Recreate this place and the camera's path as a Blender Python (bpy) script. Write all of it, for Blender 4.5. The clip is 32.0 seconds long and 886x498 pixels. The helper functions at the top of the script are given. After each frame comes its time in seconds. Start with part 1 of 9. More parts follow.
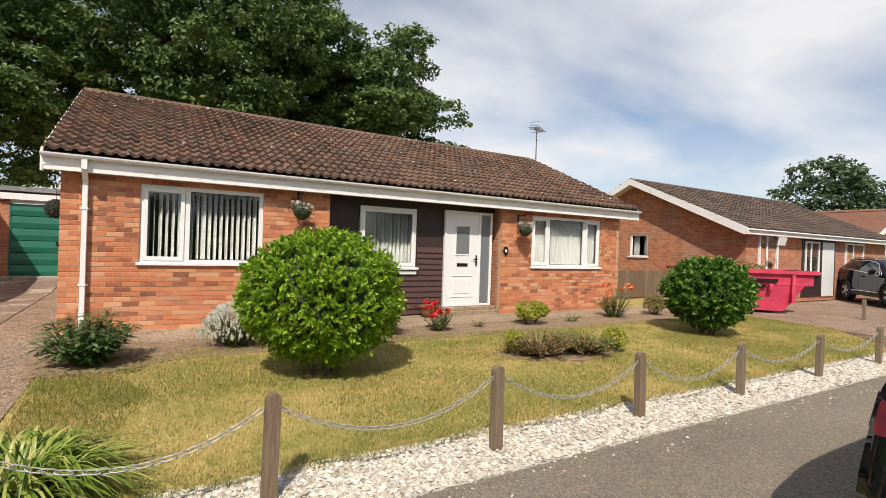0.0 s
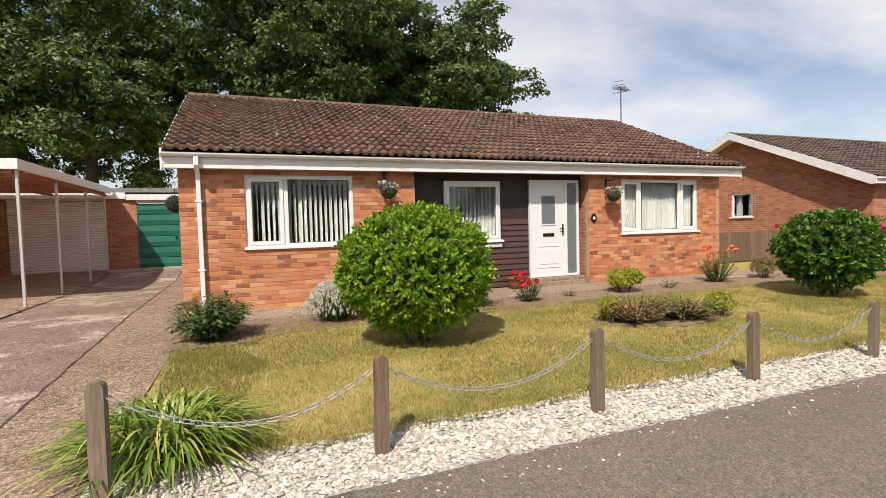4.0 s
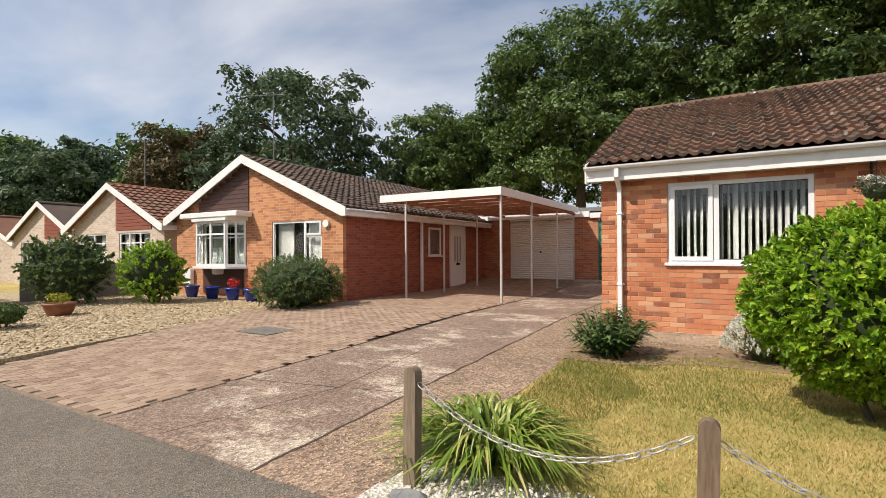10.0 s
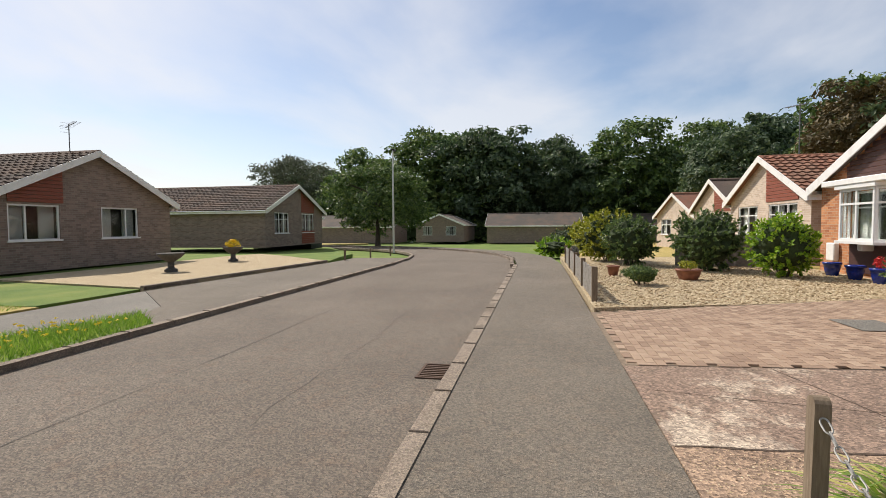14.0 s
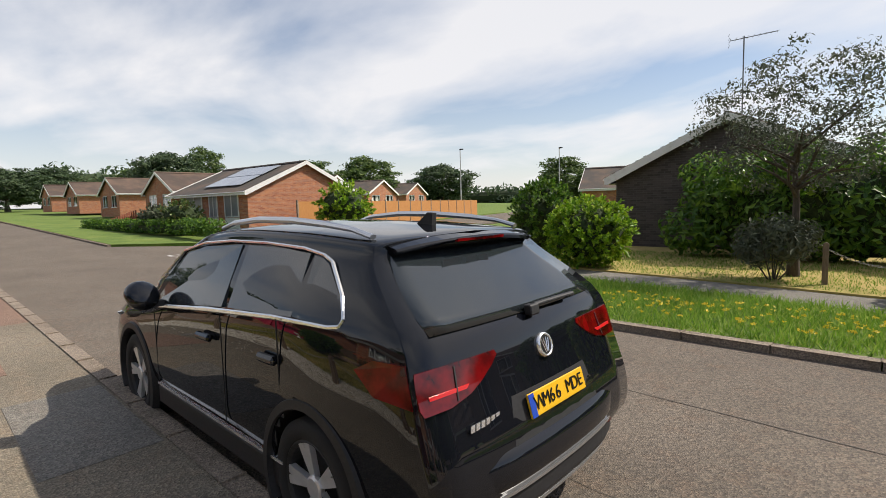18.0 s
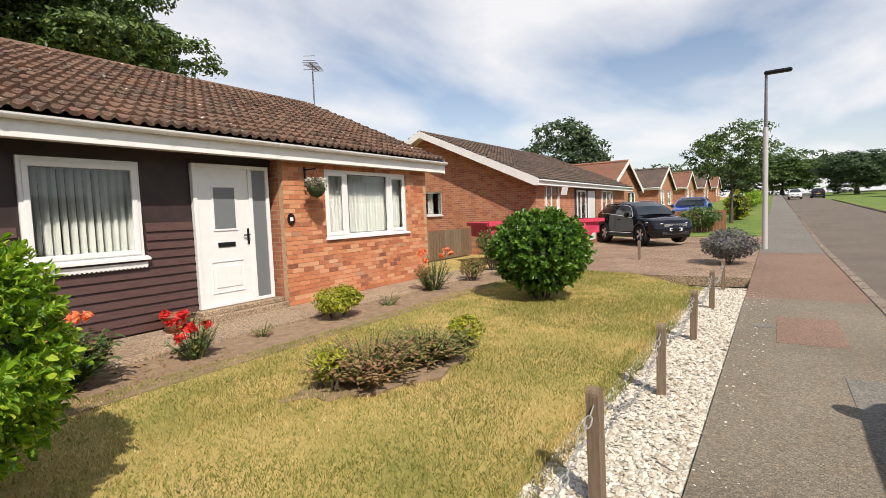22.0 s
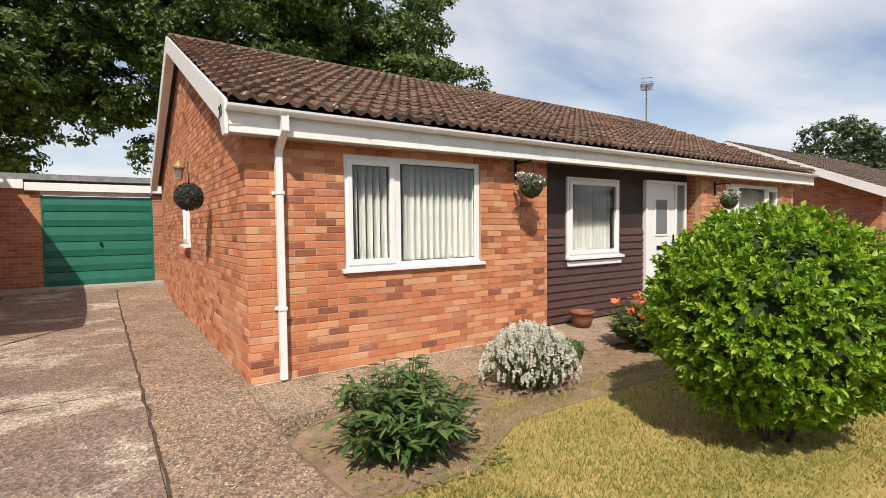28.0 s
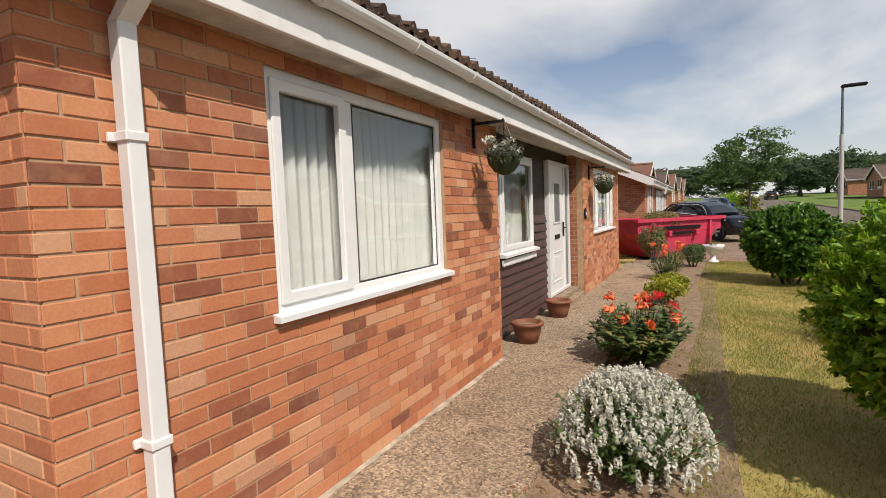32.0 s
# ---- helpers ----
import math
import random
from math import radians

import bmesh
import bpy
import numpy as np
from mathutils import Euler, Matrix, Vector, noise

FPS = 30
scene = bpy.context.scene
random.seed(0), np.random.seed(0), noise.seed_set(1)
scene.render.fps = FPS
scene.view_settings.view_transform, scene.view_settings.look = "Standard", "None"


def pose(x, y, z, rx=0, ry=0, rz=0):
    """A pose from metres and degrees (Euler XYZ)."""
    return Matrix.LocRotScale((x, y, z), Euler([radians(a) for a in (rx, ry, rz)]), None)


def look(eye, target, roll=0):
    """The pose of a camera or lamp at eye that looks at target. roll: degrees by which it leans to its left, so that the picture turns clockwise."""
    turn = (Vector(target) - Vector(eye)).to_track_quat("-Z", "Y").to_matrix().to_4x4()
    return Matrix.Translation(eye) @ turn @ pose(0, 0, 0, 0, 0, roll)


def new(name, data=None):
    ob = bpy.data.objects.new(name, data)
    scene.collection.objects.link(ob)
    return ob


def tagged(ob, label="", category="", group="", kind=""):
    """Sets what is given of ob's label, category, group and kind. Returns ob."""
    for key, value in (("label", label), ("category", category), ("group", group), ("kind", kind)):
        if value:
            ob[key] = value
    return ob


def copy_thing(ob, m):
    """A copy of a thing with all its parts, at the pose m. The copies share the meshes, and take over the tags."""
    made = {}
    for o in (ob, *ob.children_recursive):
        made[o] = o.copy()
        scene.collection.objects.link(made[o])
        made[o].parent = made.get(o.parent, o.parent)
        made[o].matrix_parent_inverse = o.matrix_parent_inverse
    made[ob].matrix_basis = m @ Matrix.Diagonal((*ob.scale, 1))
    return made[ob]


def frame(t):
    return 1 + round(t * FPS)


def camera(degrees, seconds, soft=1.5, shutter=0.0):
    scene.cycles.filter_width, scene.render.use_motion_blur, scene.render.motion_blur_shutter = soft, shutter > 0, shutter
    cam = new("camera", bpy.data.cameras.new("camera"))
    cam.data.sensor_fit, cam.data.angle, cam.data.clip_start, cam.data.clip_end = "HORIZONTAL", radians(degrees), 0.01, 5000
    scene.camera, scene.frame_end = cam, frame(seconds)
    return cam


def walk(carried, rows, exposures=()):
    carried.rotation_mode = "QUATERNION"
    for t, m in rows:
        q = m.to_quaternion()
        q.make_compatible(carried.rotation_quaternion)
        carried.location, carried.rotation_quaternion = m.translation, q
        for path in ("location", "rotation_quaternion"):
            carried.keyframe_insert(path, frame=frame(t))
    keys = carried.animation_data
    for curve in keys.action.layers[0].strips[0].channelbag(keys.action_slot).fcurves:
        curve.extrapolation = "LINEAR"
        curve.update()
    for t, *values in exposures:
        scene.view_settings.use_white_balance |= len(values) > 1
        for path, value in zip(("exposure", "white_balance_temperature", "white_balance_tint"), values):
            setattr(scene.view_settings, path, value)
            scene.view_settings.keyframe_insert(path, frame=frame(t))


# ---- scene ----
cam = camera(83.7, 32.0, soft=0.75)
PATH = [
    (0, (1.179, -8.95, 1.432), (2.203, -7.232, 1.429), 1.9),
    (0.5, (1.226, -8.876, 1.399), (2.069, -7.063, 1.367), 5.1),
    (1, (1.065, -8.755, 1.373), (1.799, -6.895, 1.386), 1.0),
    (1.5, (1.009, -8.871, 1.38), (1.722, -7.002, 1.407), 0.4),
    (2, (1.039, -9.004, 1.368), (1.756, -7.137, 1.394), -0.6),
    (2.5, (1.04, -9.021, 1.369), (1.839, -7.189, 1.308), -1.1),
    (4.5, (1.111, -8.933, 1.334), (1.793, -7.056, 1.222), -0.6),
    (5, (1.102, -8.948, 1.338), (1.756, -7.064, 1.181), 1.2),
    (5.5, (1.071, -8.98, 1.348), (1.727, -7.097, 1.191), 0.9),
    (6, (1.079, -8.989, 1.321), (1.751, -7.109, 1.195), -0.3),
    (6.5, (1.097, -8.963, 1.36), (1.837, -7.105, 1.395), -0.6),
    (7, (1.179, -8.828, 1.334), (2.106, -7.06, 1.451), -0.8),
    (7.5, (1.399, -8.695, 1.298), (2.338, -6.933, 1.416), -2.5),
    (8, (1.657, -8.595, 1.275), (2.427, -6.754, 1.407), -2.2),
    (8.5, (1.732, -8.616, 1.26), (2.252, -6.687, 1.355), -0.8),
    (9, (1.764, -8.613, 1.271), (1.897, -6.617, 1.287), -0.3),
    (9.5, (1.87, -8.39, 1.256), (1.332, -6.464, 1.273), -0.8),
    (10, (1.987, -8.268, 1.242), (0.962, -6.55, 1.254), -0.3),
    (10.5, (2.09, -8.211, 1.248), (0.652, -6.822, 1.238), -0.2),
    (11, (2.237, -8.035, 1.24), (0.567, -6.935, 1.218), -0.6),
    (11.5, (2.247, -7.812, 1.25), (0.447, -6.941, 1.22), -1.6),
    (12, (2.249, -7.586, 1.305), (0.345, -6.975, 1.271), 0.2),
    (12.5, (2.362, -7.269, 1.331), (0.4, -6.886, 1.297), 0.7),
    (13, (2.517, -7.122, 1.335), (0.536, -6.853, 1.301), 0.1),
    (13.5, (2.679, -7.027, 1.337), (0.68, -7.034, 1.265), 0.1),
    (15.5, (2.857, -7.124, 1.31), (1.542, -8.628, 1.218), -2.3),
    (16, (2.821, -6.993, 1.359), (1.924, -8.775, 1.222), -2.0),
    (16.5, (2.846, -6.998, 1.369), (2.592, -8.973, 1.19), -1.9),
    (17, (2.898, -6.822, 1.382), (3.259, -8.781, 1.212), -2.3),
    (17.5, (2.913, -6.719, 1.406), (3.793, -8.505, 1.223), -2.1),
    (18, (2.89, -6.706, 1.424), (4.246, -8.165, 1.245), -1.5),
    (18.5, (2.891, -6.632, 1.425), (4.492, -7.824, 1.289), -2.7),
    (19, (2.908, -6.562, 1.45), (4.676, -7.49, 1.335), -3.7),
    (19.5, (2.93, -6.512, 1.46), (4.8, -7.212, 1.354), -3.7),
    (20, (2.955, -6.509, 1.452), (4.881, -7.04, 1.351), -3.4),
    (20.5, (2.983, -6.493, 1.441), (4.946, -6.849, 1.306), -2.6),
    (21, (3.095, -6.455, 1.406), (5.088, -6.533, 1.266), -3.1),
    (21.5, (2.975, -6.484, 1.43), (4.894, -5.939, 1.297), -3.4),
    (22, (2.825, -6.574, 1.414), (4.48, -5.46, 1.272), -2.2),
    (22.5, (2.524, -6.536, 1.459), (3.917, -5.111, 1.29), -1.3),
    (23, (2.207, -6.553, 1.44), (3.435, -4.984, 1.268), -1.3),
    (23.5, (1.962, -6.676, 1.419), (3.006, -4.981, 1.231), 1.1),
    (24, (1.721, -6.842, 1.393), (2.514, -5.016, 1.2), 0.6),
    (24.5, (1.394, -6.869, 1.418), (1.819, -4.923, 1.245), 1.9),
    (26.5, (-0.385, -6.101, 1.334), (0.223, -4.198, 1.223), -0.7),
    (27, (-0.633, -5.712, 1.426), (0.257, -3.925, 1.303), -0.2),
    (27.5, (-0.923, -5.352, 1.467), (0.146, -3.666, 1.35), -0.6),
    (28, (-1.011, -4.886, 1.489), (0.11, -3.232, 1.401), -0.7),
    (28.5, (-1.079, -4.406, 1.501), (0.121, -2.807, 1.443), -0.2),
    (29, (-1.173, -3.955, 1.496), (0.154, -2.46, 1.447), 0.4),
    (29.5, (-1.156, -3.471, 1.508), (0.23, -2.029, 1.471), -1.1),
    (30, (-1.14, -2.964, 1.5), (0.419, -1.711, 1.478), -1.6),
    (30.5, (-1.015, -2.544, 1.481), (0.592, -1.355, 1.459), -1.8),
    (31, (-0.854, -2.173, 1.483), (0.771, -1.008, 1.47), -1.6),
    (31.5, (-0.743, -1.925, 1.524), (1.027, -0.998, 1.436), -2.5),
    (32, (-0.7, -1.865, 1.526), (1.062, -0.929, 1.381), -2.2),
]
walk(cam, [(t, look(eye, target, roll)) for t, eye, target, roll in PATH], [(0, 0.12, 6720, 12), (10, 0.2, 6720, 12), (12, 0.22, 6720, 12), (13.5, 0.2, 6720, 12), (15.5, -0.08, 6720, 12), (17, 0.0, 6720, 12), (18.2, 0.16, 6720, 12), (20.5, 0.2, 6720, 12), (28, 0.16, 6720, 12), (30, 0.02, 6720, 12), (32, -0.10, 6720, 12)])

# ---- world, sun ----
SUN = Vector((-0.62, -0.85, 1.15)).normalized()
world = bpy.data.worlds.new("sky")
scene.world = world
world.use_nodes = True
wn, wl = world.node_tree.nodes, world.node_tree.links
wn.clear()
w_out = wn.new("ShaderNodeOutputWorld")
w_bg = wn.new("ShaderNodeBackground")
w_sky = wn.new("ShaderNodeTexSky")
w_sky.sky_type = "NISHITA"
w_sky.sun_disc = False
w_sky.sun_elevation = math.asin(SUN.z)
w_sky.sun_rotation = math.atan2(SUN.x, SUN.y)
w_sky.air_density, w_sky.dust_density, w_sky.ozone_density = 1.0, 0.7, 1.8
w_co = wn.new("ShaderNodeTexCoord")
w_sep = wn.new("ShaderNodeSeparateXYZ")
wl.new(w_co.outputs["Generated"], w_sep.inputs[0])


def w_math(op, a, b=None):
    n = wn.new("ShaderNodeMath")
    n.operation = op
    for i, v in enumerate((a, b)):
        if v is None:
            continue
        if isinstance(v, (int, float)):
            n.inputs[i].default_value = v
        else:
            wl.new(v, n.inputs[i])
    return n.outputs[0]


# thin streaky cloud on a flat layer overhead
up = w_math("ADD", w_math("MAXIMUM", w_sep.outputs[2], 0.0), 0.16)
w_comb = wn.new("ShaderNodeCombineXYZ")
wl.new(w_math("DIVIDE", w_sep.outputs[0], up), w_comb.inputs[0])
wl.new(w_math("DIVIDE", w_sep.outputs[1], up), w_comb.inputs[1])
w_map = wn.new("ShaderNodeMapping")
w_map.inputs["Rotation"].default_value[2] = 0.5
w_map.inputs["Location"].default_value = (1.7, 0.6, 0.0)
w_map.inputs["Scale"].default_value = (0.7, 1.0, 1.0)
wl.new(w_comb.outputs[0], w_map.inputs[0])
w_noise = wn.new("ShaderNodeTexNoise")
w_noise.inputs["Scale"].default_value = 0.95
w_noise.inputs["Detail"].default_value = 9.0
w_noise.inputs["Roughness"].default_value = 0.5
w_noise.inputs["Distortion"].default_value = 0.25
wl.new(w_map.outputs[0], w_noise.inputs["Vector"])
w_ramp = wn.new("ShaderNodeValToRGB")
w_ramp.color_ramp.elements[0].position = 0.36
w_ramp.color_ramp.elements[1].position = 0.62
wl.new(w_noise.outputs["Fac"], w_ramp.inputs[0])
haze = w_math("POWER", w_math("SUBTRACT", 1.0, w_math("MAXIMUM", w_sep.outputs[2], 0.0)), 7.0)
# the cloud thins out towards the west
thin = w_math("ADD", 0.80, w_math("MULTIPLY", w_sep.outputs[0], 0.16))
cover = w_math("MAXIMUM", w_math("MULTIPLY", w_ramp.outputs[0], thin), w_math("MULTIPLY", haze, w_math("ADD", 0.66, w_math("MULTIPLY", w_sep.outputs[0], 0.2))))
w_mix = wn.new("ShaderNodeMix")
w_mix.data_type = "RGBA"
wl.new(cover, w_mix.inputs[0])
wl.new(w_sky.outputs[0], w_mix.inputs[6])
w_mix.inputs[7].default_value = (7.3, 7.45, 7.7, 1)
wl.new(w_mix.outputs[2], w_bg.inputs[0])
w_bg.inputs[1].default_value = 0.112
wl.new(w_bg.outputs[0], w_out.inputs[0])

sun = new("sun", bpy.data.lights.new("sun", "SUN"))
sun.data.energy, sun.data.angle, sun.data.color = 4.6, radians(0.6), (1.0, 0.94, 0.84)
sun.matrix_world = look(SUN * 60, (0, 0, 0))

# ---- materials ----
MATS = {}


class Mat:
    """A node material under construction."""

    def __init__(self, name, rough=0.8, metal=0.0):
        self.m = bpy.data.materials.new(name)
        self.m.use_nodes = True
        self.t = self.m.node_tree
        self.b = self.t.nodes["Principled BSDF"]
        self.b.inputs["Roughness"].default_value = rough
        self.b.inputs["Metallic"].default_value = metal
        self.co = self.t.nodes.new("ShaderNodeTexCoord").outputs["Object"]
        MATS[name] = self.m

    def node(self, kind, **inputs):
        n = self.t.nodes.new(kind)
        for k, v in inputs.items():
            self.put(n, k.replace("_", " "), v)
        return n

    def put(self, n, key, v):
        sock = n.inputs[key]
        if isinstance(v, bpy.types.NodeSocket):
            self.t.links.new(v, sock)
        else:
            sock.default_value = v

    def world_co(self):
        self.co = self.t.nodes.new("ShaderNodeNewGeometry").outputs["Position"]
        return self

    def noise(self, scale, detail=4, rough=0.55, stretch=None):
        co = self.co
        if stretch:
            mp = self.t.nodes.new("ShaderNodeMapping")
            mp.inputs["Scale"].default_value = stretch
            self.t.links.new(co, mp.inputs[0])
            co = mp.outputs[0]
        n = self.node("ShaderNodeTexNoise", Vector=co, Scale=scale, Detail=detail, Roughness=rough)
        return n.outputs["Fac"]

    def voronoi(self, scale, feature="F1"):
        n = self.node("ShaderNodeTexVoronoi", Vector=self.co, Scale=scale)
        n.feature = feature
        return n

    def ramp(self, fac, *stops):
        r = self.t.nodes.new("ShaderNodeValToRGB")
        els = r.color_ramp.elements
        while len(els) < len(stops):
            els.new(0.5)
        for e, (p, c) in zip(els, stops):
            e.position, e.color = p, (*c, 1) if len(c) == 3 else c
        self.t.links.new(fac, r.inputs[0])
        return r.outputs[0]

    def grey(self, fac, lo, hi):
        n = self.t.nodes.new("ShaderNodeMapRange")
        self.t.links.new(fac, n.inputs[0])
        n.inputs[1].default_value, n.inputs[2].default_value = lo, hi
        return n.outputs[0]

    def mix(self, fac, a, b, mode="MIX"):
        n = self.t.nodes.new("ShaderNodeMix")
        n.data_type, n.blend_type = "RGBA", mode
        for i, v in ((0, fac), (6, a), (7, b)):
            if isinstance(v, bpy.types.NodeSocket):
                self.t.links.new(v, n.inputs[i])
            else:
                n.inputs[i].default_value = (*v, 1) if i and len(v) == 3 else v
        return n.outputs[2]

    def rand(self):
        return self.t.nodes.new("ShaderNodeObjectInfo").outputs["Random"]

    def island(self):
        return self.t.nodes.new("ShaderNodeNewGeometry").outputs["Random Per Island"]

    def color(self, v):
        self.put(self.b, "Base Color", (*v, 1) if isinstance(v, tuple) and len(v) == 3 else v)
        return self

    def bump(self, height, strength=0.4, dist=0.01):
        n = self.node("ShaderNodeBump", Height=height, Strength=strength, Distance=dist)
        self.t.links.new(n.outputs[0], self.b.inputs["Normal"])
        return self

    def set(self, key, v):
        self.put(self.b, key, v)
        return self


def plain(name, col, rough=0.6, metal=0.0, vary=0.12, scale=9.0, bump=0.0):
    m = Mat(name, rough, metal)
    n = m.noise(scale, 5)
    lo = tuple(max(0, c * (1 - vary)) for c in col)
    hi = tuple(min(1, c * (1 + vary)) for c in col)
    m.color(m.ramp(n, (0.3, lo), (0.7, hi)))
    if bump:
        m.bump(m.noise(scale * 12, 3), bump, 0.004)
    return m.m


def brick_mat(name, pick, stops, scale=1.0):
    m = Mat(name, 0.9)
    base = m.ramp(pick(m), *stops)
    m.world_co()
    fine = m.noise(70, 5, 0.65)
    col = m.mix(0.8, base, m.ramp(fine, (0.3, (0.45, 0.42, 0.40)), (0.7, (0.62, 0.6, 0.58))), "OVERLAY")
    blot = m.noise(11, 4, 0.6)
    col = m.mix(m.grey(blot, 0.48, 0.72), col, m.mix(0.35, col, (0.56, 0.26, 0.11)))
    stain = m.noise(1.3, 6, 0.65)
    col = m.mix(m.grey(stain, 0.5, 0.8), col, m.mix(0.18, col, (0.72, 0.55, 0.42)))
    m.color(col)
    m.bump(fine, 0.5, 0.004)
    return m.m


OWN = ((0.0, (0.18, 0.064, 0.040)), (0.08, (0.28, 0.092, 0.047)), (0.22, (0.40, 0.138, 0.065)), (0.55, (0.48, 0.182, 0.086)), (0.8, (0.54, 0.235, 0.12)), (0.94, (0.57, 0.31, 0.18)), (1.0, (0.36, 0.18, 0.115)))
RED = ((0.0, (0.20, 0.07, 0.045)), (0.3, (0.36, 0.12, 0.06)), (0.7, (0.45, 0.17, 0.08)), (1.0, (0.50, 0.24, 0.13)))
ORANGE = ((0.0, (0.34, 0.14, 0.06)), (0.4, (0.52, 0.24, 0.10)), (1.0, (0.60, 0.33, 0.16)))
BUFF = ((0.0, (0.34, 0.25, 0.2)), (0.5, (0.46, 0.36, 0.29)), (1.0, (0.55, 0.46, 0.38)))
GREYB = ((0.0, (0.16, 0.12, 0.10)), (0.5, (0.23, 0.17, 0.145)), (1.0, (0.29, 0.22, 0.19)))
for nm, st in (("own", OWN), ("red", RED), ("orange", ORANGE), ("buff", BUFF), ("brown", GREYB)):
    brick_mat("brick_" + nm, Mat.island, st)
brick_mat("brick_piece", Mat.rand, OWN)


def courses_mat(name, stops, mortar):
    """Brickwork for walls that stay far off."""
    m = Mat(name, 0.92).world_co()
    sep = m.node("ShaderNodeSeparateXYZ", Vector=m.co)
    add = m.t.nodes.new("ShaderNodeMath")
    m.put(add, 0, sep.outputs[0]); m.put(add, 1, sep.outputs[1])
    comb = m.node("ShaderNodeCombineXYZ", X=add.outputs[0], Y=sep.outputs[2])
    bt = m.node("ShaderNodeTexBrick", Vector=comb.outputs[0], Scale=1.0)
    bt.inputs["Brick Width"].default_value, bt.inputs["Row Height"].default_value = 0.225, 0.075
    bt.inputs["Mortar Size"].default_value, bt.inputs["Bias"].default_value = 0.006, 0.0
    bt.inputs["Color1"].default_value, bt.inputs["Color2"].default_value = (*stops[0], 1), (*stops[1], 1)
    bt.inputs["Mortar"].default_value = (*mortar, 1)
    m.color(m.mix(0.35, bt.outputs[0], m.ramp(m.noise(2.2, 6, 0.7), (0.3, (0.35, 0.33, 0.32)), (0.75, (0.68, 0.66, 0.62))), "OVERLAY"))
    m.bump(bt.outputs["Fac"], -0.5, 0.006)
    return m.m


courses_mat("courses_red", ((0.30, 0.10, 0.055), (0.46, 0.19, 0.09)), (0.36, 0.28, 0.22))
courses_mat("courses_orange", ((0.33, 0.115, 0.05), (0.56, 0.255, 0.11)), (0.42, 0.32, 0.23))
# redder brick for side walls, darkened so part of their shade is colour
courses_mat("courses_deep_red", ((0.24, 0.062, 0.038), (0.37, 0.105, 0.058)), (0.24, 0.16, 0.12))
courses_mat("courses_buff", ((0.42, 0.33, 0.26), (0.56, 0.46, 0.38)), (0.55, 0.5, 0.44))
courses_mat("courses_brown", ((0.17, 0.125, 0.105), (0.27, 0.20, 0.17)), (0.26, 0.23, 0.2))
courses_mat("courses_dark", ((0.05, 0.042, 0.04), (0.09, 0.075, 0.07)), (0.1, 0.09, 0.085))
plain("mortar", (0.45, 0.29, 0.175), 0.95, vary=0.2, scale=14, bump=0.4)
plain("upvc", (0.74, 0.74, 0.735), 0.28, vary=0.03)
m = Mat("fascia", 0.45)
m.color(m.mix(m.grey(m.noise(3, 6, 0.7), 0.5, 0.9), (0.78, 0.77, 0.75), (0.55, 0.54, 0.5)))
m = Mat("rubber_seal", 0.6); m.color((0.02, 0.02, 0.02))
m = Mat("glass", 0.03); m.color((0.9, 0.95, 0.95)); m.set("Transmission Weight", 1.0); m.set("IOR", 1.45)
m = Mat("frosted_glass", 0.35); m.color((0.30, 0.32, 0.34)); m.set("Transmission Weight", 0.5)
# room surfaces coloured dark, standing in for dimness indoors
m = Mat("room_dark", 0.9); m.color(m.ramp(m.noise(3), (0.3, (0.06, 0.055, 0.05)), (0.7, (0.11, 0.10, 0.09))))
plain("blind", (0.42, 0.415, 0.39), 0.8, vary=0.06, scale=30)
m = Mat("stained_boards", 0.55)
m.color(m.ramp(m.noise(6, 6, 0.7, (1, 1, 6)), (0.25, (0.042, 0.019, 0.017)), (0.75, (0.105, 0.048, 0.040))))
m.bump(m.noise(40, 3, 0.6, (0.3, 1, 1)), 0.3, 0.004)
m = Mat("dark_board", 0.6)
m.color(m.ramp(m.noise(5, 5), (0.3, (0.022, 0.012, 0.011)), (0.7, (0.04, 0.022, 0.02))))


def tile_mat(name, pick, a, b, moss=0.5):
    m = Mat(name, 0.93)
    base = m.ramp(pick(m), (0.0, a), (0.6, b), (1.0, tuple(c * 1.25 for c in b)))
    m.world_co()
    n1 = m.noise(2.4, 6, 0.7)
    n2 = m.noise(26, 5, 0.7)
    col = m.mix(m.grey(n1, 0.45, 0.8), base, (0.085, 0.07, 0.05))
    col = m.mix(m.grey(n2, 0.585 if moss > 0.4 else 0.70, 0.66 if moss > 0.4 else 0.92), col, (0.36, 0.30, 0.23))
    spot = m.voronoi(3.6)
    worn = m.noise(0.55, 4, 0.6)
    col = m.mix(m.grey(worn, 0.45, 0.7), col, m.mix(0.55, col, (0.20, 0.125, 0.085)))
    col = m.mix(m.grey(spot.outputs["Distance"], 0.12, 0.07), col, (0.56, 0.52, 0.45)) if moss > 0.4 else col
    m.color(col)
    m.bump(n2, 0.6, 0.008)
    return m.m


for suffix, pick in (("", Mat.island), ("_piece", Mat.rand)):
    tile_mat("roof_tile" + suffix, pick, (0.045, 0.024, 0.017), (0.135, 0.068, 0.043))
tile_mat("roof_brown", Mat.island, (0.058, 0.042, 0.035), (0.098, 0.068, 0.055), 0.3)
tile_mat("roof_red", Mat.island, (0.16, 0.06, 0.035), (0.24, 0.10, 0.06), 0.3)
tile_mat("roof_grey", Mat.island, (0.06, 0.052, 0.046), (0.09, 0.078, 0.07), 0.3)


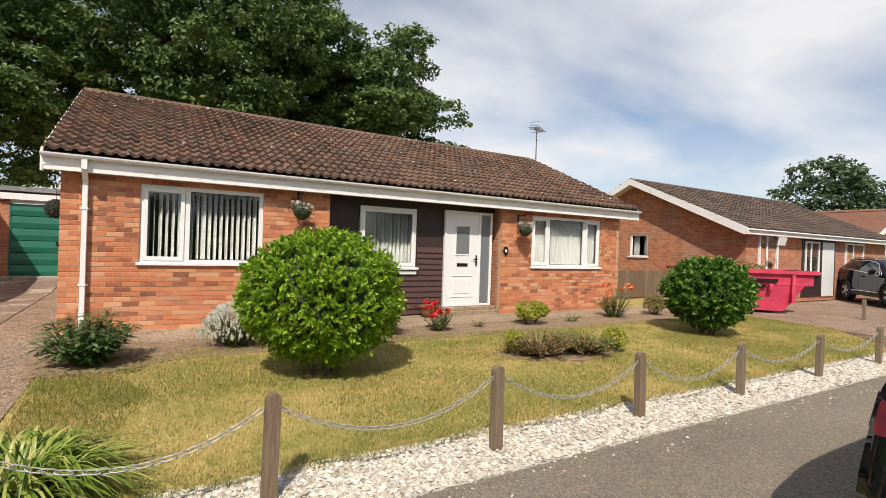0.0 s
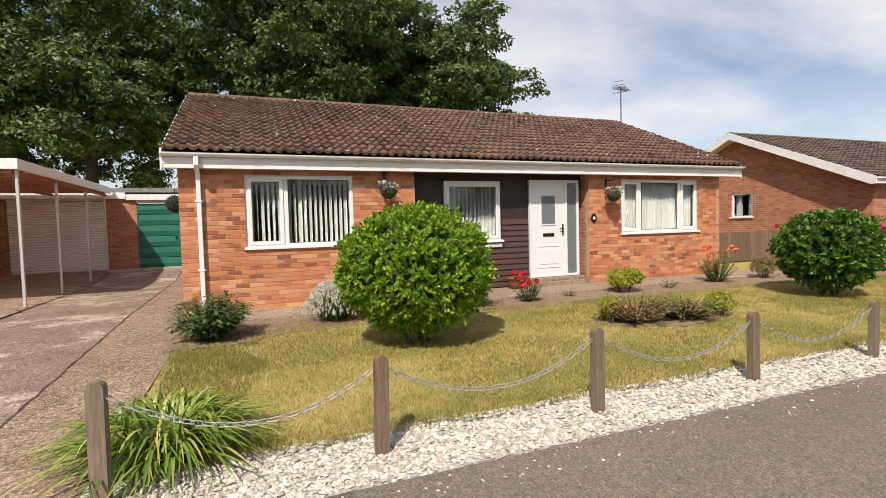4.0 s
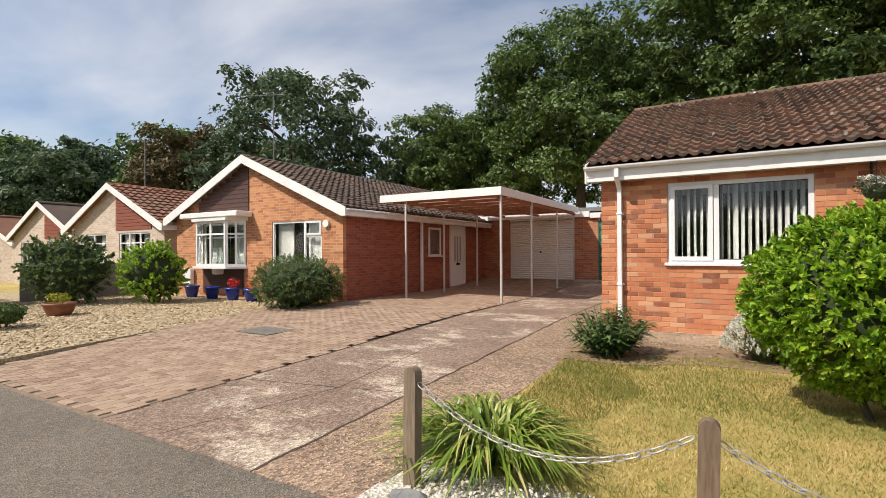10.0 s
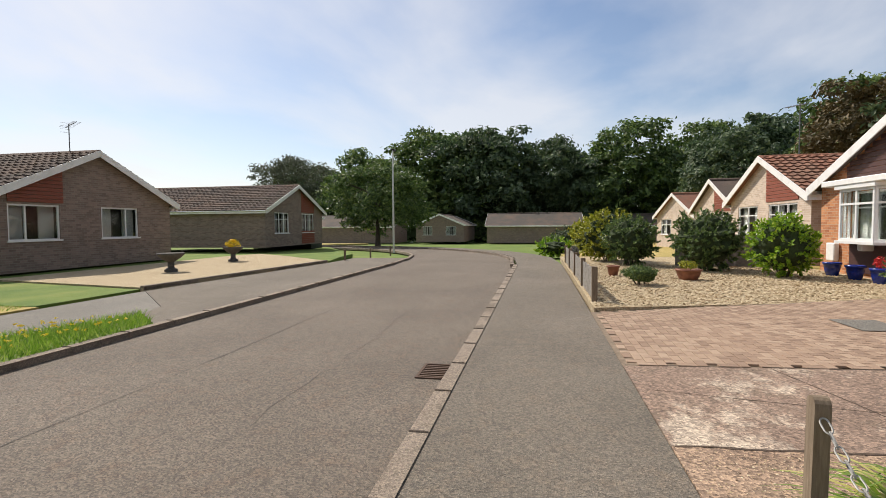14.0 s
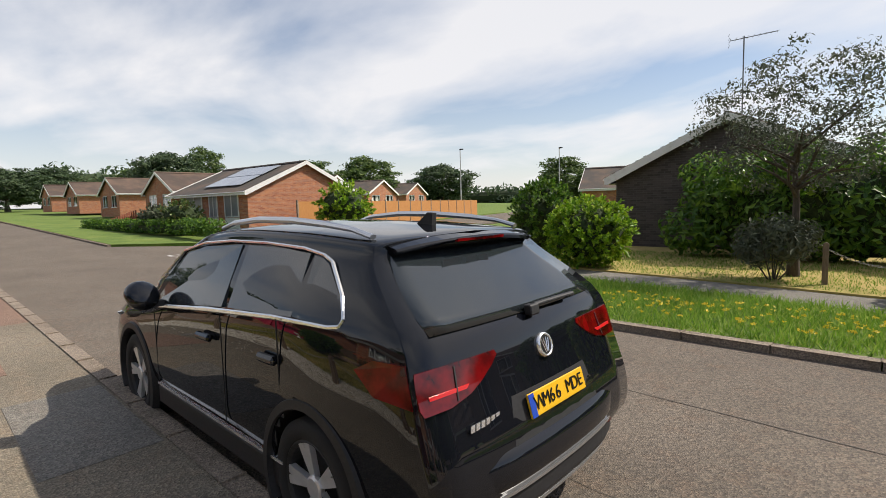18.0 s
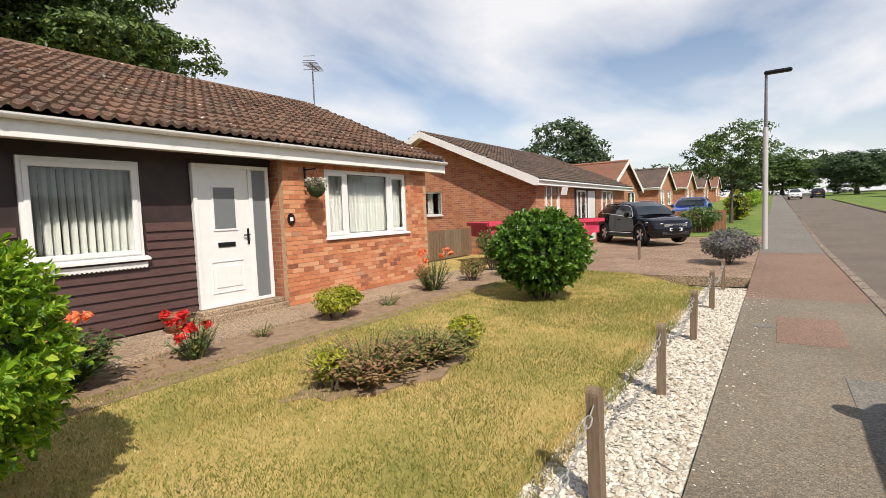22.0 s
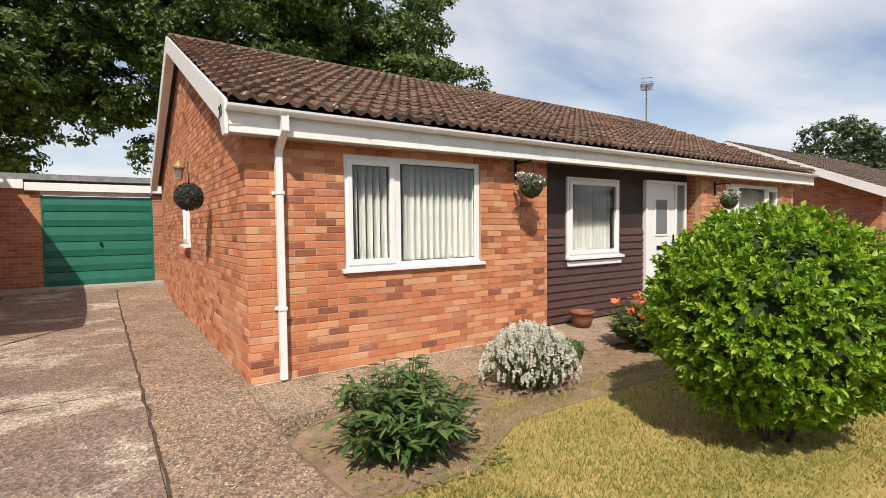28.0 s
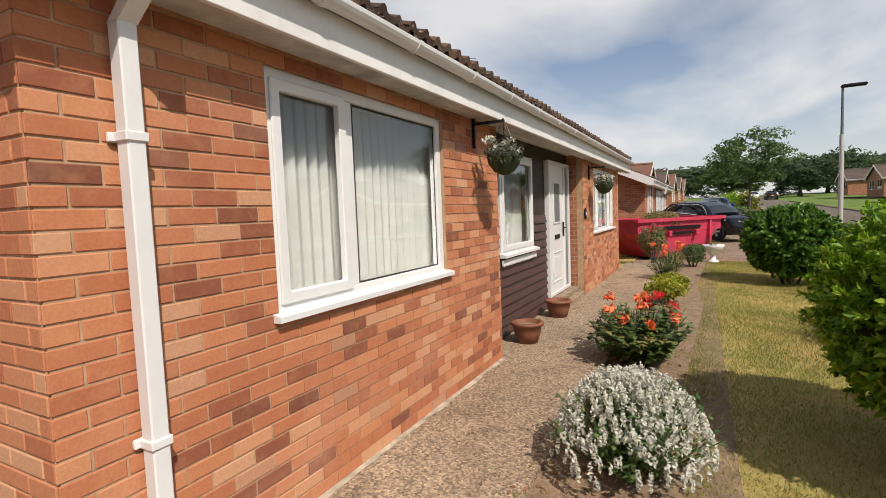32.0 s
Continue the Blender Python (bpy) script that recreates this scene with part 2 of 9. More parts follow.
def asphalt(name, lo, hi, warm, grit=0.8):
    m = Mat(name, 0.9).world_co()
    chips = m.voronoi(80.0)
    n = m.noise(0.5, 7, 0.6)
    n2 = m.noise(5.0, 6, 0.65)
    col = m.mix(m.grey(n, 0.35, 0.7), lo, hi)
    col = m.mix(m.grey(n2, 0.5, 0.75), col, warm)
    col = m.mix(grit, col, m.ramp(chips.outputs["Color"], (0.12, (0.12, 0.12, 0.12)), (0.55, (0.48, 0.48, 0.48)), (0.9, (0.94, 0.91, 0.86))), "OVERLAY")
    fleck = m.voronoi(23.0)
    col = m.mix(m.grey(fleck.outputs["Distance"], 0.09, 0.06), col, m.mix(0.45, col, (0.42, 0.38, 0.32)))
    m.color(col)
    m.bump(chips.outputs["Distance"], 0.9, 0.008)
    return m.m


asphalt("road_asphalt", (0.128, 0.105, 0.083), (0.176, 0.146, 0.116), (0.155, 0.113, 0.083), 0.62)
asphalt("path_asphalt", (0.134, 0.114, 0.090), (0.182, 0.156, 0.124), (0.18, 0.142, 0.105), 0.55)
asphalt("path_tan", (0.168, 0.142, 0.104), (0.235, 0.200, 0.150), (0.215, 0.165, 0.115), 0.5)
asphalt("path_red", (0.20, 0.125, 0.09), (0.26, 0.165, 0.12), (0.22, 0.15, 0.115), 0.5)
asphalt("path_grey", (0.165, 0.155, 0.135), (0.21, 0.195, 0.17), (0.19, 0.165, 0.14), 0.5)


def concrete(name, lo, hi, chips_scale=60, agg=0.6, pale=0.0):
    m = Mat(name, 0.92).world_co()
    chips = m.voronoi(chips_scale)
    n = m.noise(0.9, 8, 0.68)
    col = m.mix(m.grey(n, 0.35, 0.7), lo, hi)
    moss = m.noise(2.3, 8, 0.7)
    col = m.mix(m.grey(moss, 0.53, 0.72), col, m.mix(0.7, col, (0.085, 0.07, 0.045)))
    blotch = m.noise(0.45, 5, 0.6)
    col = m.mix(m.grey(blotch, 0.52, 0.75), col, m.mix(0.5, col, (0.12, 0.085, 0.06)))
    if pale:
        worn = m.noise(0.9, 10, 0.74, (0.75, 1.1, 1))
        col = m.mix(m.grey(worn, 0.51, 0.585), col, (0.46, 0.39, 0.31))
    col = m.mix(agg, col, m.ramp(chips.outputs["Color"], (0.1, (0.13, 0.115, 0.11)), (0.55, (0.48, 0.455, 0.44)), (0.95, (0.93, 0.88, 0.82))), "OVERLAY")
    m.color(col)
    m.bump(chips.outputs["Distance"], 0.8, 0.008)
    return m.m


concrete("drive_concrete", (0.225, 0.155, 0.108), (0.38, 0.278, 0.20), 52, 0.8)
concrete("drive_worn", (0.205, 0.145, 0.11), (0.31, 0.228, 0.175), 55, 0.7, pale=1.0)
concrete("path_concrete", (0.27, 0.20, 0.138), (0.46, 0.36, 0.255), 70, 0.8)
concrete("kerb_concrete", (0.22, 0.18, 0.14), (0.33, 0.28, 0.225), 90, 0.6)
concrete("apron_concrete", (0.36, 0.33, 0.27), (0.46, 0.42, 0.35), 80, 0.3)


def paver(name, pick):
    m = Mat(name, 0.9)
    base = m.ramp(pick(m), (0.0, (0.235, 0.158, 0.112)), (0.5, (0.31, 0.215, 0.152)), (1.0, (0.37, 0.27, 0.195)))
    m.world_co()
    n = m.noise(45, 5, 0.7)
    m.color(m.mix(0.5, base, m.ramp(n, (0.3, (0.4, 0.4, 0.4)), (0.75, (0.66, 0.64, 0.6))), "OVERLAY"))
    m.bump(n, 0.4, 0.004)


paver("paver", Mat.island)
paver("paver_piece", Mat.rand)
plain("joint_sand", (0.20, 0.15, 0.105), 0.95, vary=0.3, scale=20)

m = Mat("lawn", 0.95).world_co()
n = m.noise(0.9, 7, 0.65)
f = m.noise(38, 5, 0.7)
c = m.ramp(n, (0.28, (0.19, 0.19, 0.045)), (0.42, (0.32, 0.26, 0.08)), (0.58, (0.43, 0.32, 0.12)), (0.78, (0.46, 0.34, 0.16)))
m.color(m.mix(0.6, c, m.ramp(f, (0.3, (0.36, 0.37, 0.30)), (0.72, (0.70, 0.69, 0.62))), "OVERLAY"))
m.bump(f, 0.8, 0.02)
m = Mat("verge", 0.95).world_co()
n = m.noise(0.7, 6, 0.6)
f = m.noise(30, 5, 0.7)
c = m.ramp(n, (0.3, (0.08, 0.15, 0.02)), (0.6, (0.15, 0.21, 0.035)), (0.8, (0.26, 0.25, 0.065)))
m.color(m.mix(0.6, c, m.ramp(f, (0.3, (0.3, 0.3, 0.3)), (0.7, (0.64, 0.64, 0.6))), "OVERLAY"))
m.bump(f, 0.8, 0.03)
m = Mat("earth", 0.97).world_co()
n = m.noise(9, 7, 0.7)
m.color(m.ramp(n, (0.3, (0.17, 0.110, 0.066)), (0.7, (0.35, 0.245, 0.155))))
m.bump(m.noise(50, 4), 0.8, 0.02)


def blades(name, stops, rough=0.7, trans=0.3):
    m = Mat(name, rough)
    m.color(m.ramp(m.island(), *stops))
    m.set("Subsurface Weight", 0.0)
    mix = m.t.nodes.new("ShaderNodeMixShader")
    tr = m.t.nodes.new("ShaderNodeBsdfTranslucent")
    m.t.links.new(m.b.inputs["Base Color"].links[0].from_socket, tr.inputs[0])
    mix.inputs[0].default_value = trans
    m.t.links.new(m.b.outputs[0], mix.inputs[1])
    m.t.links.new(tr.outputs[0], mix.inputs[2])
    m.t.links.new(mix.outputs[0], m.t.nodes["Material Output"].inputs[0])
    return m.m


def patchy_grass(name, dry, green):
    """Blades whose colour follows drought patches over the lawn."""
    blades(name, dry, 0.7, 0.4)
    mt = MATS[name]
    nt = mt.node_tree
    src = nt.nodes["Principled BSDF"].inputs["Base Color"].links[0].from_socket
    pos = nt.nodes.new("ShaderNodeNewGeometry").outputs["Position"]
    facs = []
    for sc, lo, hi in ((0.75, 0.45, 0.56), (4.2, 0.50, 0.60)):
        nz = nt.nodes.new("ShaderNodeTexNoise")
        nz.inputs["Scale"].default_value, nz.inputs["Detail"].default_value = sc, 5.0
        nt.links.new(pos, nz.inputs["Vector"])
        mr = nt.nodes.new("ShaderNodeMapRange")
        nt.links.new(nz.outputs["Fac"], mr.inputs[0])
        mr.inputs[1].default_value, mr.inputs[2].default_value = lo, hi
        mr.inputs[4].default_value = 0.8
        facs.append(mr.outputs[0])
    mx = nt.nodes.new("ShaderNodeMath")
    mx.operation = "MAXIMUM"
    nt.links.new(facs[0], mx.inputs[0]); nt.links.new(facs[1], mx.inputs[1])
    mix = nt.nodes.new("ShaderNodeMix")
    mix.data_type = "RGBA"
    nt.links.new(mx.outputs[0], mix.inputs[0]); nt.links.new(src, mix.inputs[6])
    mix.inputs[7].default_value = (*green, 1)
    for nd in nt.nodes:
        if nd.type == "BSDF_PRINCIPLED":
            nt.links.new(mix.outputs[2], nd.inputs["Base Color"])
        elif nd.type == "BSDF_TRANSLUCENT":
            nt.links.new(mix.outputs[2], nd.inputs[0])


patchy_grass("grass_dry", ((0.0, (0.23, 0.21, 0.055)), (0.3, (0.48, 0.37, 0.115)), (0.75, (0.67, 0.51, 0.21)), (1.0, (0.76, 0.61, 0.34))), (0.24, 0.27, 0.055))
blades("grass_mid", ((0.0, (0.13, 0.14, 0.025)), (0.6, (0.24, 0.245, 0.05)), (1.0, (0.36, 0.31, 0.09))), 0.7, 0.4)
blades("leaf_dry", ((0.0, (0.26, 0.12, 0.07)), (0.4, (0.38, 0.23, 0.12)), (0.7, (0.22, 0.22, 0.06)), (1.0, (0.42, 0.20, 0.12))), 0.8, 0.3)
blades("grass_lush", ((0.0, (0.09, 0.20, 0.016)), (0.6, (0.20, 0.35, 0.035)), (1.0, (0.34, 0.42, 0.09))), 0.7, 0.45)
blades("leaf_oak", ((0.0, (0.034, 0.070, 0.018)), (0.6, (0.095, 0.160, 0.040)), (1.0, (0.21, 0.28, 0.075))), 0.5, 0.3)
# far woodland leaves, bluer and greyer: distance haze put into the colour
blades("leaf_wood", ((0.0, (0.034, 0.064, 0.030)), (0.6, (0.075, 0.122, 0.055)), (1.0, (0.14, 0.19, 0.085))), 0.6, 0.3)
blades("leaf_grey", ((0.0, (0.05, 0.065, 0.04)), (1.0, (0.13, 0.15, 0.09))), 0.65, 0.2)
blades("leaf_copper", ((0.0, (0.06, 0.05, 0.018)), (1.0, (0.14, 0.10, 0.035))), 0.65, 0.2)
blades("leaf_lime", ((0.0, (0.07, 0.17, 0.008)), (0.4, (0.17, 0.32, 0.014)), (0.8, (0.31, 0.47, 0.026)), (1.0, (0.45, 0.55, 0.06))), 0.5, 0.38)
blades("leaf_laurel", ((0.0, (0.035, 0.10, 0.010)), (0.6, (0.085, 0.19, 0.018)), (1.0, (0.22, 0.36, 0.04))), 0.45, 0.36)
blades("leaf_camellia", ((0.0, (0.030, 0.085, 0.010)), (0.6, (0.092, 0.205, 0.022)), (1.0, (0.21, 0.37, 0.05))), 0.4, 0.32)
blades("leaf_peony", ((0.0, (0.04, 0.085, 0.022)), (0.7, (0.085, 0.15, 0.04)), (1.0, (0.16, 0.20, 0.07))), 0.4, 0.2)
blades("leaf_yellow", ((0.0, (0.17, 0.20, 0.012)), (0.6, (0.30, 0.32, 0.02)), (1.0, (0.45, 0.42, 0.04))), 0.5, 0.25)
blades("leaf_rose", ((0.0, (0.04, 0.08, 0.022)), (0.6, (0.10, 0.165, 0.04)), (0.85, (0.20, 0.22, 0.06)), (1.0, (0.22, 0.14, 0.06))), 0.4, 0.2)
blades("leaf_brownish", ((0.0, (0.16, 0.07, 0.04)), (0.4, (0.16, 0.18, 0.05)), (0.7, (0.24, 0.24, 0.06)), (1.0, (0.32, 0.13, 0.08))), 0.7, 0.2)
blades("leaf_lily", ((0.0, (0.09, 0.17, 0.018)), (0.5, (0.20, 0.29, 0.035)), (0.8, (0.42, 0.42, 0.11)), (1.0, (0.55, 0.46, 0.20))), 0.4, 0.25)
blades("leaf_lavender", ((0.0, (0.10, 0.12, 0.08)), (0.6, (0.17, 0.17, 0.14)), (1.0, (0.22, 0.17, 0.26))), 0.7, 0.2)
blades("petal_white", ((0.0, (0.52, 0.51, 0.42)), (1.0, (0.76, 0.75, 0.66))), 0.7, 0.2)
blades("petal_red", ((0.0, (0.45, 0.010, 0.010)), (1.0, (0.70, 0.03, 0.025))), 0.5, 0.2)
blades("petal_orange", ((0.0, (0.75, 0.13, 0.03)), (1.0, (0.85, 0.25, 0.10))), 0.5, 0.2)
blades("petal_yellow", ((0.0, (0.70, 0.52, 0.02)), (1.0, (0.80, 0.62, 0.05))), 0.5, 0.2)
m = Mat("bark", 0.95); n = m.noise(14, 6, 0.7, (1, 1, 0.25)); m.color(m.ramp(n, (0.3, (0.04, 0.032, 0.024)), (0.7, (0.13, 0.105, 0.08)))); m.bump(n, 0.8, 0.03)
m = Mat("post_wood", 0.85)
n = m.noise(9, 7, 0.7, (6, 6, 0.6))
m.color(m.mix(m.grey(m.rand(), 0.2, 1.0), m.ramp(n, (0.28, (0.10, 0.062, 0.036)), (0.72, (0.21, 0.145, 0.09))), m.ramp(n, (0.28, (0.12, 0.085, 0.055)), (0.72, (0.27, 0.21, 0.145)))))
m.bump(n, 0.6, 0.006)
m = Mat("chain_steel", 0.55, 0.35); m.color(m.ramp(m.noise(30), (0.3, (0.26, 0.25, 0.23)), (0.7, (0.46, 0.45, 0.42))))
m = Mat("white_stone", 0.85); m.color(m.ramp(m.island(), (0.0, (0.33, 0.28, 0.21)), (0.35, (0.48, 0.43, 0.35)), (1.0, (0.66, 0.62, 0.54)))); 
m = Mat("gold_gravel", 0.85); m.color(m.ramp(m.island(), (0.0, (0.26, 0.18, 0.10)), (0.5, (0.44, 0.34, 0.20)), (1.0, (0.62, 0.52, 0.36))))
m = Mat("gravel_bed", 0.95).world_co(); v = m.voronoi(45); m.color(m.ramp(v.outputs["Color"], (0.1, (0.28, 0.20, 0.12)), (0.6, (0.45, 0.36, 0.22)), (1.0, (0.6, 0.5, 0.35)))); m.bump(v.outputs["Distance"], 0.8, 0.02)
m = Mat("stone_bed", 0.95).world_co(); v = m.voronoi(38); m.color(m.ramp(v.outputs["Color"], (0.1, (0.35, 0.31, 0.25)), (0.6, (0.58, 0.54, 0.47)), (1.0, (0.74, 0.71, 0.65)))); m.bump(v.outputs["Distance"], 0.8, 0.02)

# ---- building tools ----
def part(name, bm, material, parent=None, label="", smooth=False):
    me = bpy.data.meshes.new(name)
    bm.to_mesh(me)
    bm.free()
    for mt in (material if isinstance(material, (list, tuple)) else [material]):
        me.materials.append(MATS[mt])
    if smooth:
        for p in me.polygons:
            p.use_smooth = True
    ob = new(name, me)
    if parent:
        ob.parent = parent
    if label:
        tagged(ob, label)
    return ob


def mesh_from(name, verts, faces, material, parent=None, smooth=False, idx=None):
    me = bpy.data.meshes.new(name)
    me.from_pydata(verts, [], faces)
    for mt in (material if isinstance(material, (list, tuple)) else [material]):
        me.materials.append(MATS[mt])
    if idx is not None:
        me.polygons.foreach_set("material_index", idx)
    if smooth:
        me.polygons.foreach_set("use_smooth", [True] * len(faces))
    me.update()
    ob = new(name, me)
    if parent:
        ob.parent = parent
    return ob


def rise(x):
    """The street climbs gently towards +x and falls away past x = -20."""
    return 0.024 * max(0.0, min(x, 180.0) - 24.0) - 0.02 * max(0.0, -20.0 - max(x, -90.0))


def thing(name, label, category, group="", at=(0, 0, 0), rz=0.0, kind=""):
    ob = new(name)
    ob.matrix_basis = pose(at[0], at[1], at[2] + rise(at[0]), 0, 0, rz)
    return tagged(ob, label, category, group, kind)


def box(bm, x0, y0, z0, x1, y1, z1, bevel=0.0):
    r = bmesh.ops.create_cube(bm, size=1.0)
    vs = r["verts"]
    for v in vs:
        v.co = Vector(((x0 + x1) / 2 + v.co.x * (x1 - x0), (y0 + y1) / 2 + v.co.y * (y1 - y0), (z0 + z1) / 2 + v.co.z * (z1 - z0)))
    if bevel:
        es = {e for v in vs for e in v.link_edges}
        bmesh.ops.bevel(bm, geom=list(es), offset=bevel, segments=1, affect="EDGES", clamp_overlap=True)
    return bm


def boxes(*bs, bevel=0.0):
    bm = bmesh.new()
    for b in bs:
        box(bm, *b, bevel=bevel)
    return bm


def tube(bm, p, q, r, r2=None, seg=10, caps=True):
    p, q = Vector(p), Vector(q)
    d = q - p
    m = Matrix.Translation((p + q) / 2) @ d.to_track_quat("Z", "Y").to_matrix().to_4x4()
    bmesh.ops.create_cone(bm, cap_ends=caps, segments=seg, radius1=r, radius2=r if r2 is None else r2, depth=d.length, matrix=m)
    return bm


def prism(bm, pts, axis, a, b):
    """A closed outline pushed from a to b along an axis (0, 1, 2)."""
    def at(p, w):
        c = list(p)
        c.insert(axis, w)
        return bm.verts.new(c)
    lo = [at(p, a) for p in pts]
    hi = [at(p, b) for p in pts]
    n = len(pts)
    fs = [bm.faces.new(lo), bm.faces.new(hi)]
    for i in range(n):
        fs.append(bm.faces.new((lo[i], lo[(i + 1) % n], hi[(i + 1) % n], hi[i])))
    bmesh.ops.recalc_face_normals(bm, faces=fs)
    return bm


def lathe(bm, prof, seg=20, at=(0, 0, 0)):
    rings = []
    for r, z in prof:
        rings.append([bm.verts.new((at[0] + r * math.cos(2 * math.pi * i / seg), at[1] + r * math.sin(2 * math.pi * i / seg), at[2] + z)) for i in range(seg)])
    for a, b in zip(rings, rings[1:]):
        for i in range(seg):
            bm.faces.new((a[i], a[(i + 1) % seg], b[(i + 1) % seg], b[i]))
    bm.faces.new(rings[0][::-1])
    bm.faces.new(rings[-1])
    return bm


def ring(x0, z0, x1, z1, f, y0, y1, bm=None):
    """A rectangular frame in one piece, standing in the xz plane."""
    bm = bm or bmesh.new()
    o = [(x0, z0), (x1, z0), (x1, z1), (x0, z1)]
    n = [(x0 + f, z0 + f), (x1 - f, z0 + f), (x1 - f, z1 - f), (x0 + f, z1 - f)]
    v = [[bm.verts.new((x, y, z)) for x, z in q] for q, y in ((o, y0), (n, y0), (o, y1), (n, y1))]
    for i in range(4):
        j = (i + 1) % 4
        for a, b in ((0, 1), (1, 3), (3, 2), (2, 0)):
            bm.faces.new((v[a][i], v[a][j], v[b][j], v[b][i]))
    bmesh.ops.recalc_face_normals(bm, faces=bm.faces)
    return bm


def setting(ob, label, category):
    return tagged(ob, label, category, kind="structure")


def sheet(name, pts, z, material, label, category, thick=0.06):
    """A level or sloping slab with the outline pts; z is a height or a function of x, y."""
    bm = bmesh.new()
    zz = z if callable(z) else (lambda x, y: z)
    top = [bm.verts.new((x, y, zz(x, y))) for x, y in pts]
    bot = [bm.verts.new((x, y, zz(x, y) - thick)) for x, y in pts]
    n = len(pts)
    fs = [bm.faces.new(top), bm.faces.new(bot)]
    for i in range(n):
        fs.append(bm.faces.new((top[i], top[(i + 1) % n], bot[(i + 1) % n], bot[i])))
    bmesh.ops.recalc_face_normals(bm, faces=fs)
    if max(p[0] for p in pts) > 24 or min(p[0] for p in pts) < -20:
        for x in (-90, -20, 24, 180):
            bmesh.ops.bisect_plane(bm, geom=bm.verts[:] + bm.edges[:] + bm.faces[:], plane_co=(x, 0, 0), plane_no=(1, 0, 0))
        for v in bm.verts:
            v.co.z += rise(v.co.x)
    return setting(part(name, bm, material), label, category)


# ---- foliage ----
def leaf_cloud(rng, centres, radii, count, size, flat=0.25, shape=2, shell=0.55):
    """Leaf blades scattered over the outer part of ellipsoid clumps. Returns verts, faces."""
    w = np.array([r[0] * r[1] + r[0] * r[2] + r[1] * r[2] for r in radii], float)
    w /= w.sum()
    which = rng.choice(len(centres), count, p=w)
    dirs = rng.normal(size=(count, 3))
    dirs /= np.linalg.norm(dirs, axis=1)[:, None]
    rad = shell + (1.08 - shell) * rng.random(count) ** 0.6
    pos = np.array(centres)[which] + dirs * np.array(radii)[which] * rad[:, None]
    out = dirs + rng.normal(size=(count, 3)) * 0.55 + np.array((0, 0, flat))
    out /= np.linalg.norm(out, axis=1)[:, None]
    side = np.cross(out, rng.normal(size=(count, 3)))
    side /= np.linalg.norm(side, axis=1)[:, None] + 1e-9
    fwd = np.cross(side, out)
    k = (size * (0.6 + 0.8 * rng.random(count)))[:, None]
    n = np.arange(count)[:, None] * 4
    if shape == 2:
        vs = np.stack([pos - fwd * k, pos + side * k * 0.42 + out * k * 0.12, pos + fwd * k, pos - side * k * 0.42 + out * k * 0.12], axis=1)
        fs = n + np.array((0, 1, 2, 3))
    else:
        vs = np.stack([pos - fwd * k, pos + side * k * 0.36 - fwd * k * 0.1 + out * k * 0.12, pos + fwd * k - out * k * 0.15, pos - side * k * 0.36 - fwd * k * 0.1 + out * k * 0.12], axis=1)
        fs = np.concatenate([n + np.array((0, 1, 2)), n + np.array((0, 2, 3))])
    return vs.reshape(-1, 3).tolist(), fs.tolist()


def grow_wood(rng, t, height, r, limbs, spread, lift=0.35):
    """Trunk in one piece, each limb a part of its own, forked towards its end."""
    pts = [Vector((0, 0, -0.2))]
    for i in range(1, 5):
        pts.append(Vector((rng.normal() * 0.03 * height / 4, rng.normal() * 0.03 * height / 4, height * i / 4)))
    bm = bmesh.new()
    rings = [[bm.verts.new(p + Vector((math.cos(a), math.sin(a), 0)) * r * ((1.35 if i == 0 else 1.0) - 0.19 * i)) for a in [k * math.pi / 5 for k in range(10)]] for i, p in enumerate(pts)]
    for a, b in zip(rings, rings[1:]):
        for k in range(10):
            bm.faces.new((a[k], a[(k + 1) % 10], b[(k + 1) % 10], b[k]))
    bm.faces.new(rings[-1])
    part("trunk", bm, "bark", t, smooth=True)
    for j in range(limbs):
        bm = bmesh.new()
        a = 2 * math.pi * (j + rng.random() * 0.7) / limbs
        s = pts[2] + (pts[4] - pts[2]) * rng.random()
        mid = s + Vector((math.cos(a), math.sin(a), 0)) * spread * 0.45 + Vector((0, 0, spread * lift * 0.7))
        end = mid + Vector((math.cos(a + rng.normal() * 0.4), math.sin(a + rng.normal() * 0.4), 0)) * spread * 0.5 + Vector((0, 0, spread * lift * (0.3 + rng.random())))
        line = [(s, r * 0.42), (mid, r * 0.26), (end, r * 0.07)]
        rr = []
        for p, q in line:
            rr.append([bm.verts.new(p + Vector((-math.sin(a) * math.cos(b), math.cos(a) * math.cos(b), math.sin(b))) * q) for b in [k * math.pi / 3 for k in range(6)]])
        for x, y in zip(rr, rr[1:]):
            for k in range(6):
                bm.faces.new((x[k], x[(k + 1) % 6], y[(k + 1) % 6], y[k]))
        for k in range(2):
            e2 = mid + (end - mid) * rng.random() + Vector(rng.normal(size=3)) * spread * 0.16
            tip = bm.verts.new(e2)
            for q in range(6):
                bm.faces.new((rr[1][q], rr[1][(q + 1) % 6], tip))
        part("limb", bm, "bark", t)


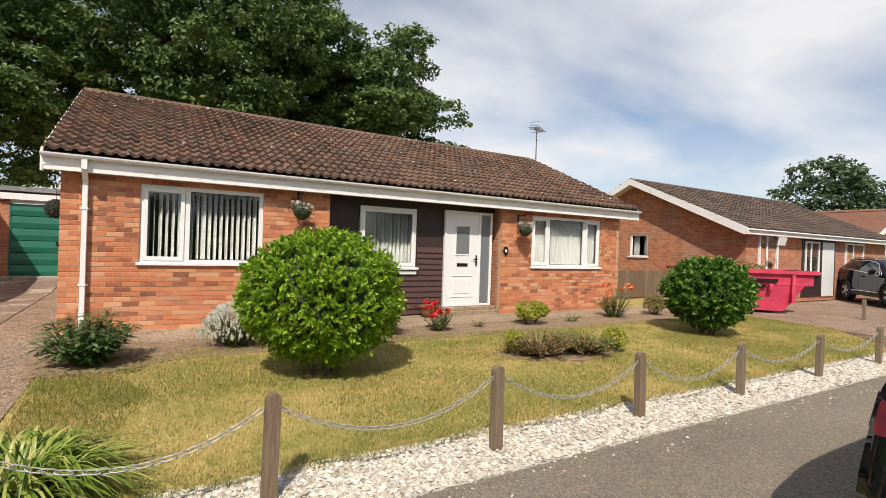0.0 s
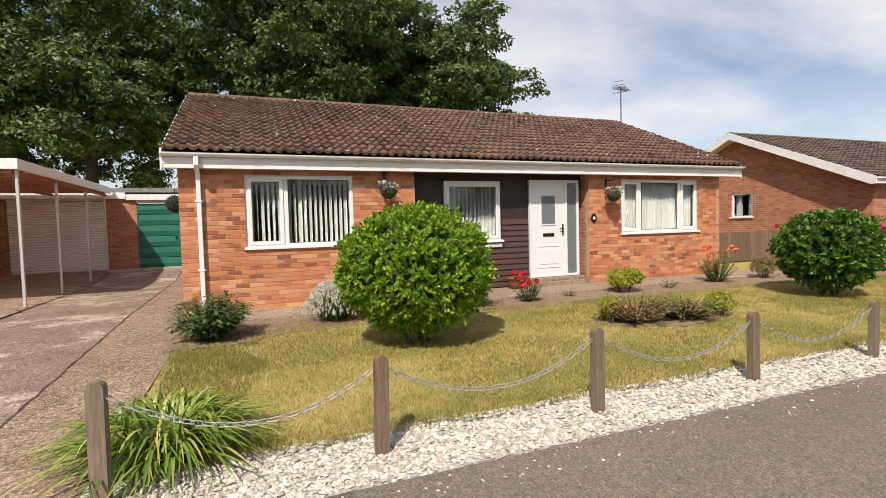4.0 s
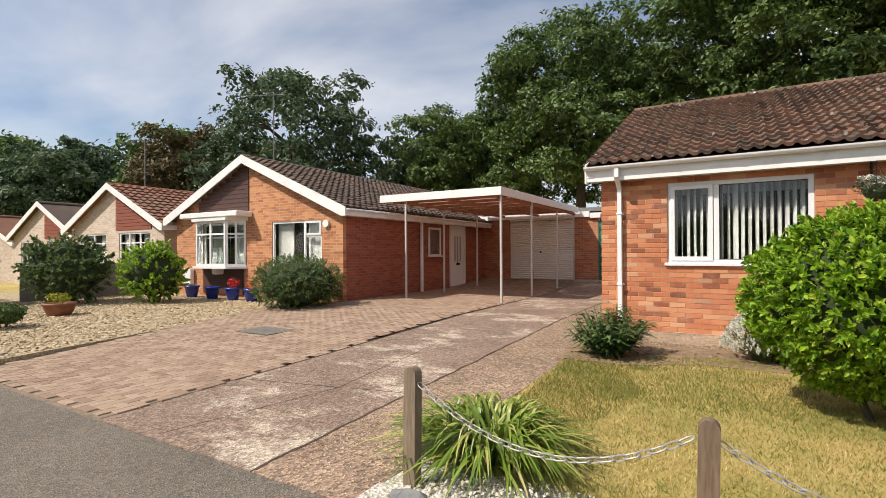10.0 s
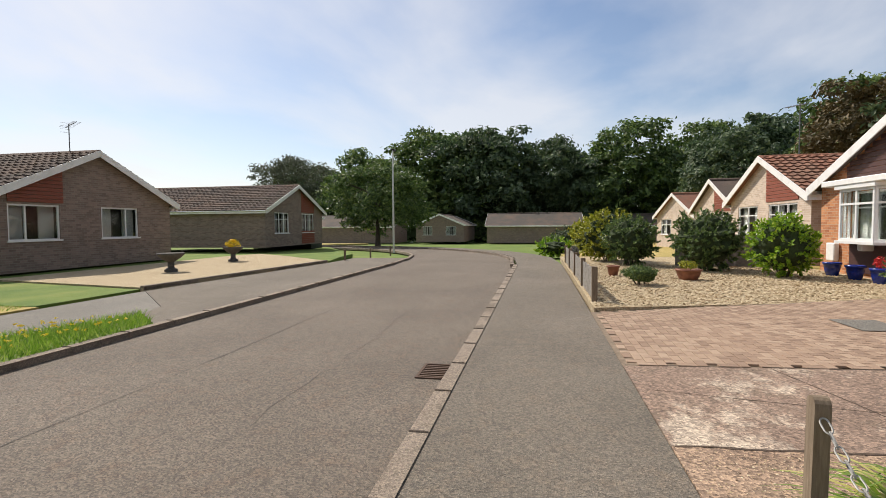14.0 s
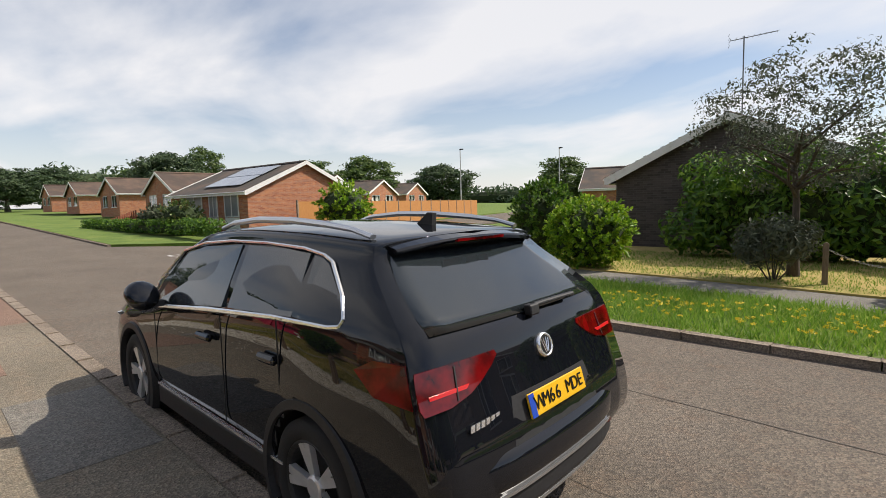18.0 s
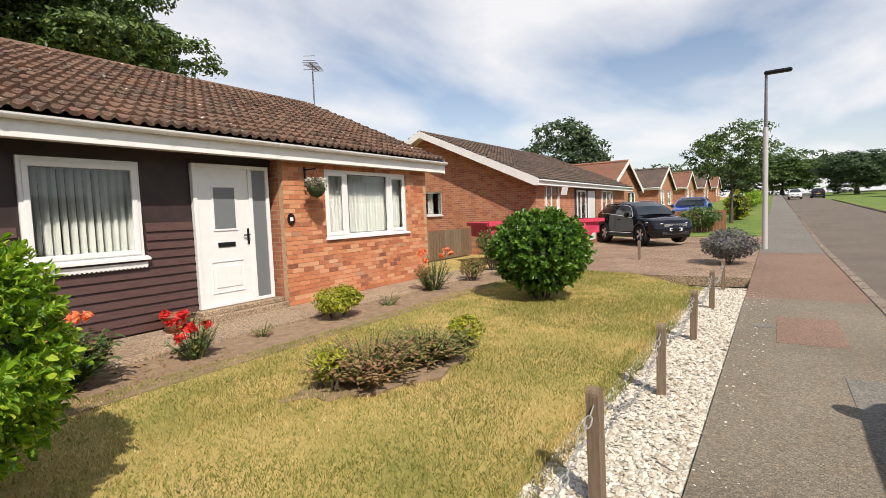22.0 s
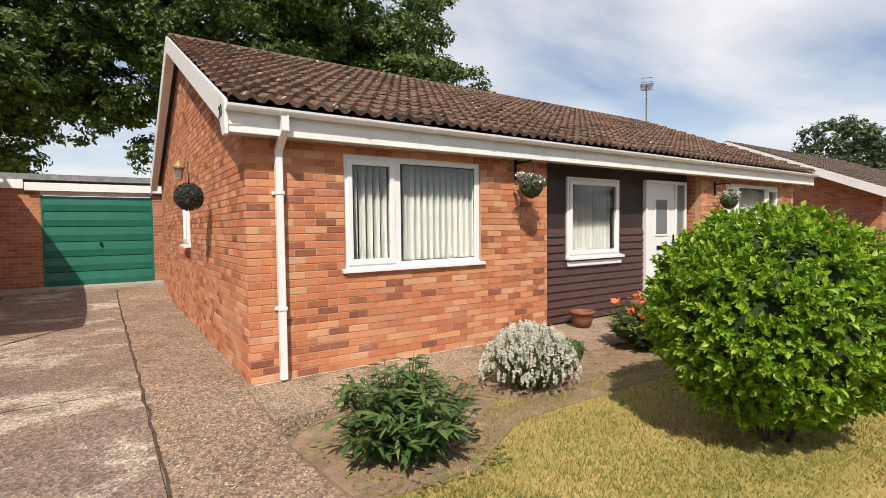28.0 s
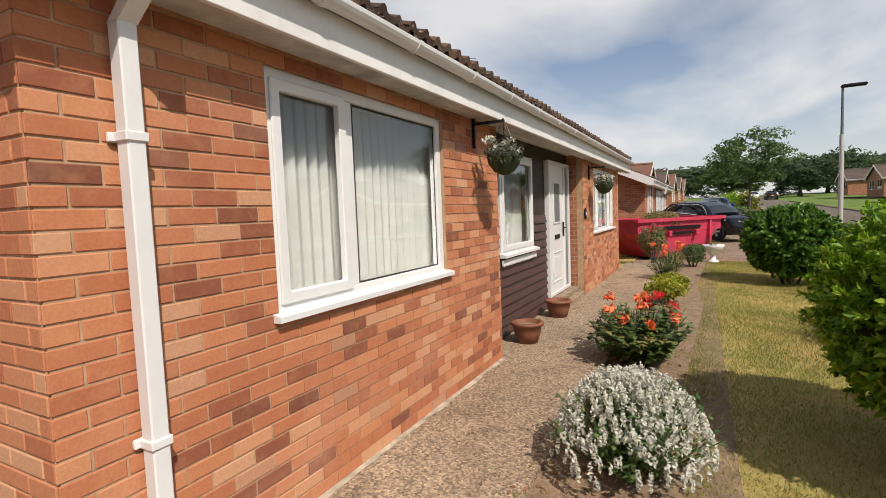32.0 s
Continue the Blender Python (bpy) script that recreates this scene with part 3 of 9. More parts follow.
def tufts(rng, centres, radii, count, size, down=0.55):
    """Leaf sprays gathered in small tufts on the upper and outer side of each clump. Returns verts, faces."""
    cen, rad = np.array(centres), np.array(radii)
    w = rad[:, 0] * rad[:, 2]
    nt = max(len(cen), count // 14)
    which = rng.choice(len(cen), nt, p=w / w.sum())
    d = rng.normal(size=(nt, 3))
    d[:, 2] = np.where(rng.random(nt) < down, np.abs(d[:, 2]), d[:, 2])
    d /= np.linalg.norm(d, axis=1)[:, None]
    tc = cen[which] + d * rad[which] * (0.72 + 0.36 * rng.random(nt))[:, None]
    k = np.repeat(np.arange(nt), 14)
    pos = tc[k] + rng.normal(size=(len(k), 3)) * size * np.array((1.25, 1.25, 0.75))
    out = d[k] * 0.8 + rng.normal(size=(len(k), 3)) * 0.5 + np.array((0, 0, 0.45))
    out /= np.linalg.norm(out, axis=1)[:, None]
    side = np.cross(out, rng.normal(size=(len(k), 3)))
    side /= np.linalg.norm(side, axis=1)[:, None] + 1e-9
    fwd = np.cross(side, out)
    q = (size * (0.55 + 0.7 * rng.random(len(k))))[:, None]
    vs = np.stack([pos - fwd * q, pos + side * q * 0.55 + out * q * 0.15, pos + fwd * q - out * q * 0.2, pos - side * q * 0.55 + out * q * 0.15], axis=1)
    return vs.reshape(-1, 3).tolist(), (np.arange(len(k))[:, None] * 4 + np.array((0, 1, 2, 3))).tolist()


def tree(name, x, y, z0, height, width, leaf, label, seed, count=9000, size=0.3, bare=0.25, clumps=40, trunk_r=None, category="tree", shell=0.45, group="", dome=False, limbs=7):
    rng = np.random.default_rng(seed)
    t = thing(name, label, category, group, (x, y, z0))
    grow_wood(rng, t, height * 0.6, trunk_r or height * 0.028, 3 if dome else limbs, width * 0.33)
    cs, rs = [], []
    zc, rz = height * (1 + bare) / 2 - height * 0.03, height * (1 - bare) / 2
    off = Vector((seed * 1.7, seed * 0.6, 0))
    for i in range(clumps):
        inner = i % 4 == 3 and not dome
        u = 1 - 1.9 * (i + 0.5) / clumps
        th = math.pi * (1 + 5 ** 0.5) * i + rng.normal() * 0.2
        d = Vector((math.cos(th) * math.sqrt(max(0, 1 - u * u)), math.sin(th) * math.sqrt(max(0, 1 - u * u)), u))
        w = (0.66 + 0.24 * rng.random()) * (1 + 0.42 * noise.noise(d * 1.5 + off) + 0.22 * noise.noise(d * 3.6 + off))
        if inner:
            w *= 0.62
        k = width * (0.045 + 0.055 * rng.random()) * (40 / max(40, clumps)) ** 0.25 * (1.5 if dome else 1.25)
        flare = 1.0 + (0.15 if dome else -0.12) * max(0.0, -u)
        cs.append((d.x * width / 2 * w * flare, d.y * width / 2 * w * flare, zc + d.z * rz * w))
        rs.append((k * 1.25, k * 1.25, k * 0.72))
    if shell < 0.3:
        v, f = leaf_cloud(rng, cs, rs, count, size, shell=shell)
    else:
        v, f = tufts(rng, cs, rs, count, size)
    mesh_from("crown", v, f, leaf, t)
    return t


def shrub(name, x, y, z0, wx, wy, h, leaf, label, seed, count=2500, size=0.06, clumps=14, category="shrub", shape=3, low=0.25, stems=True, shell=0.55, group=""):
    """A bush: an ellipsoid of clumps with stems under it."""
    rng = np.random.default_rng(seed)
    t = thing(name, label, category, group, (x, y, z0))
    cs = [(0, 0, h * 0.55)]
    rs = [(wx * 0.40, wy * 0.40, h * 0.38)]
    for i in range(clumps):
        d = rng.normal(size=3)
        d /= np.linalg.norm(d)
        d[2] = d[2] * 0.9 + 0.05
        cs.append((d[0] * wx * 0.31, d[1] * wy * 0.31, h * 0.54 + d[2] * h * 0.29))
        rs.append((wx * 0.19, wy * 0.19, h * 0.18))
    v, f = leaf_cloud(rng, cs, rs, count, size, shape=shape, shell=shell)
    mesh_from("foliage", v, f, leaf, t)
    if stems:
        bm = bmesh.new()
        for i in range(7):
            a = rng.random() * 6.28
            tube(bm, (0.05 * math.cos(a), 0.05 * math.sin(a), -0.05), (wx * 0.3 * math.cos(a), wy * 0.3 * math.sin(a), h * (0.4 + 0.3 * rng.random())), 0.016, 0.006, 6)
        tagged(part("stem", bm, "bark", t), kind="stuff")
    return t

# ---- ground, road, pavements ----
def lawn_z(x, y):
    return -0.02 - 0.12 * min(1.0, max(0.0, (-1.3 - y) / 4.3))


FAR = 900
sheet("ground", [(-FAR, -FAR), (FAR, -FAR), (FAR, FAR), (-FAR, FAR)], -0.42, "verge", "rough grass ground reaching the horizon", "ground", 0.3)

# road: along x, swinging towards -y beyond x = -16
KERB_N, KERB_S = -7.95, -12.93
ARC_N = [(-16 - 32 * math.sin(a), KERB_N - 32 * (1 - math.cos(a))) for a in [i * math.pi / 2 / 12 for i in range(13)]]
ARC_S = [(-17 - 26 * math.sin(a), KERB_S - 26 * (1 - math.cos(a))) for a in [i * math.pi / 2 / 12 for i in range(13)]]
sheet("road", [(160, KERB_N)] + ARC_N + [(ARC_N[-1][0], -90), (ARC_S[-1][0], -90)] + ARC_S[::-1] + [(160, KERB_S)], -0.28, "road_asphalt", "worn tan-grey asphalt estate road", "road", 0.12)
sheet("side_road", [(18.5, KERB_S + 0.01), (21.0, -15.8), (34.0, -60), (48, -110), (55, -110), (41.0, -60), (27.0, -15.8), (30.0, KERB_S + 0.01)], -0.278, "road_asphalt", "worn asphalt side road at the junction", "road", 0.12)

# long joint between the two laid widths, and a crack beside it
plain("road_joint_tar", (0.085, 0.071, 0.058), 0.8, vary=0.4, scale=9)
def road_line(name, label, x0, x1, y, amp, w, seed):
    bm = bmesh.new()
    n = int((x1 - x0) / 0.35)
    edge = []
    for i in range(n + 1):
        x = x0 + (x1 - x0) * i / n
        c = y + amp * noise.noise(Vector((x * 0.25, seed, 0))) + 0.3 * amp * noise.noise(Vector((x * 2.1, seed, 4)))
        k = w * (0.35 + 0.9 * abs(noise.noise(Vector((x * 1.3, seed, 9)))))
        edge.append((bm.verts.new((x, c - k, -0.276)), bm.verts.new((x, c + k, -0.276))))
    for (a, b), (c, d) in zip(edge, edge[1:]):
        bm.faces.new((a, c, d, b))
    return setting(part(name, bm, "road_joint_tar"), label, "road")
road_line("road_joint", "thin dark joint along the middle of the road", -16, 24, -10.95, 0.10, 0.010, 1)
road_line("road_crack", "fine crack wandering along the road", -9, 13, -9.35, 0.35, 0.006, 7)

# pavement on the house side, in patches
PZ = -0.165
def paving(name, x0, x1, mat, label, y0=KERB_N + 0.13, y1=-6.17, lift=0.0):
    sheet(name, [(x0, y0), (x1, y0), (x1, y1), (x0, y1)], PZ + lift, mat, label, "pavement", 0.14)
paving("pavement", 1.6, 12.4, "path_tan", "worn tan-grey asphalt footpath")
paving("pavement_left", -16, 1.6, "path_asphalt", "dark grey chipped asphalt footpath")
paving("pavement_red", 12.4, 21, "path_red", "faded red asphalt footpath")
paving("pavement_far", 21, 160, "path_grey", "grey asphalt footpath along the road")
sheet("pavement_bend", [(a[0], a[1] + 0.0) for a in [(-16, KERB_N + 0.13)] + [(x - 0.13, y + 0.1) for x, y in ARC_N[1:]]] + [(ARC_N[-1][0] - 0.13, -90), (ARC_N[-1][0] - 2, -90)] + [(-16 - 33.78 * math.sin(a), KERB_N + 1.78 - 33.78 * (1 - math.cos(a))) for a in [i * math.pi / 2 / 12 for i in range(12, -1, -1)]], PZ, "path_asphalt", "grey asphalt footpath round the bend", "pavement", 0.14)
sheet("pavement_patch", [(9.4, -7.25), (10.9, -7.25), (10.9, -6.6), (9.4, -6.6)], PZ + 0.004, "path_red", "red asphalt repair patch in the footpath", "pavement", 0.02)
sheet("pavement_patch_2", [(6.6, KERB_N + 0.16), (8.3, KERB_N + 0.16), (8.3, -7.1), (6.6, -7.1)], PZ + 0.004, "path_grey", "grey asphalt repair patch in the footpath", "pavement", 0.02)

# kerb stones
def kerb_run(name, pts, z, label, w=0.125, h=0.16, step=0.9, limit=300):
    """Kerb stones laid end to end along a line; w to the left of the line's direction."""
    run = setting(new(name), label, "kerb")
    for (ax, ay), (bx, by) in zip(pts, pts[1:]):
        d = Vector((bx - ax, by - ay, 0))
        n = max(1, round(d.length / step))
        l = d.length / n
        bm = boxes((0.006, 0, -h, l - 0.006, w, 0), bevel=0.012)
        me = None
        for i in range(n):
            m = Matrix.Translation((ax + d.x * i / n, ay + d.y * i / n, z + rise(ax + d.x * i / n))) @ Matrix.Rotation(math.atan2(d.y, d.x), 4, "Z")
            if me is None:
                ob = part("kerbstone", bm, "kerb_concrete", run)
                me = ob.data
            else:
                ob = new("kerbstone", me)
                ob.parent = run
            ob.matrix_basis = m
    return run


kerb_run("kerb_north", [(60, KERB_N + 0.125), (-16, KERB_N + 0.125)][::-1], PZ + 0.012, "pale concrete kerb stones along the footpath", w=-0.125)
kerb_run("kerb_bend", [(x, y) for x, y in ARC_N][::-1], PZ + 0.012, "pale concrete kerb stones round the bend", w=-0.125)
kerb_run("kerb_south", [(-17, KERB_S), (18.4, KERB_S)], -0.19, "dark worn concrete kerb stones along the verge", w=-0.125)
kerb_run("kerb_south_far", [(30.0, KERB_S), (70, KERB_S)], -0.19, "concrete kerb stones past the junction", w=-0.125)
kerb_run("kerb_south_bend", ARC_S, -0.19, "concrete kerb stones inside the bend", w=0.125)

# verge and gardens opposite
KS = KERB_S - 0.13
PATH_F = [(20.6, -17.3), (5.7, -16.0), (2.4, -15.5), (-0.9, -14.95), (-4.8, -14.0)]
PATH_B = [(20.6, -18.6), (5.9, -17.25), (3.0, -16.8), (-1.6, -16.45), (-7.6, -16.45)]
VERGE = [(-4.0, KS), (18.4, KS)] + PATH_F
sheet("verge", VERGE, -0.2, "verge", "lush green grass verge with dandelions", "grass", 0.2)
sheet("pavement_south", PATH_F[::-1] + PATH_B + [(-5.6, -14.3)], -0.205, "path_grey", "grey footpath behind the verge", "pavement", 0.2)
sheet("garden_south", PATH_B[::-1][1:] + [(20.6, -24.5), (-5, -24.5), (-5, -16.46)], -0.17, "lawn", "dry mown lawn in front of the hedge", "lawn", 0.2)
sheet("forecourt_south", [(-20, KS), (-4.02, KS), (-4.82, -14.0), (-5.62, -14.3), (-7.62, -16.46), (-16.8, -15.75), (-20, -15.75)], -0.2, "path_asphalt", "asphalt footpath and crossovers", "pavement", 0.2)
sheet("forecourt_gravel", [(-7.6, -16.5), (-16.8, -15.8), (-22.5, -22.4), (-8.7, -22.5)], -0.12, "gravel_bed", "pale gravel forecourt with a raised edge", "forecourt", 0.2)
sheet("gardens_opposite", [(-17.0, -15.9), (-7.6, -16.6), (-5.02, -16.6), (-5.02, -24.52), (20, -24.52), (20, -60), (-40, -60), (-40, -26), (-24, -17.5)], -0.165, "verge", "grass plots round the houses opposite", "lawn", 0.2)
sheet("lawn_far_left", [(-62, -30), (-50.5, -34), (-50.5, -60), (-62, -60)], -0.2, "lawn", "dry lawn beyond the bend", "lawn", 0.2)

# own garden
LAWN = [(0.2, -5.42), (12.9, -5.38), (14.4, -4.0), (14.4, -1.9), (9.9, -1.75), (7.5, -1.85), (4.5, -1.72), (3.1, -1.7), (2.3, -1.82), (1.75, -1.62), (1.25, -1.95), (0.95, -2.25), (0.6, -2.36), (0.2, -2.3)]
sheet("lawn", LAWN, lawn_z, "lawn", "mown lawn, yellowed by drought", "lawn", 0.2)
sheet("flower_bed", [(0.1, -2.45), (0.9, -2.45), (1.6, -2.05), (14.3, -1.98), (14.3, -0.98), (0.5, -0.98), (0.0, -1.4)], -0.032, "earth", "bare earth flower bed along the path", "flower bed", 0.2)
sheet("house_path", [(0.02, -1.0), (13.4, -1.0), (13.4, 0.0), (0.02, 0.0)], 0.0, "path_concrete", "weathered concrete path along the house wall", "path", 0.2)
sheet("stone_bed", [(0.1, -6.16), (13.3, -6.16), (13.3, -5.3), (0.1, -5.35)], -0.158, "stone_bed", "bed under the white stones", "gravel", 0.2)
# drive: two bays of concrete with a joint between, rising to the garages
def drive_z(x, y):
    return -0.165 * min(1.0, max(0.0, (0.5 - y) / 6.6)) + 0.21 * min(1.0, max(0.0, (y - 6.5) / 2.8))
sheet("drive_bay_1", [(-0.715, -6.16), (0.12, -6.16), (0.19, -2.6), (0.02, -1.4), (0.02, -0.004), (0.10, -0.004), (0.10, 0.5), (-0.785, 0.5)], drive_z, "drive_concrete", "exposed aggregate concrete drive bay", "driveway", 0.2)
sheet("drive_bay_2", [(-2.66, -6.16), (-0.73, -6.16), (-0.80, 0.5), (-2.72, 0.5)], drive_z, "drive_worn", "worn pale concrete drive bay", "driveway", 0.2)
sheet("drive_bay_3", [(-0.785, 0.506), (0.10, 0.506), (0.10, 6.5), (-0.85, 6.5)], 0.0, "drive_concrete", "exposed aggregate concrete drive beside the house", "driveway", 0.2)
sheet("drive_bay_4", [(-2.72, 0.506), (-0.80, 0.506), (-0.865, 6.5), (-2.80, 6.5)], 0.0, "drive_worn", "worn pale concrete drive before the garage", "driveway", 0.2)
sheet("drive_bay_5", [(-0.85, 6.504), (0.10, 6.504), (0.10, 9.3), (-0.88, 9.3)], drive_z, "drive_concrete", "concrete drive rising to the green garage", "driveway", 0.2)
sheet("drive_bay_6", [(-2.80, 6.504), (-0.865, 6.504), (-0.895, 9.3), (-2.84, 9.3)], drive_z, "drive_worn", "worn concrete drive rising to the green garage", "driveway", 0.2)
sheet("drive_joint", [(-2.68, -6.15), (0.1, -6.15), (0.0, 0.4), (-2.74, 0.4)], lambda x, y: drive_z(x, y) - 0.012, "earth", "earth-filled joints of the drive", "driveway", 0.05)
sheet("drive_joint_2", [(0.0, 0.5), (0.0, 6.5), (-2.80, 6.5), (-2.74, 0.5)], -0.012, "earth", "earth-filled joints of the upper drive", "driveway", 0.05)
def drive_crack(label, pts, w, seed):
    bm = bmesh.new()
    edge = []
    for (ax, ay), (bx, by) in zip(pts, pts[1:]):
        d = Vector((bx - ax, by - ay, 0))
        n = max(2, int(d.length / 0.07))
        q = Vector((-d.y, d.x, 0)).normalized()
        for i in range(n):
            p = Vector((ax, ay, 0)) + d * (i / n)
            c = p + q * (w * 1.6 * noise.noise(Vector((p.x * 3.1, p.y * 3.1, seed))) + 3.5 * w * noise.noise(Vector((p.x * 0.7, p.y * 0.7, seed + 5))) * (seed > 1))
            k = w * (0.45 + 1.0 * abs(noise.noise(Vector((p.x * 9, p.y * 9, seed + 2)))))
            edge.append([bm.verts.new((v.x, v.y, drive_z(v.x, v.y) + 0.004)) for v in (c - q * k, c + q * k)])
    for (a, b), (c, d) in zip(edge, edge[1:]):
        bm.faces.new((a, c, d, b))
    return setting(part("drive_crack", bm, "crack_earth"), label, "driveway")
plain("crack_earth", (0.075, 0.05, 0.034), 0.97, vary=0.5, scale=25, bump=0.6)
drive_crack("ragged earth-filled joint along the drive", [(-0.722, -6.14), (-0.79, 0.5), (-0.858, 6.5), (-0.885, 8.8)], 0.017, 1)
drive_crack("mossy joint between the drive and the block paving", [(-2.68, -6.14), (-2.73, 0.5), (-2.82, 6.5), (-2.86, 8.8)], 0.016, 0.5)
for i, (y0, y1) in enumerate(((-4.75, -4.35), (-2.35, -1.75), (0.45, 0.55), (2.6, 2.8))):
    drive_crack("crack across the worn concrete drive", [(-2.66, y0), (-0.76, y1)], 0.007, 3 + i)
drive_crack("crack across the worn concrete drive", [(-1.9, -6.1), (-1.5, -4.5), (-1.75, -2.1)], 0.006, 9)
sheet("drive_apron", [(-2.95, 8.85), (0.1, 8.85), (0.1, 9.5), (-2.95, 9.5)], 0.235, "apron_concrete", "pale concrete apron before the garage", "driveway", 0.2)
PAVE = [(-6.0, -6.16), (-2.68, -6.16), (-2.75, 0.5), (-2.82, 6.5), (-2.86, 9.45), (-6.65, 9.45), (-6.65, 6.5), (-6.65, 1.25), (-7.6, -0.3)]
sheet("paving_bed", PAVE[:4] + PAVE[6:], lambda x, y: drive_z(x, y) - 0.014, "joint_sand", "sandy bed under the block paving", "driveway", 0.2)
sheet("paving_bed_2", PAVE[3:7], lambda x, y: drive_z(x, y) - 0.014, "joint_sand", "sandy bed under the upper block paving", "driveway", 0.2)
sheet("gravel_garden", [(-20, -6.1), (-6.02, -6.1), (-7.62, -0.3), (-7.62, 1.3), (-20, 1.3)], -0.1, "gravel_bed", "golden gravel front garden", "gravel", 0.2)
sheet("gardens_left", [(-60, -5.9), (-20, -5.9), (-20, 2), (-60, 2)], -0.12, "lawn", "front gardens down the road", "lawn", 0.2)
sheet("right_drive", [(14.6, -6.16), (27.5, -6.16), (27.5, 0.2), (14.6, 0.2)], -0.13, "drive_concrete", "pinkish concrete drive of the neighbouring bungalow", "driveway", 0.2)
sheet("gardens_right", [(27.5, -6.16), (150, -6.16), (150, 2), (27.5, 2)], -0.12, "verge", "green front lawns along the road", "lawn", 0.2)
sheet("back_ground", [(-60, 2), (-20, 2), (-20, 1.3), (-6.7, 1.3), (-6.7, 9.45), (0.1, 9.45), (0.1, 8.4), (12, 8.4), (12, 0), (18, 0), (18, 2), (150, 2), (150, 60), (-60, 60)], -0.1, "lawn", "back gardens behind the houses", "lawn", 0.2)
sheet("corner_garden", [(30, KERB_S - 0.13), (90, KERB_S - 0.13), (90, -60), (41.2, -60), (27.4, -16.4)], -0.18, "verge", "mown grass of the corner plot", "lawn", 0.2)

# ---- houses ----
def window_unit(name, w, h, lights, parent=None, label="white plastic framed window", sill=True, blind="slats", seed=1, depth=0.07, sashes=(), at=(0, 0, 0), rz=0.0, category="window"):
    """A window in its own frame: x along the wall, y into the wall, z up from the sill. lights: the mullions as fractions."""
    t = thing(name, label, category, "", at, rz, kind="structure")
    f = 0.068
    xs = [0.0] + [w * l for l in lights] + [w]
    bm = ring(0, 0, w, h, f, 0, depth)
    bmesh.ops.bevel(bm, geom=bm.edges[:], offset=0.005, segments=1, affect="EDGES", clamp_overlap=True)
    part("window_frame", bm, "upvc", t)
    for x in xs[1:-1]:
        part("mullion", boxes((x - f * 0.55, 0.002, f, x + f * 0.55, depth, h - f), bevel=0.005), "upvc", t)
    for a, b in zip(xs, xs[1:]):
        p = part("pane", boxes((a + f * 0.8, 0.03, f * 0.8, b - f * 0.8, 0.036, h - f * 0.8)), "glass", t)
        p.visible_shadow = False
        if (a, b) in [(xs[i], xs[i + 1]) for i in sashes]:
            bm = ring(a + f * 0.6, f * 0.75, b - f * 0.6, h - f * 0.75, 0.062, -0.016, 0.028)
            bmesh.ops.bevel(bm, geom=bm.edges[:], offset=0.006, segments=1, affect="EDGES", clamp_overlap=True)
            part("sash", bm, "upvc", t)
        part("seal", ring(a + f * 0.9, f, b - f * 0.9, h - f, 0.010, 0.022, 0.0296), "rubber_seal", t)
    if sill:
        bm = bmesh.new()
        prism(bm, [(-0.075, 0.0), (-0.075, 0.03), (0.01, 0.052), (depth, 0.052), (depth, 0.0)], 0, -0.04, w + 0.04)
        s = part("window_sill", bm, "upvc", t)
        s.location.z = -0.022
    return t


def blinds(x0, x1, z0, z1, y, seed, gap=0.115, turn=55, dark=0.0, label="pale vertical blind slats hanging behind the window"):
    rng = np.random.default_rng(seed)
    t = thing("vertical_blind", label, "blind", "", ((x0 + x1) / 2, y, z0))
    w = x1 - x0
    part("head_rail", boxes((-w / 2 - 0.12, -0.02, z1 - z0 - 0.05, w / 2 + 0.12, 0.02, z1 - z0 + 0.14)), "upvc", t)
    n = math.ceil(w / gap)
    me = None
    for i in range(n):
        a = radians(turn + rng.normal() * 7)
        x = -w / 2 + gap * (i + 0.5)
        if me is None:
            bm = bmesh.new()
            prism(bm, [(-0.044, 0.004), (0, -0.003), (0.044, 0.004), (0, 0.0)], 2, 0.0, z1 - z0 - 0.05)
            ob = part("slat", bm, "blind", t)
            me = ob.data
        else:
            ob = new("slat", me)
            ob.parent = t
        ob.matrix_basis = Matrix.Translation((x, 0, 0)) @ Matrix.Rotation(a, 4, "Z")
    return t


BRICK_MESH = {}


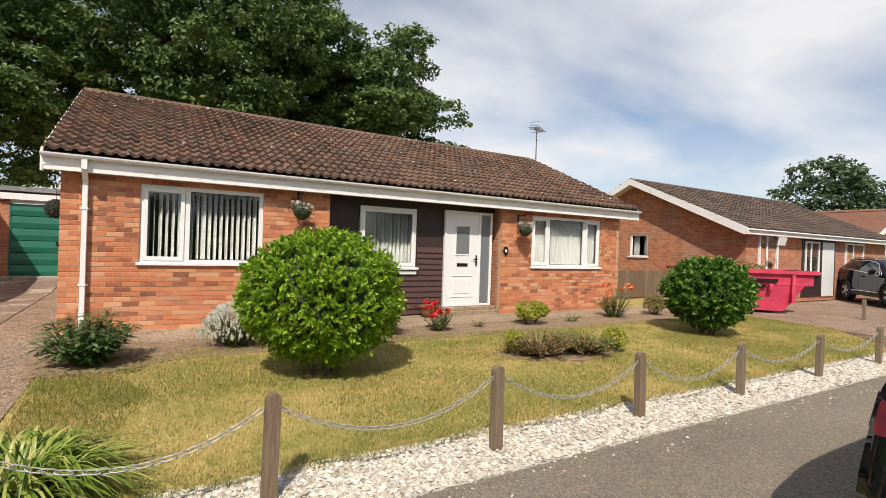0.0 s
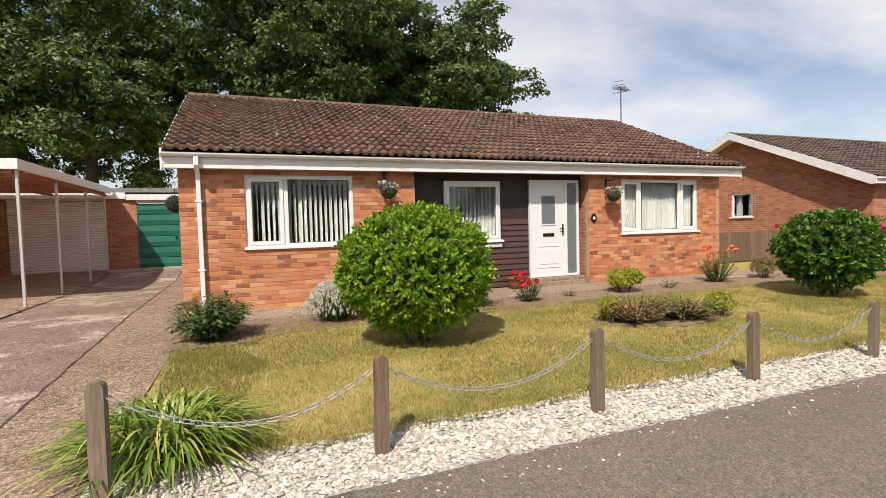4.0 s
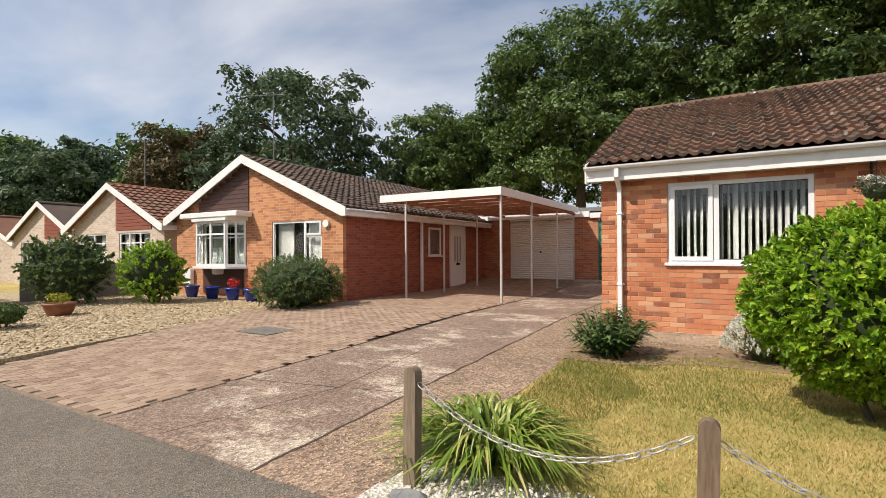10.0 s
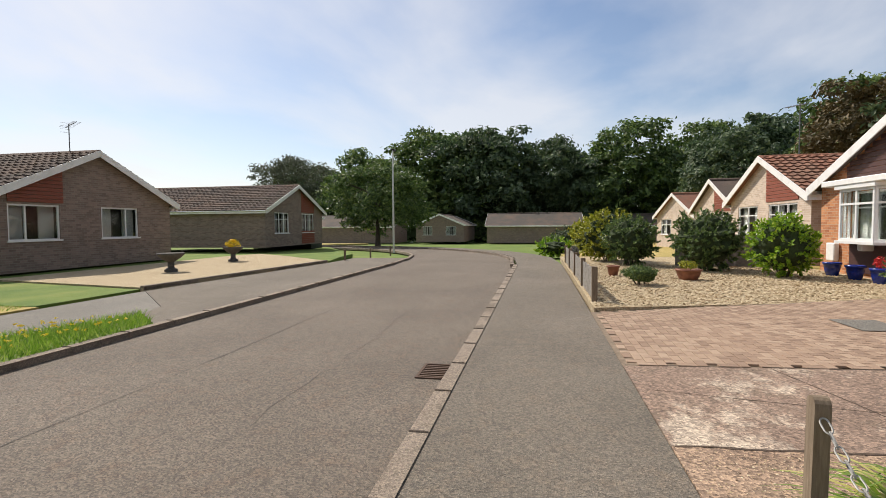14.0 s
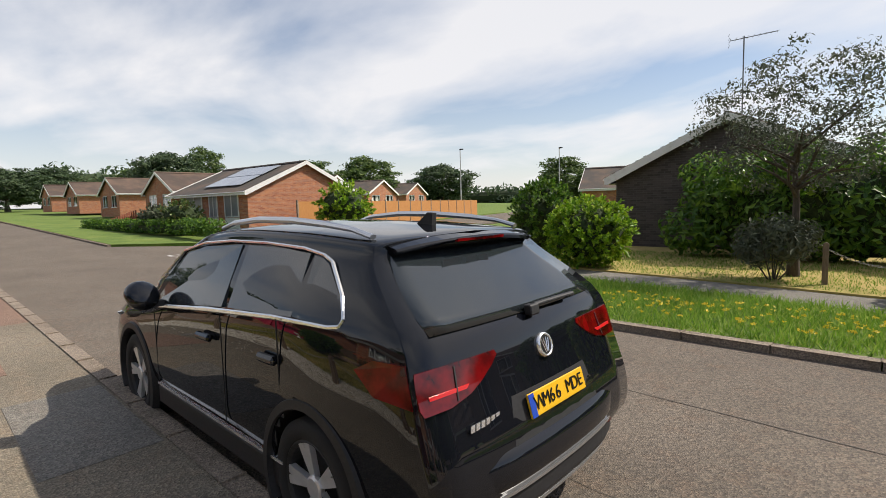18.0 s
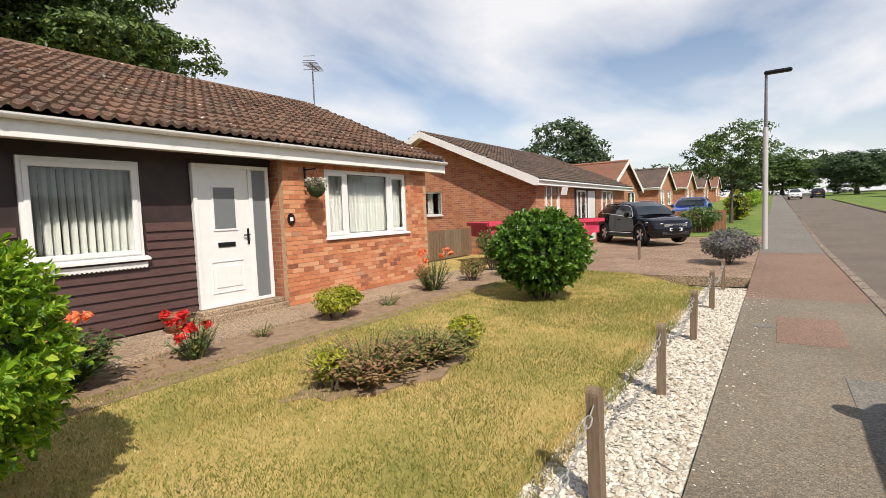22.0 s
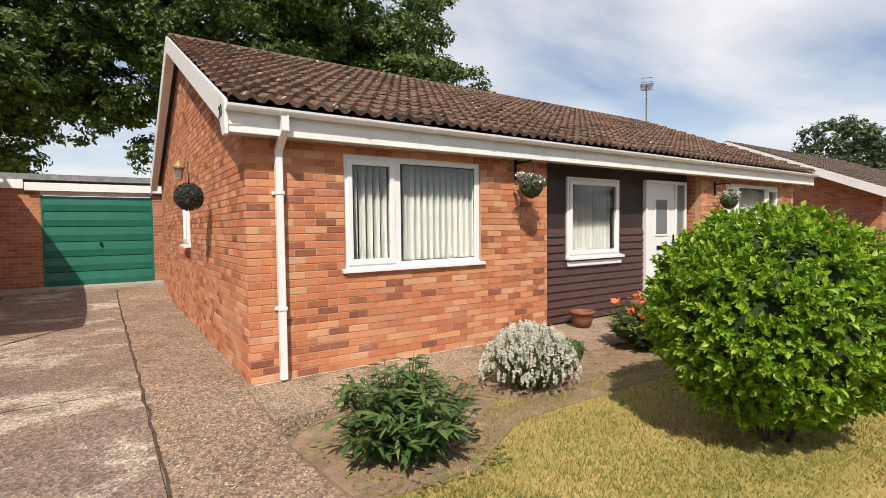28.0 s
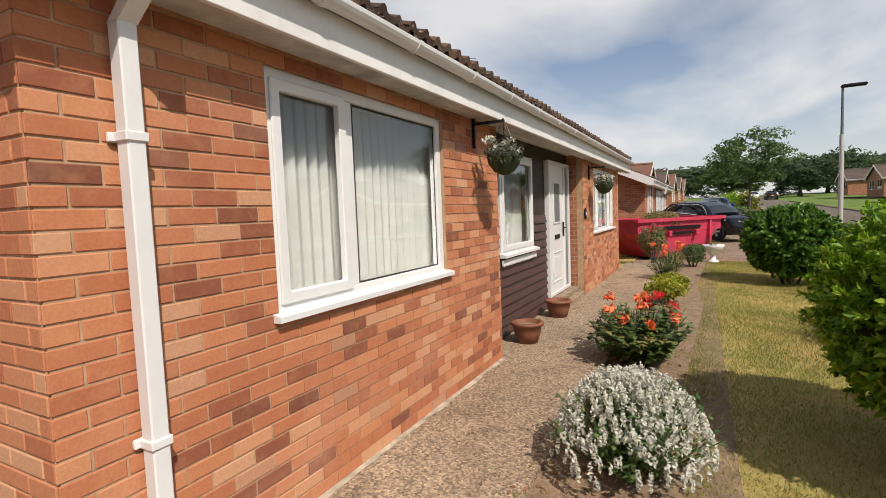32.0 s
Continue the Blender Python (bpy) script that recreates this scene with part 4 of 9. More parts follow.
def brick_wall(name, length, height, openings, at, rz, mat, label, near=None, thick=0.11, top=None, half=0, parts_mat="brick_piece", start=0.0):
    """A wall along x, outside at y=0 (bricks stand 6 mm proud), with rectangular openings (x0, z0, x1, z1).
    near: (x0, x1, z0, z1), the stretch whose bricks are separate pieces. top: a function of x, for gables."""
    t = thing(name, label, "wall", "", at, rz, kind="structure")
    cut = sorted({start, length} | {o[i] for o in openings for i in (0, 2)})
    bm = bmesh.new()
    for a, b in zip(cut, cut[1:]):
        mid = (a + b) / 2
        zs = sorted([(o[1], o[3]) for o in openings if o[0] <= mid <= o[2]])
        z = -0.06
        for lo, hi in zs + [(height, height)]:
            if lo > z + 1e-4:
                if top and lo == height:
                    steps = max(1, int((b - a) / 0.15))
                    pts = [(a, z), (b, z)] + [(b + (a - b) * i / steps, top(b + (a - b) * i / steps) - 0.005) for i in range(steps + 1)]
                    prism(bm, pts, 1, 0.006, thick)
                else:
                    box(bm, a, 0.006, z, b, thick, lo)
            z = hi
    part("mortar_backing", bm, "mortar", t)
    bl, bh, j = 0.2247, 0.0757, 0.010
    jv, jf, n = [], [], 0
    count = 0
    zmax = height if not top else max(top(x * length / 40) for x in range(41))
    for r in range(int(zmax / bh) + 1):
        z0, z1 = r * bh + j * 0.5, min(zmax, (r + 1) * bh - j * 0.5)
        if z1 - z0 < 0.02:
            continue
        offs = -(bl / 2 if (r + half) % 2 else 0)
        k = 0
        while offs + k * bl < length:
            a, b = max(0, offs + k * bl + j * 0.5), min(length, offs + (k + 1) * bl - j * 0.5)
            k += 1
            spans = [(a, b)]
            for o in openings:
                if o[1] < z1 - 0.02 and o[3] > z0 + 0.02:
                    ns = []
                    for s, e in spans:
                        if o[2] <= s or o[0] >= e:
                            ns.append((s, e))
                        else:
                            if o[0] - s > 0.03:
                                ns.append((s, o[0] - 0.004))
                            if e - o[2] > 0.03:
                                ns.append((o[2] + 0.004, e))
                    spans = ns
            for s, e in spans:
                if e - s < 0.03:
                    continue
                if top and min(top(s), top(e)) < z1:
                    continue
                if near and near[0] <= s and e <= near[1] and near[2] <= z0 and z1 <= near[3] and count < 300:
                    count += 1
                    key = (round(e - s, 3), round(z1 - z0, 3))
                    if key not in BRICK_MESH:
                        q = boxes((0, 0, 0, key[0], 0.012, key[1]), bevel=0.003)
                        ob = part("brick", q, parts_mat, t)
                        BRICK_MESH[key] = ob.data
                    else:
                        ob = new("brick", BRICK_MESH[key])
                        ob.parent = t
                    ob.location = (s, -0.001 + 0.0025 * random.random(), z0)
                else:
                    y = -0.001 + 0.0025 * random.random()
                    jv += [(s, y, z0), (e, y, z0), (e, y, z1), (s, y, z1), (s, 0.012, z0), (e, 0.012, z0), (e, 0.012, z1), (s, 0.012, z1)]
                    jf += [(n, n + 1, n + 2, n + 3), (n + 4, n, n + 3, n + 7), (n + 1, n + 5, n + 6, n + 2), (n + 3, n + 2, n + 6, n + 7), (n + 4, n + 5, n + 1, n)]
                    n += 8
    if jv:
        tagged(mesh_from("bricks", jv, jf, mat, t), kind="stuff")
    return t


def roof_tiles(t, length, slope_len, at_m, mat, cols, rows, near=None, piece_mat="roof_tile_piece"):
    """Interlocking tiles with a roll, laid in rows up a slope: x along the eave, y up the slope, z out of it."""
    cw, rh = length / cols, slope_len / rows
    seg = [(0.0, 0.0), (0.12, 0.022), (0.26, 0.034), (0.40, 0.022), (0.54, 0.0), (0.76, -0.008), (1.0, 0.0)]
    def one(x, y, jit):
        v, f = [], []
        m = len(seg)
        for yy, lift in ((0.0, 0.058 + jit), (rh * 1.1, 0.006 + jit)):
            for fx, z in seg:
                v.append((x + fx * cw * 1.02, y + yy, z + lift))
        for fx, z in seg:
            v.append((x + fx * cw * 1.02, y, z + 0.008 + jit))
        for i in range(m - 1):
            f.append((i, i + 1, m + i + 1, m + i))
            f.append((2 * m + i, 2 * m + i + 1, i + 1, i))
        return v, f
    v0, f0 = one(0, 0, 0)
    me = None
    jv, jf = [], []
    cnt = 0
    for r in range(rows):
        for c in range(cols):
            x, y, jit = c * cw, r * rh, 0.016 * random.random()
            if near and near[0] <= c < near[1] and near[2] <= r < near[3]:
                if me is None:
                    ob = mesh_from("roof_tile", v0, f0, piece_mat, t)
                    me = ob.data
                else:
                    ob = new("roof_tile", me)
                    ob.parent = t
                ob.matrix_basis = at_m @ Matrix.Translation((x, y, jit))
                cnt += 1
            else:
                v, f = one(x, y, jit)
                k = len(jv)
                jv += [tuple(at_m @ Vector(p)) for p in v]
                jf += [tuple(i + k for i in q) for q in f]
    if jv:
        tagged(mesh_from("roof_tiles", jv, jf, mat, t), kind="stuff")


def slope_matrix(x0, y_eave, z_eave, y_ridge, z_ridge, flip=False, L=0.0):
    """Frame of a slope: x along the eave, y up the slope."""
    up_v = Vector((0, y_ridge - y_eave, z_ridge - z_eave)).normalized()
    ex = Vector((-1, 0, 0)) if flip else Vector((1, 0, 0))
    nz = ex.cross(up_v)
    m = Matrix.Identity(4)
    for i, v in enumerate((ex, up_v, nz)):
        for j in range(3):
            m[j][i] = v[j]
    m.translation = Vector((x0 + (L if flip else 0), y_eave, z_eave))
    return m


# own bungalow
H_LEN, H_DEP = 11.98, 8.4
EAVE_Y, EAVE_Z, RIDGE_Y, RIDGE_Z = -0.22, 2.615, 4.2, 4.56
WALL_TOP = 2.46
WIN1 = (1.06, 1.04, 2.88, 2.28)
WIN3 = (8.95, 1.05, 11.26, 2.28)
brick_wall("wall_front_left", 3.98, WALL_TOP, [(WIN1[0] - 0.07, WIN1[1], WIN1[2] - 0.07, WIN1[3])], (0.07, 0, 0), 0, "brick_own", "orange-red brick front wall of the bungalow", near=(0, 1.3, 0.0, 2.4), start=0.012)
brick_wall("wall_front_right", 3.93, WALL_TOP, [(WIN3[0] - 8.05, WIN3[1], WIN3[2] - 8.05, WIN3[3])], (8.05, 0, 0), 0, "brick_own", "orange-red brick front wall beside the door")
slope = (RIDGE_Z - EAVE_Z) / (RIDGE_Y - EAVE_Y)
def gable_top(w):
    return min(EAVE_Z + (w + 0.22) * slope, EAVE_Z + (H_DEP - w + 0.22) * slope) - 0.10
brick_wall("wall_left_gable", H_DEP - 0.013, 4.5, [(H_DEP - 4.35, 1.24, H_DEP - 3.80, 2.22)], (0.07, H_DEP, 0), -90, "brick_own", "orange brick gable wall beside the drive", top=lambda w: gable_top(H_DEP - w), near=(H_DEP - 2.0, H_DEP, 0.0, 2.2), half=1)
brick_wall("wall_right_gable", H_DEP, 4.5, [], (H_LEN, 0, 0), 90, "brick_own", "brick gable wall", top=gable_top, half=1)
setting(part("wall_back", boxes((0.12, H_DEP - 0.1, 0, H_LEN - 0.12, H_DEP, WALL_TOP)), "courses_red"), "brick back wall of the bungalow", "wall")
# pale mortar-splashed edge of the path along the wall
plain("splashed_concrete", (0.46, 0.40, 0.31), 0.95, vary=0.45, scale=7, bump=0.5)
bm = bmesh.new()
rim = []
for i in range(81):
    x = 0.1 + i * 0.0487
    k = 0.035 + 0.045 * abs(noise.noise(Vector((x * 4.2, 1.3, 0))))
    rim.append((bm.verts.new((x, -k, 0.005)), bm.verts.new((x, -0.001, 0.005))))
for (a, b), (c, d) in zip(rim, rim[1:]):
    bm.faces.new((a, c, d, b))
setting(part("path_edge", bm, "splashed_concrete"), "pale splashed strip of path under the wall", "path")
# recessed entrance
R = 0.27
sheet("porch_floor", [(4.06, 0.004), (8.04, 0.004), (8.04, R + 0.018), (4.06, R + 0.018)], 0.0, "path_concrete", "concrete floor of the porch recess", "floor", 0.15)
setting(part("wall_recess", boxes((4.05, R + 0.02, 0, 4.75, R + 0.12, WALL_TOP), (4.75, R + 0.02, 0, 6.0, R + 0.12, 0.99), (4.75, R + 0.02, 2.23, 6.0, R + 0.12, WALL_TOP), (6.0, R + 0.02, 0, 6.68, R + 0.12, WALL_TOP), (6.68, R + 0.02, 2.28, 8.05, R + 0.12, WALL_TOP), (6.68, R + 0.02, 0, 8.05, R + 0.12, 0.16)), "dark_board"), "dark-stained panelled wall in the recessed porch", "wall")
setting(part("wall_porch_return", boxes((3.95, 0.112, 0, 4.05, R + 0.12, WALL_TOP), (8.05, 0.112, 0, 8.15, R + 0.12, WALL_TOP)), "courses_red"), "brick returns of the porch recess", "wall")
setting(part("ceiling", boxes((0.1, 0.1, WALL_TOP - 0.02, H_LEN - 0.1, H_DEP - 0.1, WALL_TOP + 0.06)), "fascia"), "white ceiling of the bungalow", "ceiling")
# floor and inner wall carry the rooms' dimness in their dark colour
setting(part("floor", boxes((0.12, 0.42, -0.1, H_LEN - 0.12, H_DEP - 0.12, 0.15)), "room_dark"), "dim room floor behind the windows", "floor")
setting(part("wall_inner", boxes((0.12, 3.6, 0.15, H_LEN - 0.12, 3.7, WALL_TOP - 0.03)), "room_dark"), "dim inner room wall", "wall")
window_unit("window_1", WIN1[2] - WIN1[0], WIN1[3] - WIN1[1], [0.36], sashes=(0,), at=(WIN1[0], 0.03, WIN1[1]), label="wide white plastic two-light window with blinds")
window_unit("window_2", 1.25, 1.24, [], sashes=(0,), at=(4.75, R - 0.02, 0.99), label="white plastic single-light window in the dark boarding")
window_unit("window_3", WIN3[2] - WIN3[0], WIN3[3] - WIN3[1], [0.24, 0.76], sashes=(0, 2), at=(WIN3[0], 0.03, WIN3[1]), label="wide white plastic three-light window with a pleated blind")
blinds(WIN1[0] + 0.05, WIN1[2] - 0.05, 1.06, 2.27, 0.17, 3, gap=0.089, turn=-58)
blinds(4.81, 5.95, 1.01, 2.22, R + 0.17, 4, gap=0.089, turn=-48)
blinds(WIN3[0] + 0.05, WIN3[2] - 0.05, 1.07, 2.27, 0.17, 5, turn=-12, gap=0.085, label="closed cream vertical blind behind the window")

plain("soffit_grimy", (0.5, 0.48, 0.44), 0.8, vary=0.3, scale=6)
roof = thing("roof", "moss-flecked brown concrete tile roof of the bungalow", "roof", kind="structure")
sl = math.hypot(RIDGE_Y - EAVE_Y, RIDGE_Z - EAVE_Z)
RX0, RX1 = -0.10, 12.42
bm = bmesh.new()
prism(bm, [(EAVE_Y, EAVE_Z - 0.02), (RIDGE_Y, RIDGE_Z - 0.02), (2 * RIDGE_Y - EAVE_Y, EAVE_Z - 0.02), (2 * RIDGE_Y - EAVE_Y, EAVE_Z - 0.07), (RIDGE_Y, RIDGE_Z - 0.08), (EAVE_Y, EAVE_Z - 0.07)], 0, RX0, RX1)
part("roof_deck", bm, "dark_board", roof)
roof_tiles(roof, RX1 - RX0 + 0.02, sl, slope_matrix(RX0 - 0.01, EAVE_Y - 0.02, EAVE_Z + 0.0, RIDGE_Y, RIDGE_Z), "roof_tile", 78, 16, near=(0, 74, 0, 4))
roof_tiles(roof, RX1 - RX0 + 0.02, sl, slope_matrix(RX0 - 0.01, 2 * RIDGE_Y - EAVE_Y + 0.02, EAVE_Z, RIDGE_Y, RIDGE_Z, True, RX1 - RX0 + 0.02), "roof_tile", 40, 16)
n = 28
for i in range(n):
    a, b = RX0 + (RX1 - RX0) * i / n, RX0 + (RX1 - RX0) * (i + 1) / n
    bm = bmesh.new()
    prism(bm, [(RIDGE_Y + 0.14 * math.cos(q), RIDGE_Z - 0.045 + 0.12 * math.sin(q)) for q in [math.pi * k / 8 for k in range(9)]], 0, a + 0.004, b - 0.004)
    part("ridge_tile", bm, "roof_tile_piece", roof)
part("fascia", boxes((RX0 - 0.004, EAVE_Y + 0.0, 2.35, RX1 + 0.004, EAVE_Y + 0.025, 2.585), bevel=0.003), "fascia", roof, "white fascia board, slightly grimy")
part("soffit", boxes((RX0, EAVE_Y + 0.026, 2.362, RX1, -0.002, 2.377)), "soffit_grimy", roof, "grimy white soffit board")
for side, x in ((0, RX0 - 0.035), (1, RX1 + 0.005)):
    bm = bmesh.new()
    zt = lambda y: EAVE_Z + 0.02 + (min(y, 2 * RIDGE_Y - y) - EAVE_Y) * slope
    ys = [EAVE_Y - 0.01, RIDGE_Y, 2 * RIDGE_Y - EAVE_Y + 0.01]
    ya, yb = ys[0], ys[2]
    prism(bm, [(y, zt(y)) for y in ys] + [(yb, 2.33), (yb - 0.12, 2.33), (yb - 0.22, zt(yb - 0.22) - 0.25), (RIDGE_Y, zt(RIDGE_Y) - 0.25), (ya + 0.22, zt(ya + 0.22) - 0.25), (ya + 0.12, 2.33), (ya, 2.33)], 0, x, x + 0.03)
    part("bargeboard", bm, "fascia", roof, "white bargeboard")
    bm = bmesh.new()
    xa, xb = (RX0 - 0.004, 0.0) if side == 0 else (H_LEN, RX1 + 0.004)
    prism(bm, [(y, zt(y) - 0.20) for y in ys] + [(y, zt(y) - 0.215) for y in ys[::-1]], 0, xa, xb)
    part("verge_soffit", bm, "fascia", roof)
# gutter: half round with brackets
bm = bmesh.new()
gy, gz = EAVE_Y - 0.058, 2.58
out = [(gy + 0.056 * math.cos(a), gz + 0.056 * math.sin(a)) for a in [math.pi + math.pi * k / 8 for k in range(9)]]
inn = [(gy + 0.050 * math.cos(a), gz + 0.050 * math.sin(a)) for a in [2 * math.pi - math.pi * k / 8 for k in range(9)]]
prism(bm, out + inn, 0, RX0 - 0.03, RX1 + 0.03)
gut = thing("gutter", "white plastic half-round gutter along the eaves", "gutter")
part("channel", bm, "upvc", gut)
for i in range(15):
    x = 0.35 + i * 0.83
    bm = bmesh.new()
    o2 = [(gy + 0.063 * math.cos(a), gz + 0.063 * math.sin(a)) for a in [math.pi + math.pi * k / 8 for k in range(9)]]
    i2 = [(gy + 0.0565 * math.cos(a), gz + 0.0565 * math.sin(a)) for a in [2 * math.pi - math.pi * k / 8 for k in range(9)]]
    prism(bm, o2 + i2, 0, x - 0.02, x + 0.02)
    part("bracket", bm, "upvc", gut)
# square downpipe with a swan neck
dp = thing("downpipe", "white square plastic downpipe at the corner of the house", "downpipe", at=(0.37, 0, 0))
part("pipe", boxes((-0.034, -0.088, 0.02, 0.034, -0.02, 2.24), bevel=0.006), "upvc", dp)
bm = bmesh.new()
prism(bm, [(-0.088, 2.23), (-0.02, 2.23), (gy + 0.034, 2.42), (gy + 0.034, 2.535), (gy - 0.034, 2.535), (gy - 0.034, 2.39)], 0, -0.034, 0.034)
part("swan_neck", bm, "upvc", dp)
for z in (0.70, 1.82):
    part("pipe_clip", boxes((-0.06, -0.022, z, 0.06, -0.002, z + 0.035), (-0.042, -0.096, z, 0.042, -0.02, z + 0.035), bevel=0.004), "upvc", dp)

# front door in the recess
def front_door(x, y, z):
    t = thing("door_1", "white plastic front door with a dark glass pane and sidelight", "door", at=(x, y, z), kind="structure")
    w, h = 1.26, 2.1
    part("door_frame", boxes((0, 0, 0, 0.06, 0.08, h), (w - 0.06, 0, 0, w, 0.08, h), (0.06, 0, h - 0.06, w - 0.06, 0.08, h), (0.06, 0, 0, w - 0.06, 0.08, 0.05), (0.88, 0.001, 0.05, 0.95, 0.08, h - 0.06), bevel=0.006), "upvc", t)
    leaf = part("door_leaf", boxes((0.06, 0.02, 0.05, 0.88, 0.06, h - 0.06), bevel=0.004), "upvc", t)
    part("moulding", boxes((0.2, 0.008, 0.2, 0.74, 0.02, 0.22), (0.2, 0.008, 0.66, 0.74, 0.02, 0.68), (0.2, 0.008, 0.22, 0.22, 0.02, 0.66), (0.72, 0.008, 0.22, 0.74, 0.02, 0.66), (0.26, 0.01, 0.28, 0.68, 0.02, 0.60), bevel=0.004), "upvc", leaf)
    part("moulding", boxes((0.27, 0.006, 1.12, 0.67, 0.02, 1.15), (0.27, 0.006, 1.76, 0.67, 0.02, 1.79), (0.27, 0.006, 1.15, 0.30, 0.02, 1.76), (0.64, 0.006, 1.15, 0.67, 0.02, 1.76), bevel=0.004), "upvc", leaf)
    part("door_glass", boxes((0.30, 0.012, 1.15, 0.64, 0.019, 1.76)), "frosted_glass", leaf, "dark obscured door glass")
    part("letterbox", boxes((0.33, 0.006, 0.88, 0.61, 0.02, 0.95), bevel=0.004), "black_metal", leaf)
    part("door_handle", boxes((0.82, -0.004, 0.90, 0.85, 0.02, 1.14), (0.74, -0.03, 1.03, 0.85, -0.012, 1.05), (0.825, -0.02, 1.03, 0.845, 0.0, 1.05), bevel=0.004), "black_metal", leaf)
    part("sidelight_glass", boxes((0.95, 0.03, 0.05, w - 0.06, 0.04, h - 0.06)), "frosted_glass", t, "dark obscured sidelight")
    return t


Mat("black_metal", 0.4, 0.6).color((0.02, 0.02, 0.02))
front_door(6.685, R - 0.06, 0.165)
setting(part("door_step", boxes((6.6, -0.02, -0.05, 8.04, R + 0.03, 0.09), (6.62, 0.08, 0.09, 8.02, R + 0.03, 0.16), bevel=0.008), "path_concrete"), "concrete door step", "step")


def bungalow(name, label, w, d, wall, roofm, at, rz, eave=2.3, pitch=0.44, wins=(), boards=(), over=0.3, rows=14, detail=True, wallmat="stained_boards", side=None, lip=0.25, tile=0.3):
    """A plain bungalow: gable end at y=0 facing -y, ridge along y. wins: (x0, z0, x1, z1, lights); boards: (x0, z0, x1, z1) dark cladding."""
    t = thing(name, label, "house", "", at, rz)
    ridge = eave + pitch * (w / 2 + over)
    bm = bmesh.new()
    cut = sorted({0, w / 2, w} | {q[i] for q in wins for i in (0, 2)})
    def tp(x):
        return eave + pitch * (min(x, w - x) + over) - 0.08
    lev = sorted({-0.1} | {q[i] for q in wins for i in (1, 3)})
    for a, b in zip(cut, cut[1:]):
        for lo, hi in zip(lev, lev[1:] + [None]):
            if hi is None:
                prism(bm, [(a, lo), (b, lo), (b, tp(b)), (a, tp(a))], 1, 0.0, 0.12)
            elif not any(q[0] <= (a + b) / 2 <= q[2] and q[1] <= (lo + hi) / 2 <= q[3] for q in wins):
                prism(bm, [(a, lo), (b, lo), (b, hi), (a, hi)], 1, 0.0, 0.12)
    bmesh.ops.remove_doubles(bm, verts=bm.verts, dist=0.0005)
    part("wall", bm, wall, t, "brick gable wall")
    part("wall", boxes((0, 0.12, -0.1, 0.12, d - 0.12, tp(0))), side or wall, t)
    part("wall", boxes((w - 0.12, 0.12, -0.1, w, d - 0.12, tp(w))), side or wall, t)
    bm = bmesh.new()
    prism(bm, [(0, -0.1), (w, -0.1), (w, tp(w)), (w / 2, tp(w / 2)), (0, tp(0))], 1, d - 0.12, d)
    part("wall", bm, wall, t)
    # dark-coloured board added behind the gable for a dim interior
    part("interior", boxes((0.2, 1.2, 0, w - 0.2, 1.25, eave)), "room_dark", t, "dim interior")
    for q in wins:
        win = part("window", ring(q[0], q[1], q[2], q[3], 0.06, 0.03, 0.09), "upvc", t, "white window frame")
        part("window_sill", boxes((q[0] - 0.05, -0.06, q[1] - 0.03, q[2] + 0.05, 0.032, q[1] + 0.025)), "upvc", win)
        for l in q[4]:
            xm = q[0] + (q[2] - q[0]) * l
            part("mullion", boxes((xm - 0.03, 0.032, q[1] + 0.06, xm + 0.03, 0.088, q[3] - 0.06)), "upvc", win)
        if len(q) > 5:
            zm = (q[1] + 2 * q[3]) / 3
            part("transom", boxes((q[0] + 0.06, 0.034, zm - 0.02, q[2] - 0.06, 0.086, zm + 0.02)), "upvc", win)
        g = part("pane", boxes((q[0] + 0.05, 0.055, q[1] + 0.05, q[2] - 0.05, 0.06, q[3] - 0.05)), "glass", win)
        g.visible_shadow = False
        part("curtain", boxes((q[0] + 0.06, 0.2, q[1], q[0] + (q[2] - q[0]) * 0.35, 0.23, q[3])), "blind", win)
        part("curtain", boxes((q[0] + (q[2] - q[0]) * 0.65, 0.2, q[1], q[2] - 0.06, 0.23, q[3])), "blind", win)
    for q in boards:
        z = q[1]
        while z < q[3]:
            if len(q) > 4:
                x0, x1 = q[0], q[2]
                lim = (z + 0.12 - eave + 0.08) / pitch - over
                if q[4] < 0:
                    x0 = max(x0, lim)
                else:
                    x1 = min(x1, w - lim)
                if x1 - x0 < 0.1:
                    break
            else:
                x0, x1 = q[0], q[2]
            part("board", boxes((x0, -0.03, z, x1, -0.002, z + 0.116), bevel=0.006), wallmat, t)
            z += 0.13
    sl2 = math.hypot(w / 2 + over, pitch * (w / 2 + over))
    L = d + 2 * lip
    for s in (0, 1):
        xe, xr = (-over, w / 2) if s == 0 else (w + over, w / 2)
        upv = Vector((xr - xe, 0, ridge - eave)).normalized()
        ex = Vector((0, -1, 0)) if s == 0 else Vector((0, 1, 0))
        nz = ex.cross(upv)
        mm = Matrix.Identity(4)
        for i, v in enumerate((ex, upv, nz)):
            for jn in range(3):
                mm[jn][i] = v[jn]
        mm.translation = Vector((xe, L - lip if s == 0 else -lip, eave))
        if detail:
            roof_tiles(t, L, sl2, mm, roofm, int(L / tile), rows)
        bm = bmesh.new()
        vsq = [bm.verts.new(mm @ Vector(p)) for p in ((0, 0, -0.02), (L, 0, -0.02), (L, sl2, -0.02), (0, sl2, -0.02), (0, 0, -0.07), (L, 0, -0.07), (L, sl2, -0.07), (0, sl2, -0.07))]
        for f in ((0, 1, 2, 3), (7, 6, 5, 4), (0, 4, 5, 1), (1, 5, 6, 2), (2, 6, 7, 3), (3, 7, 4, 0)):
            bm.faces.new([vsq[i] for i in f])
        part("roof_slope", bm, roofm, t)
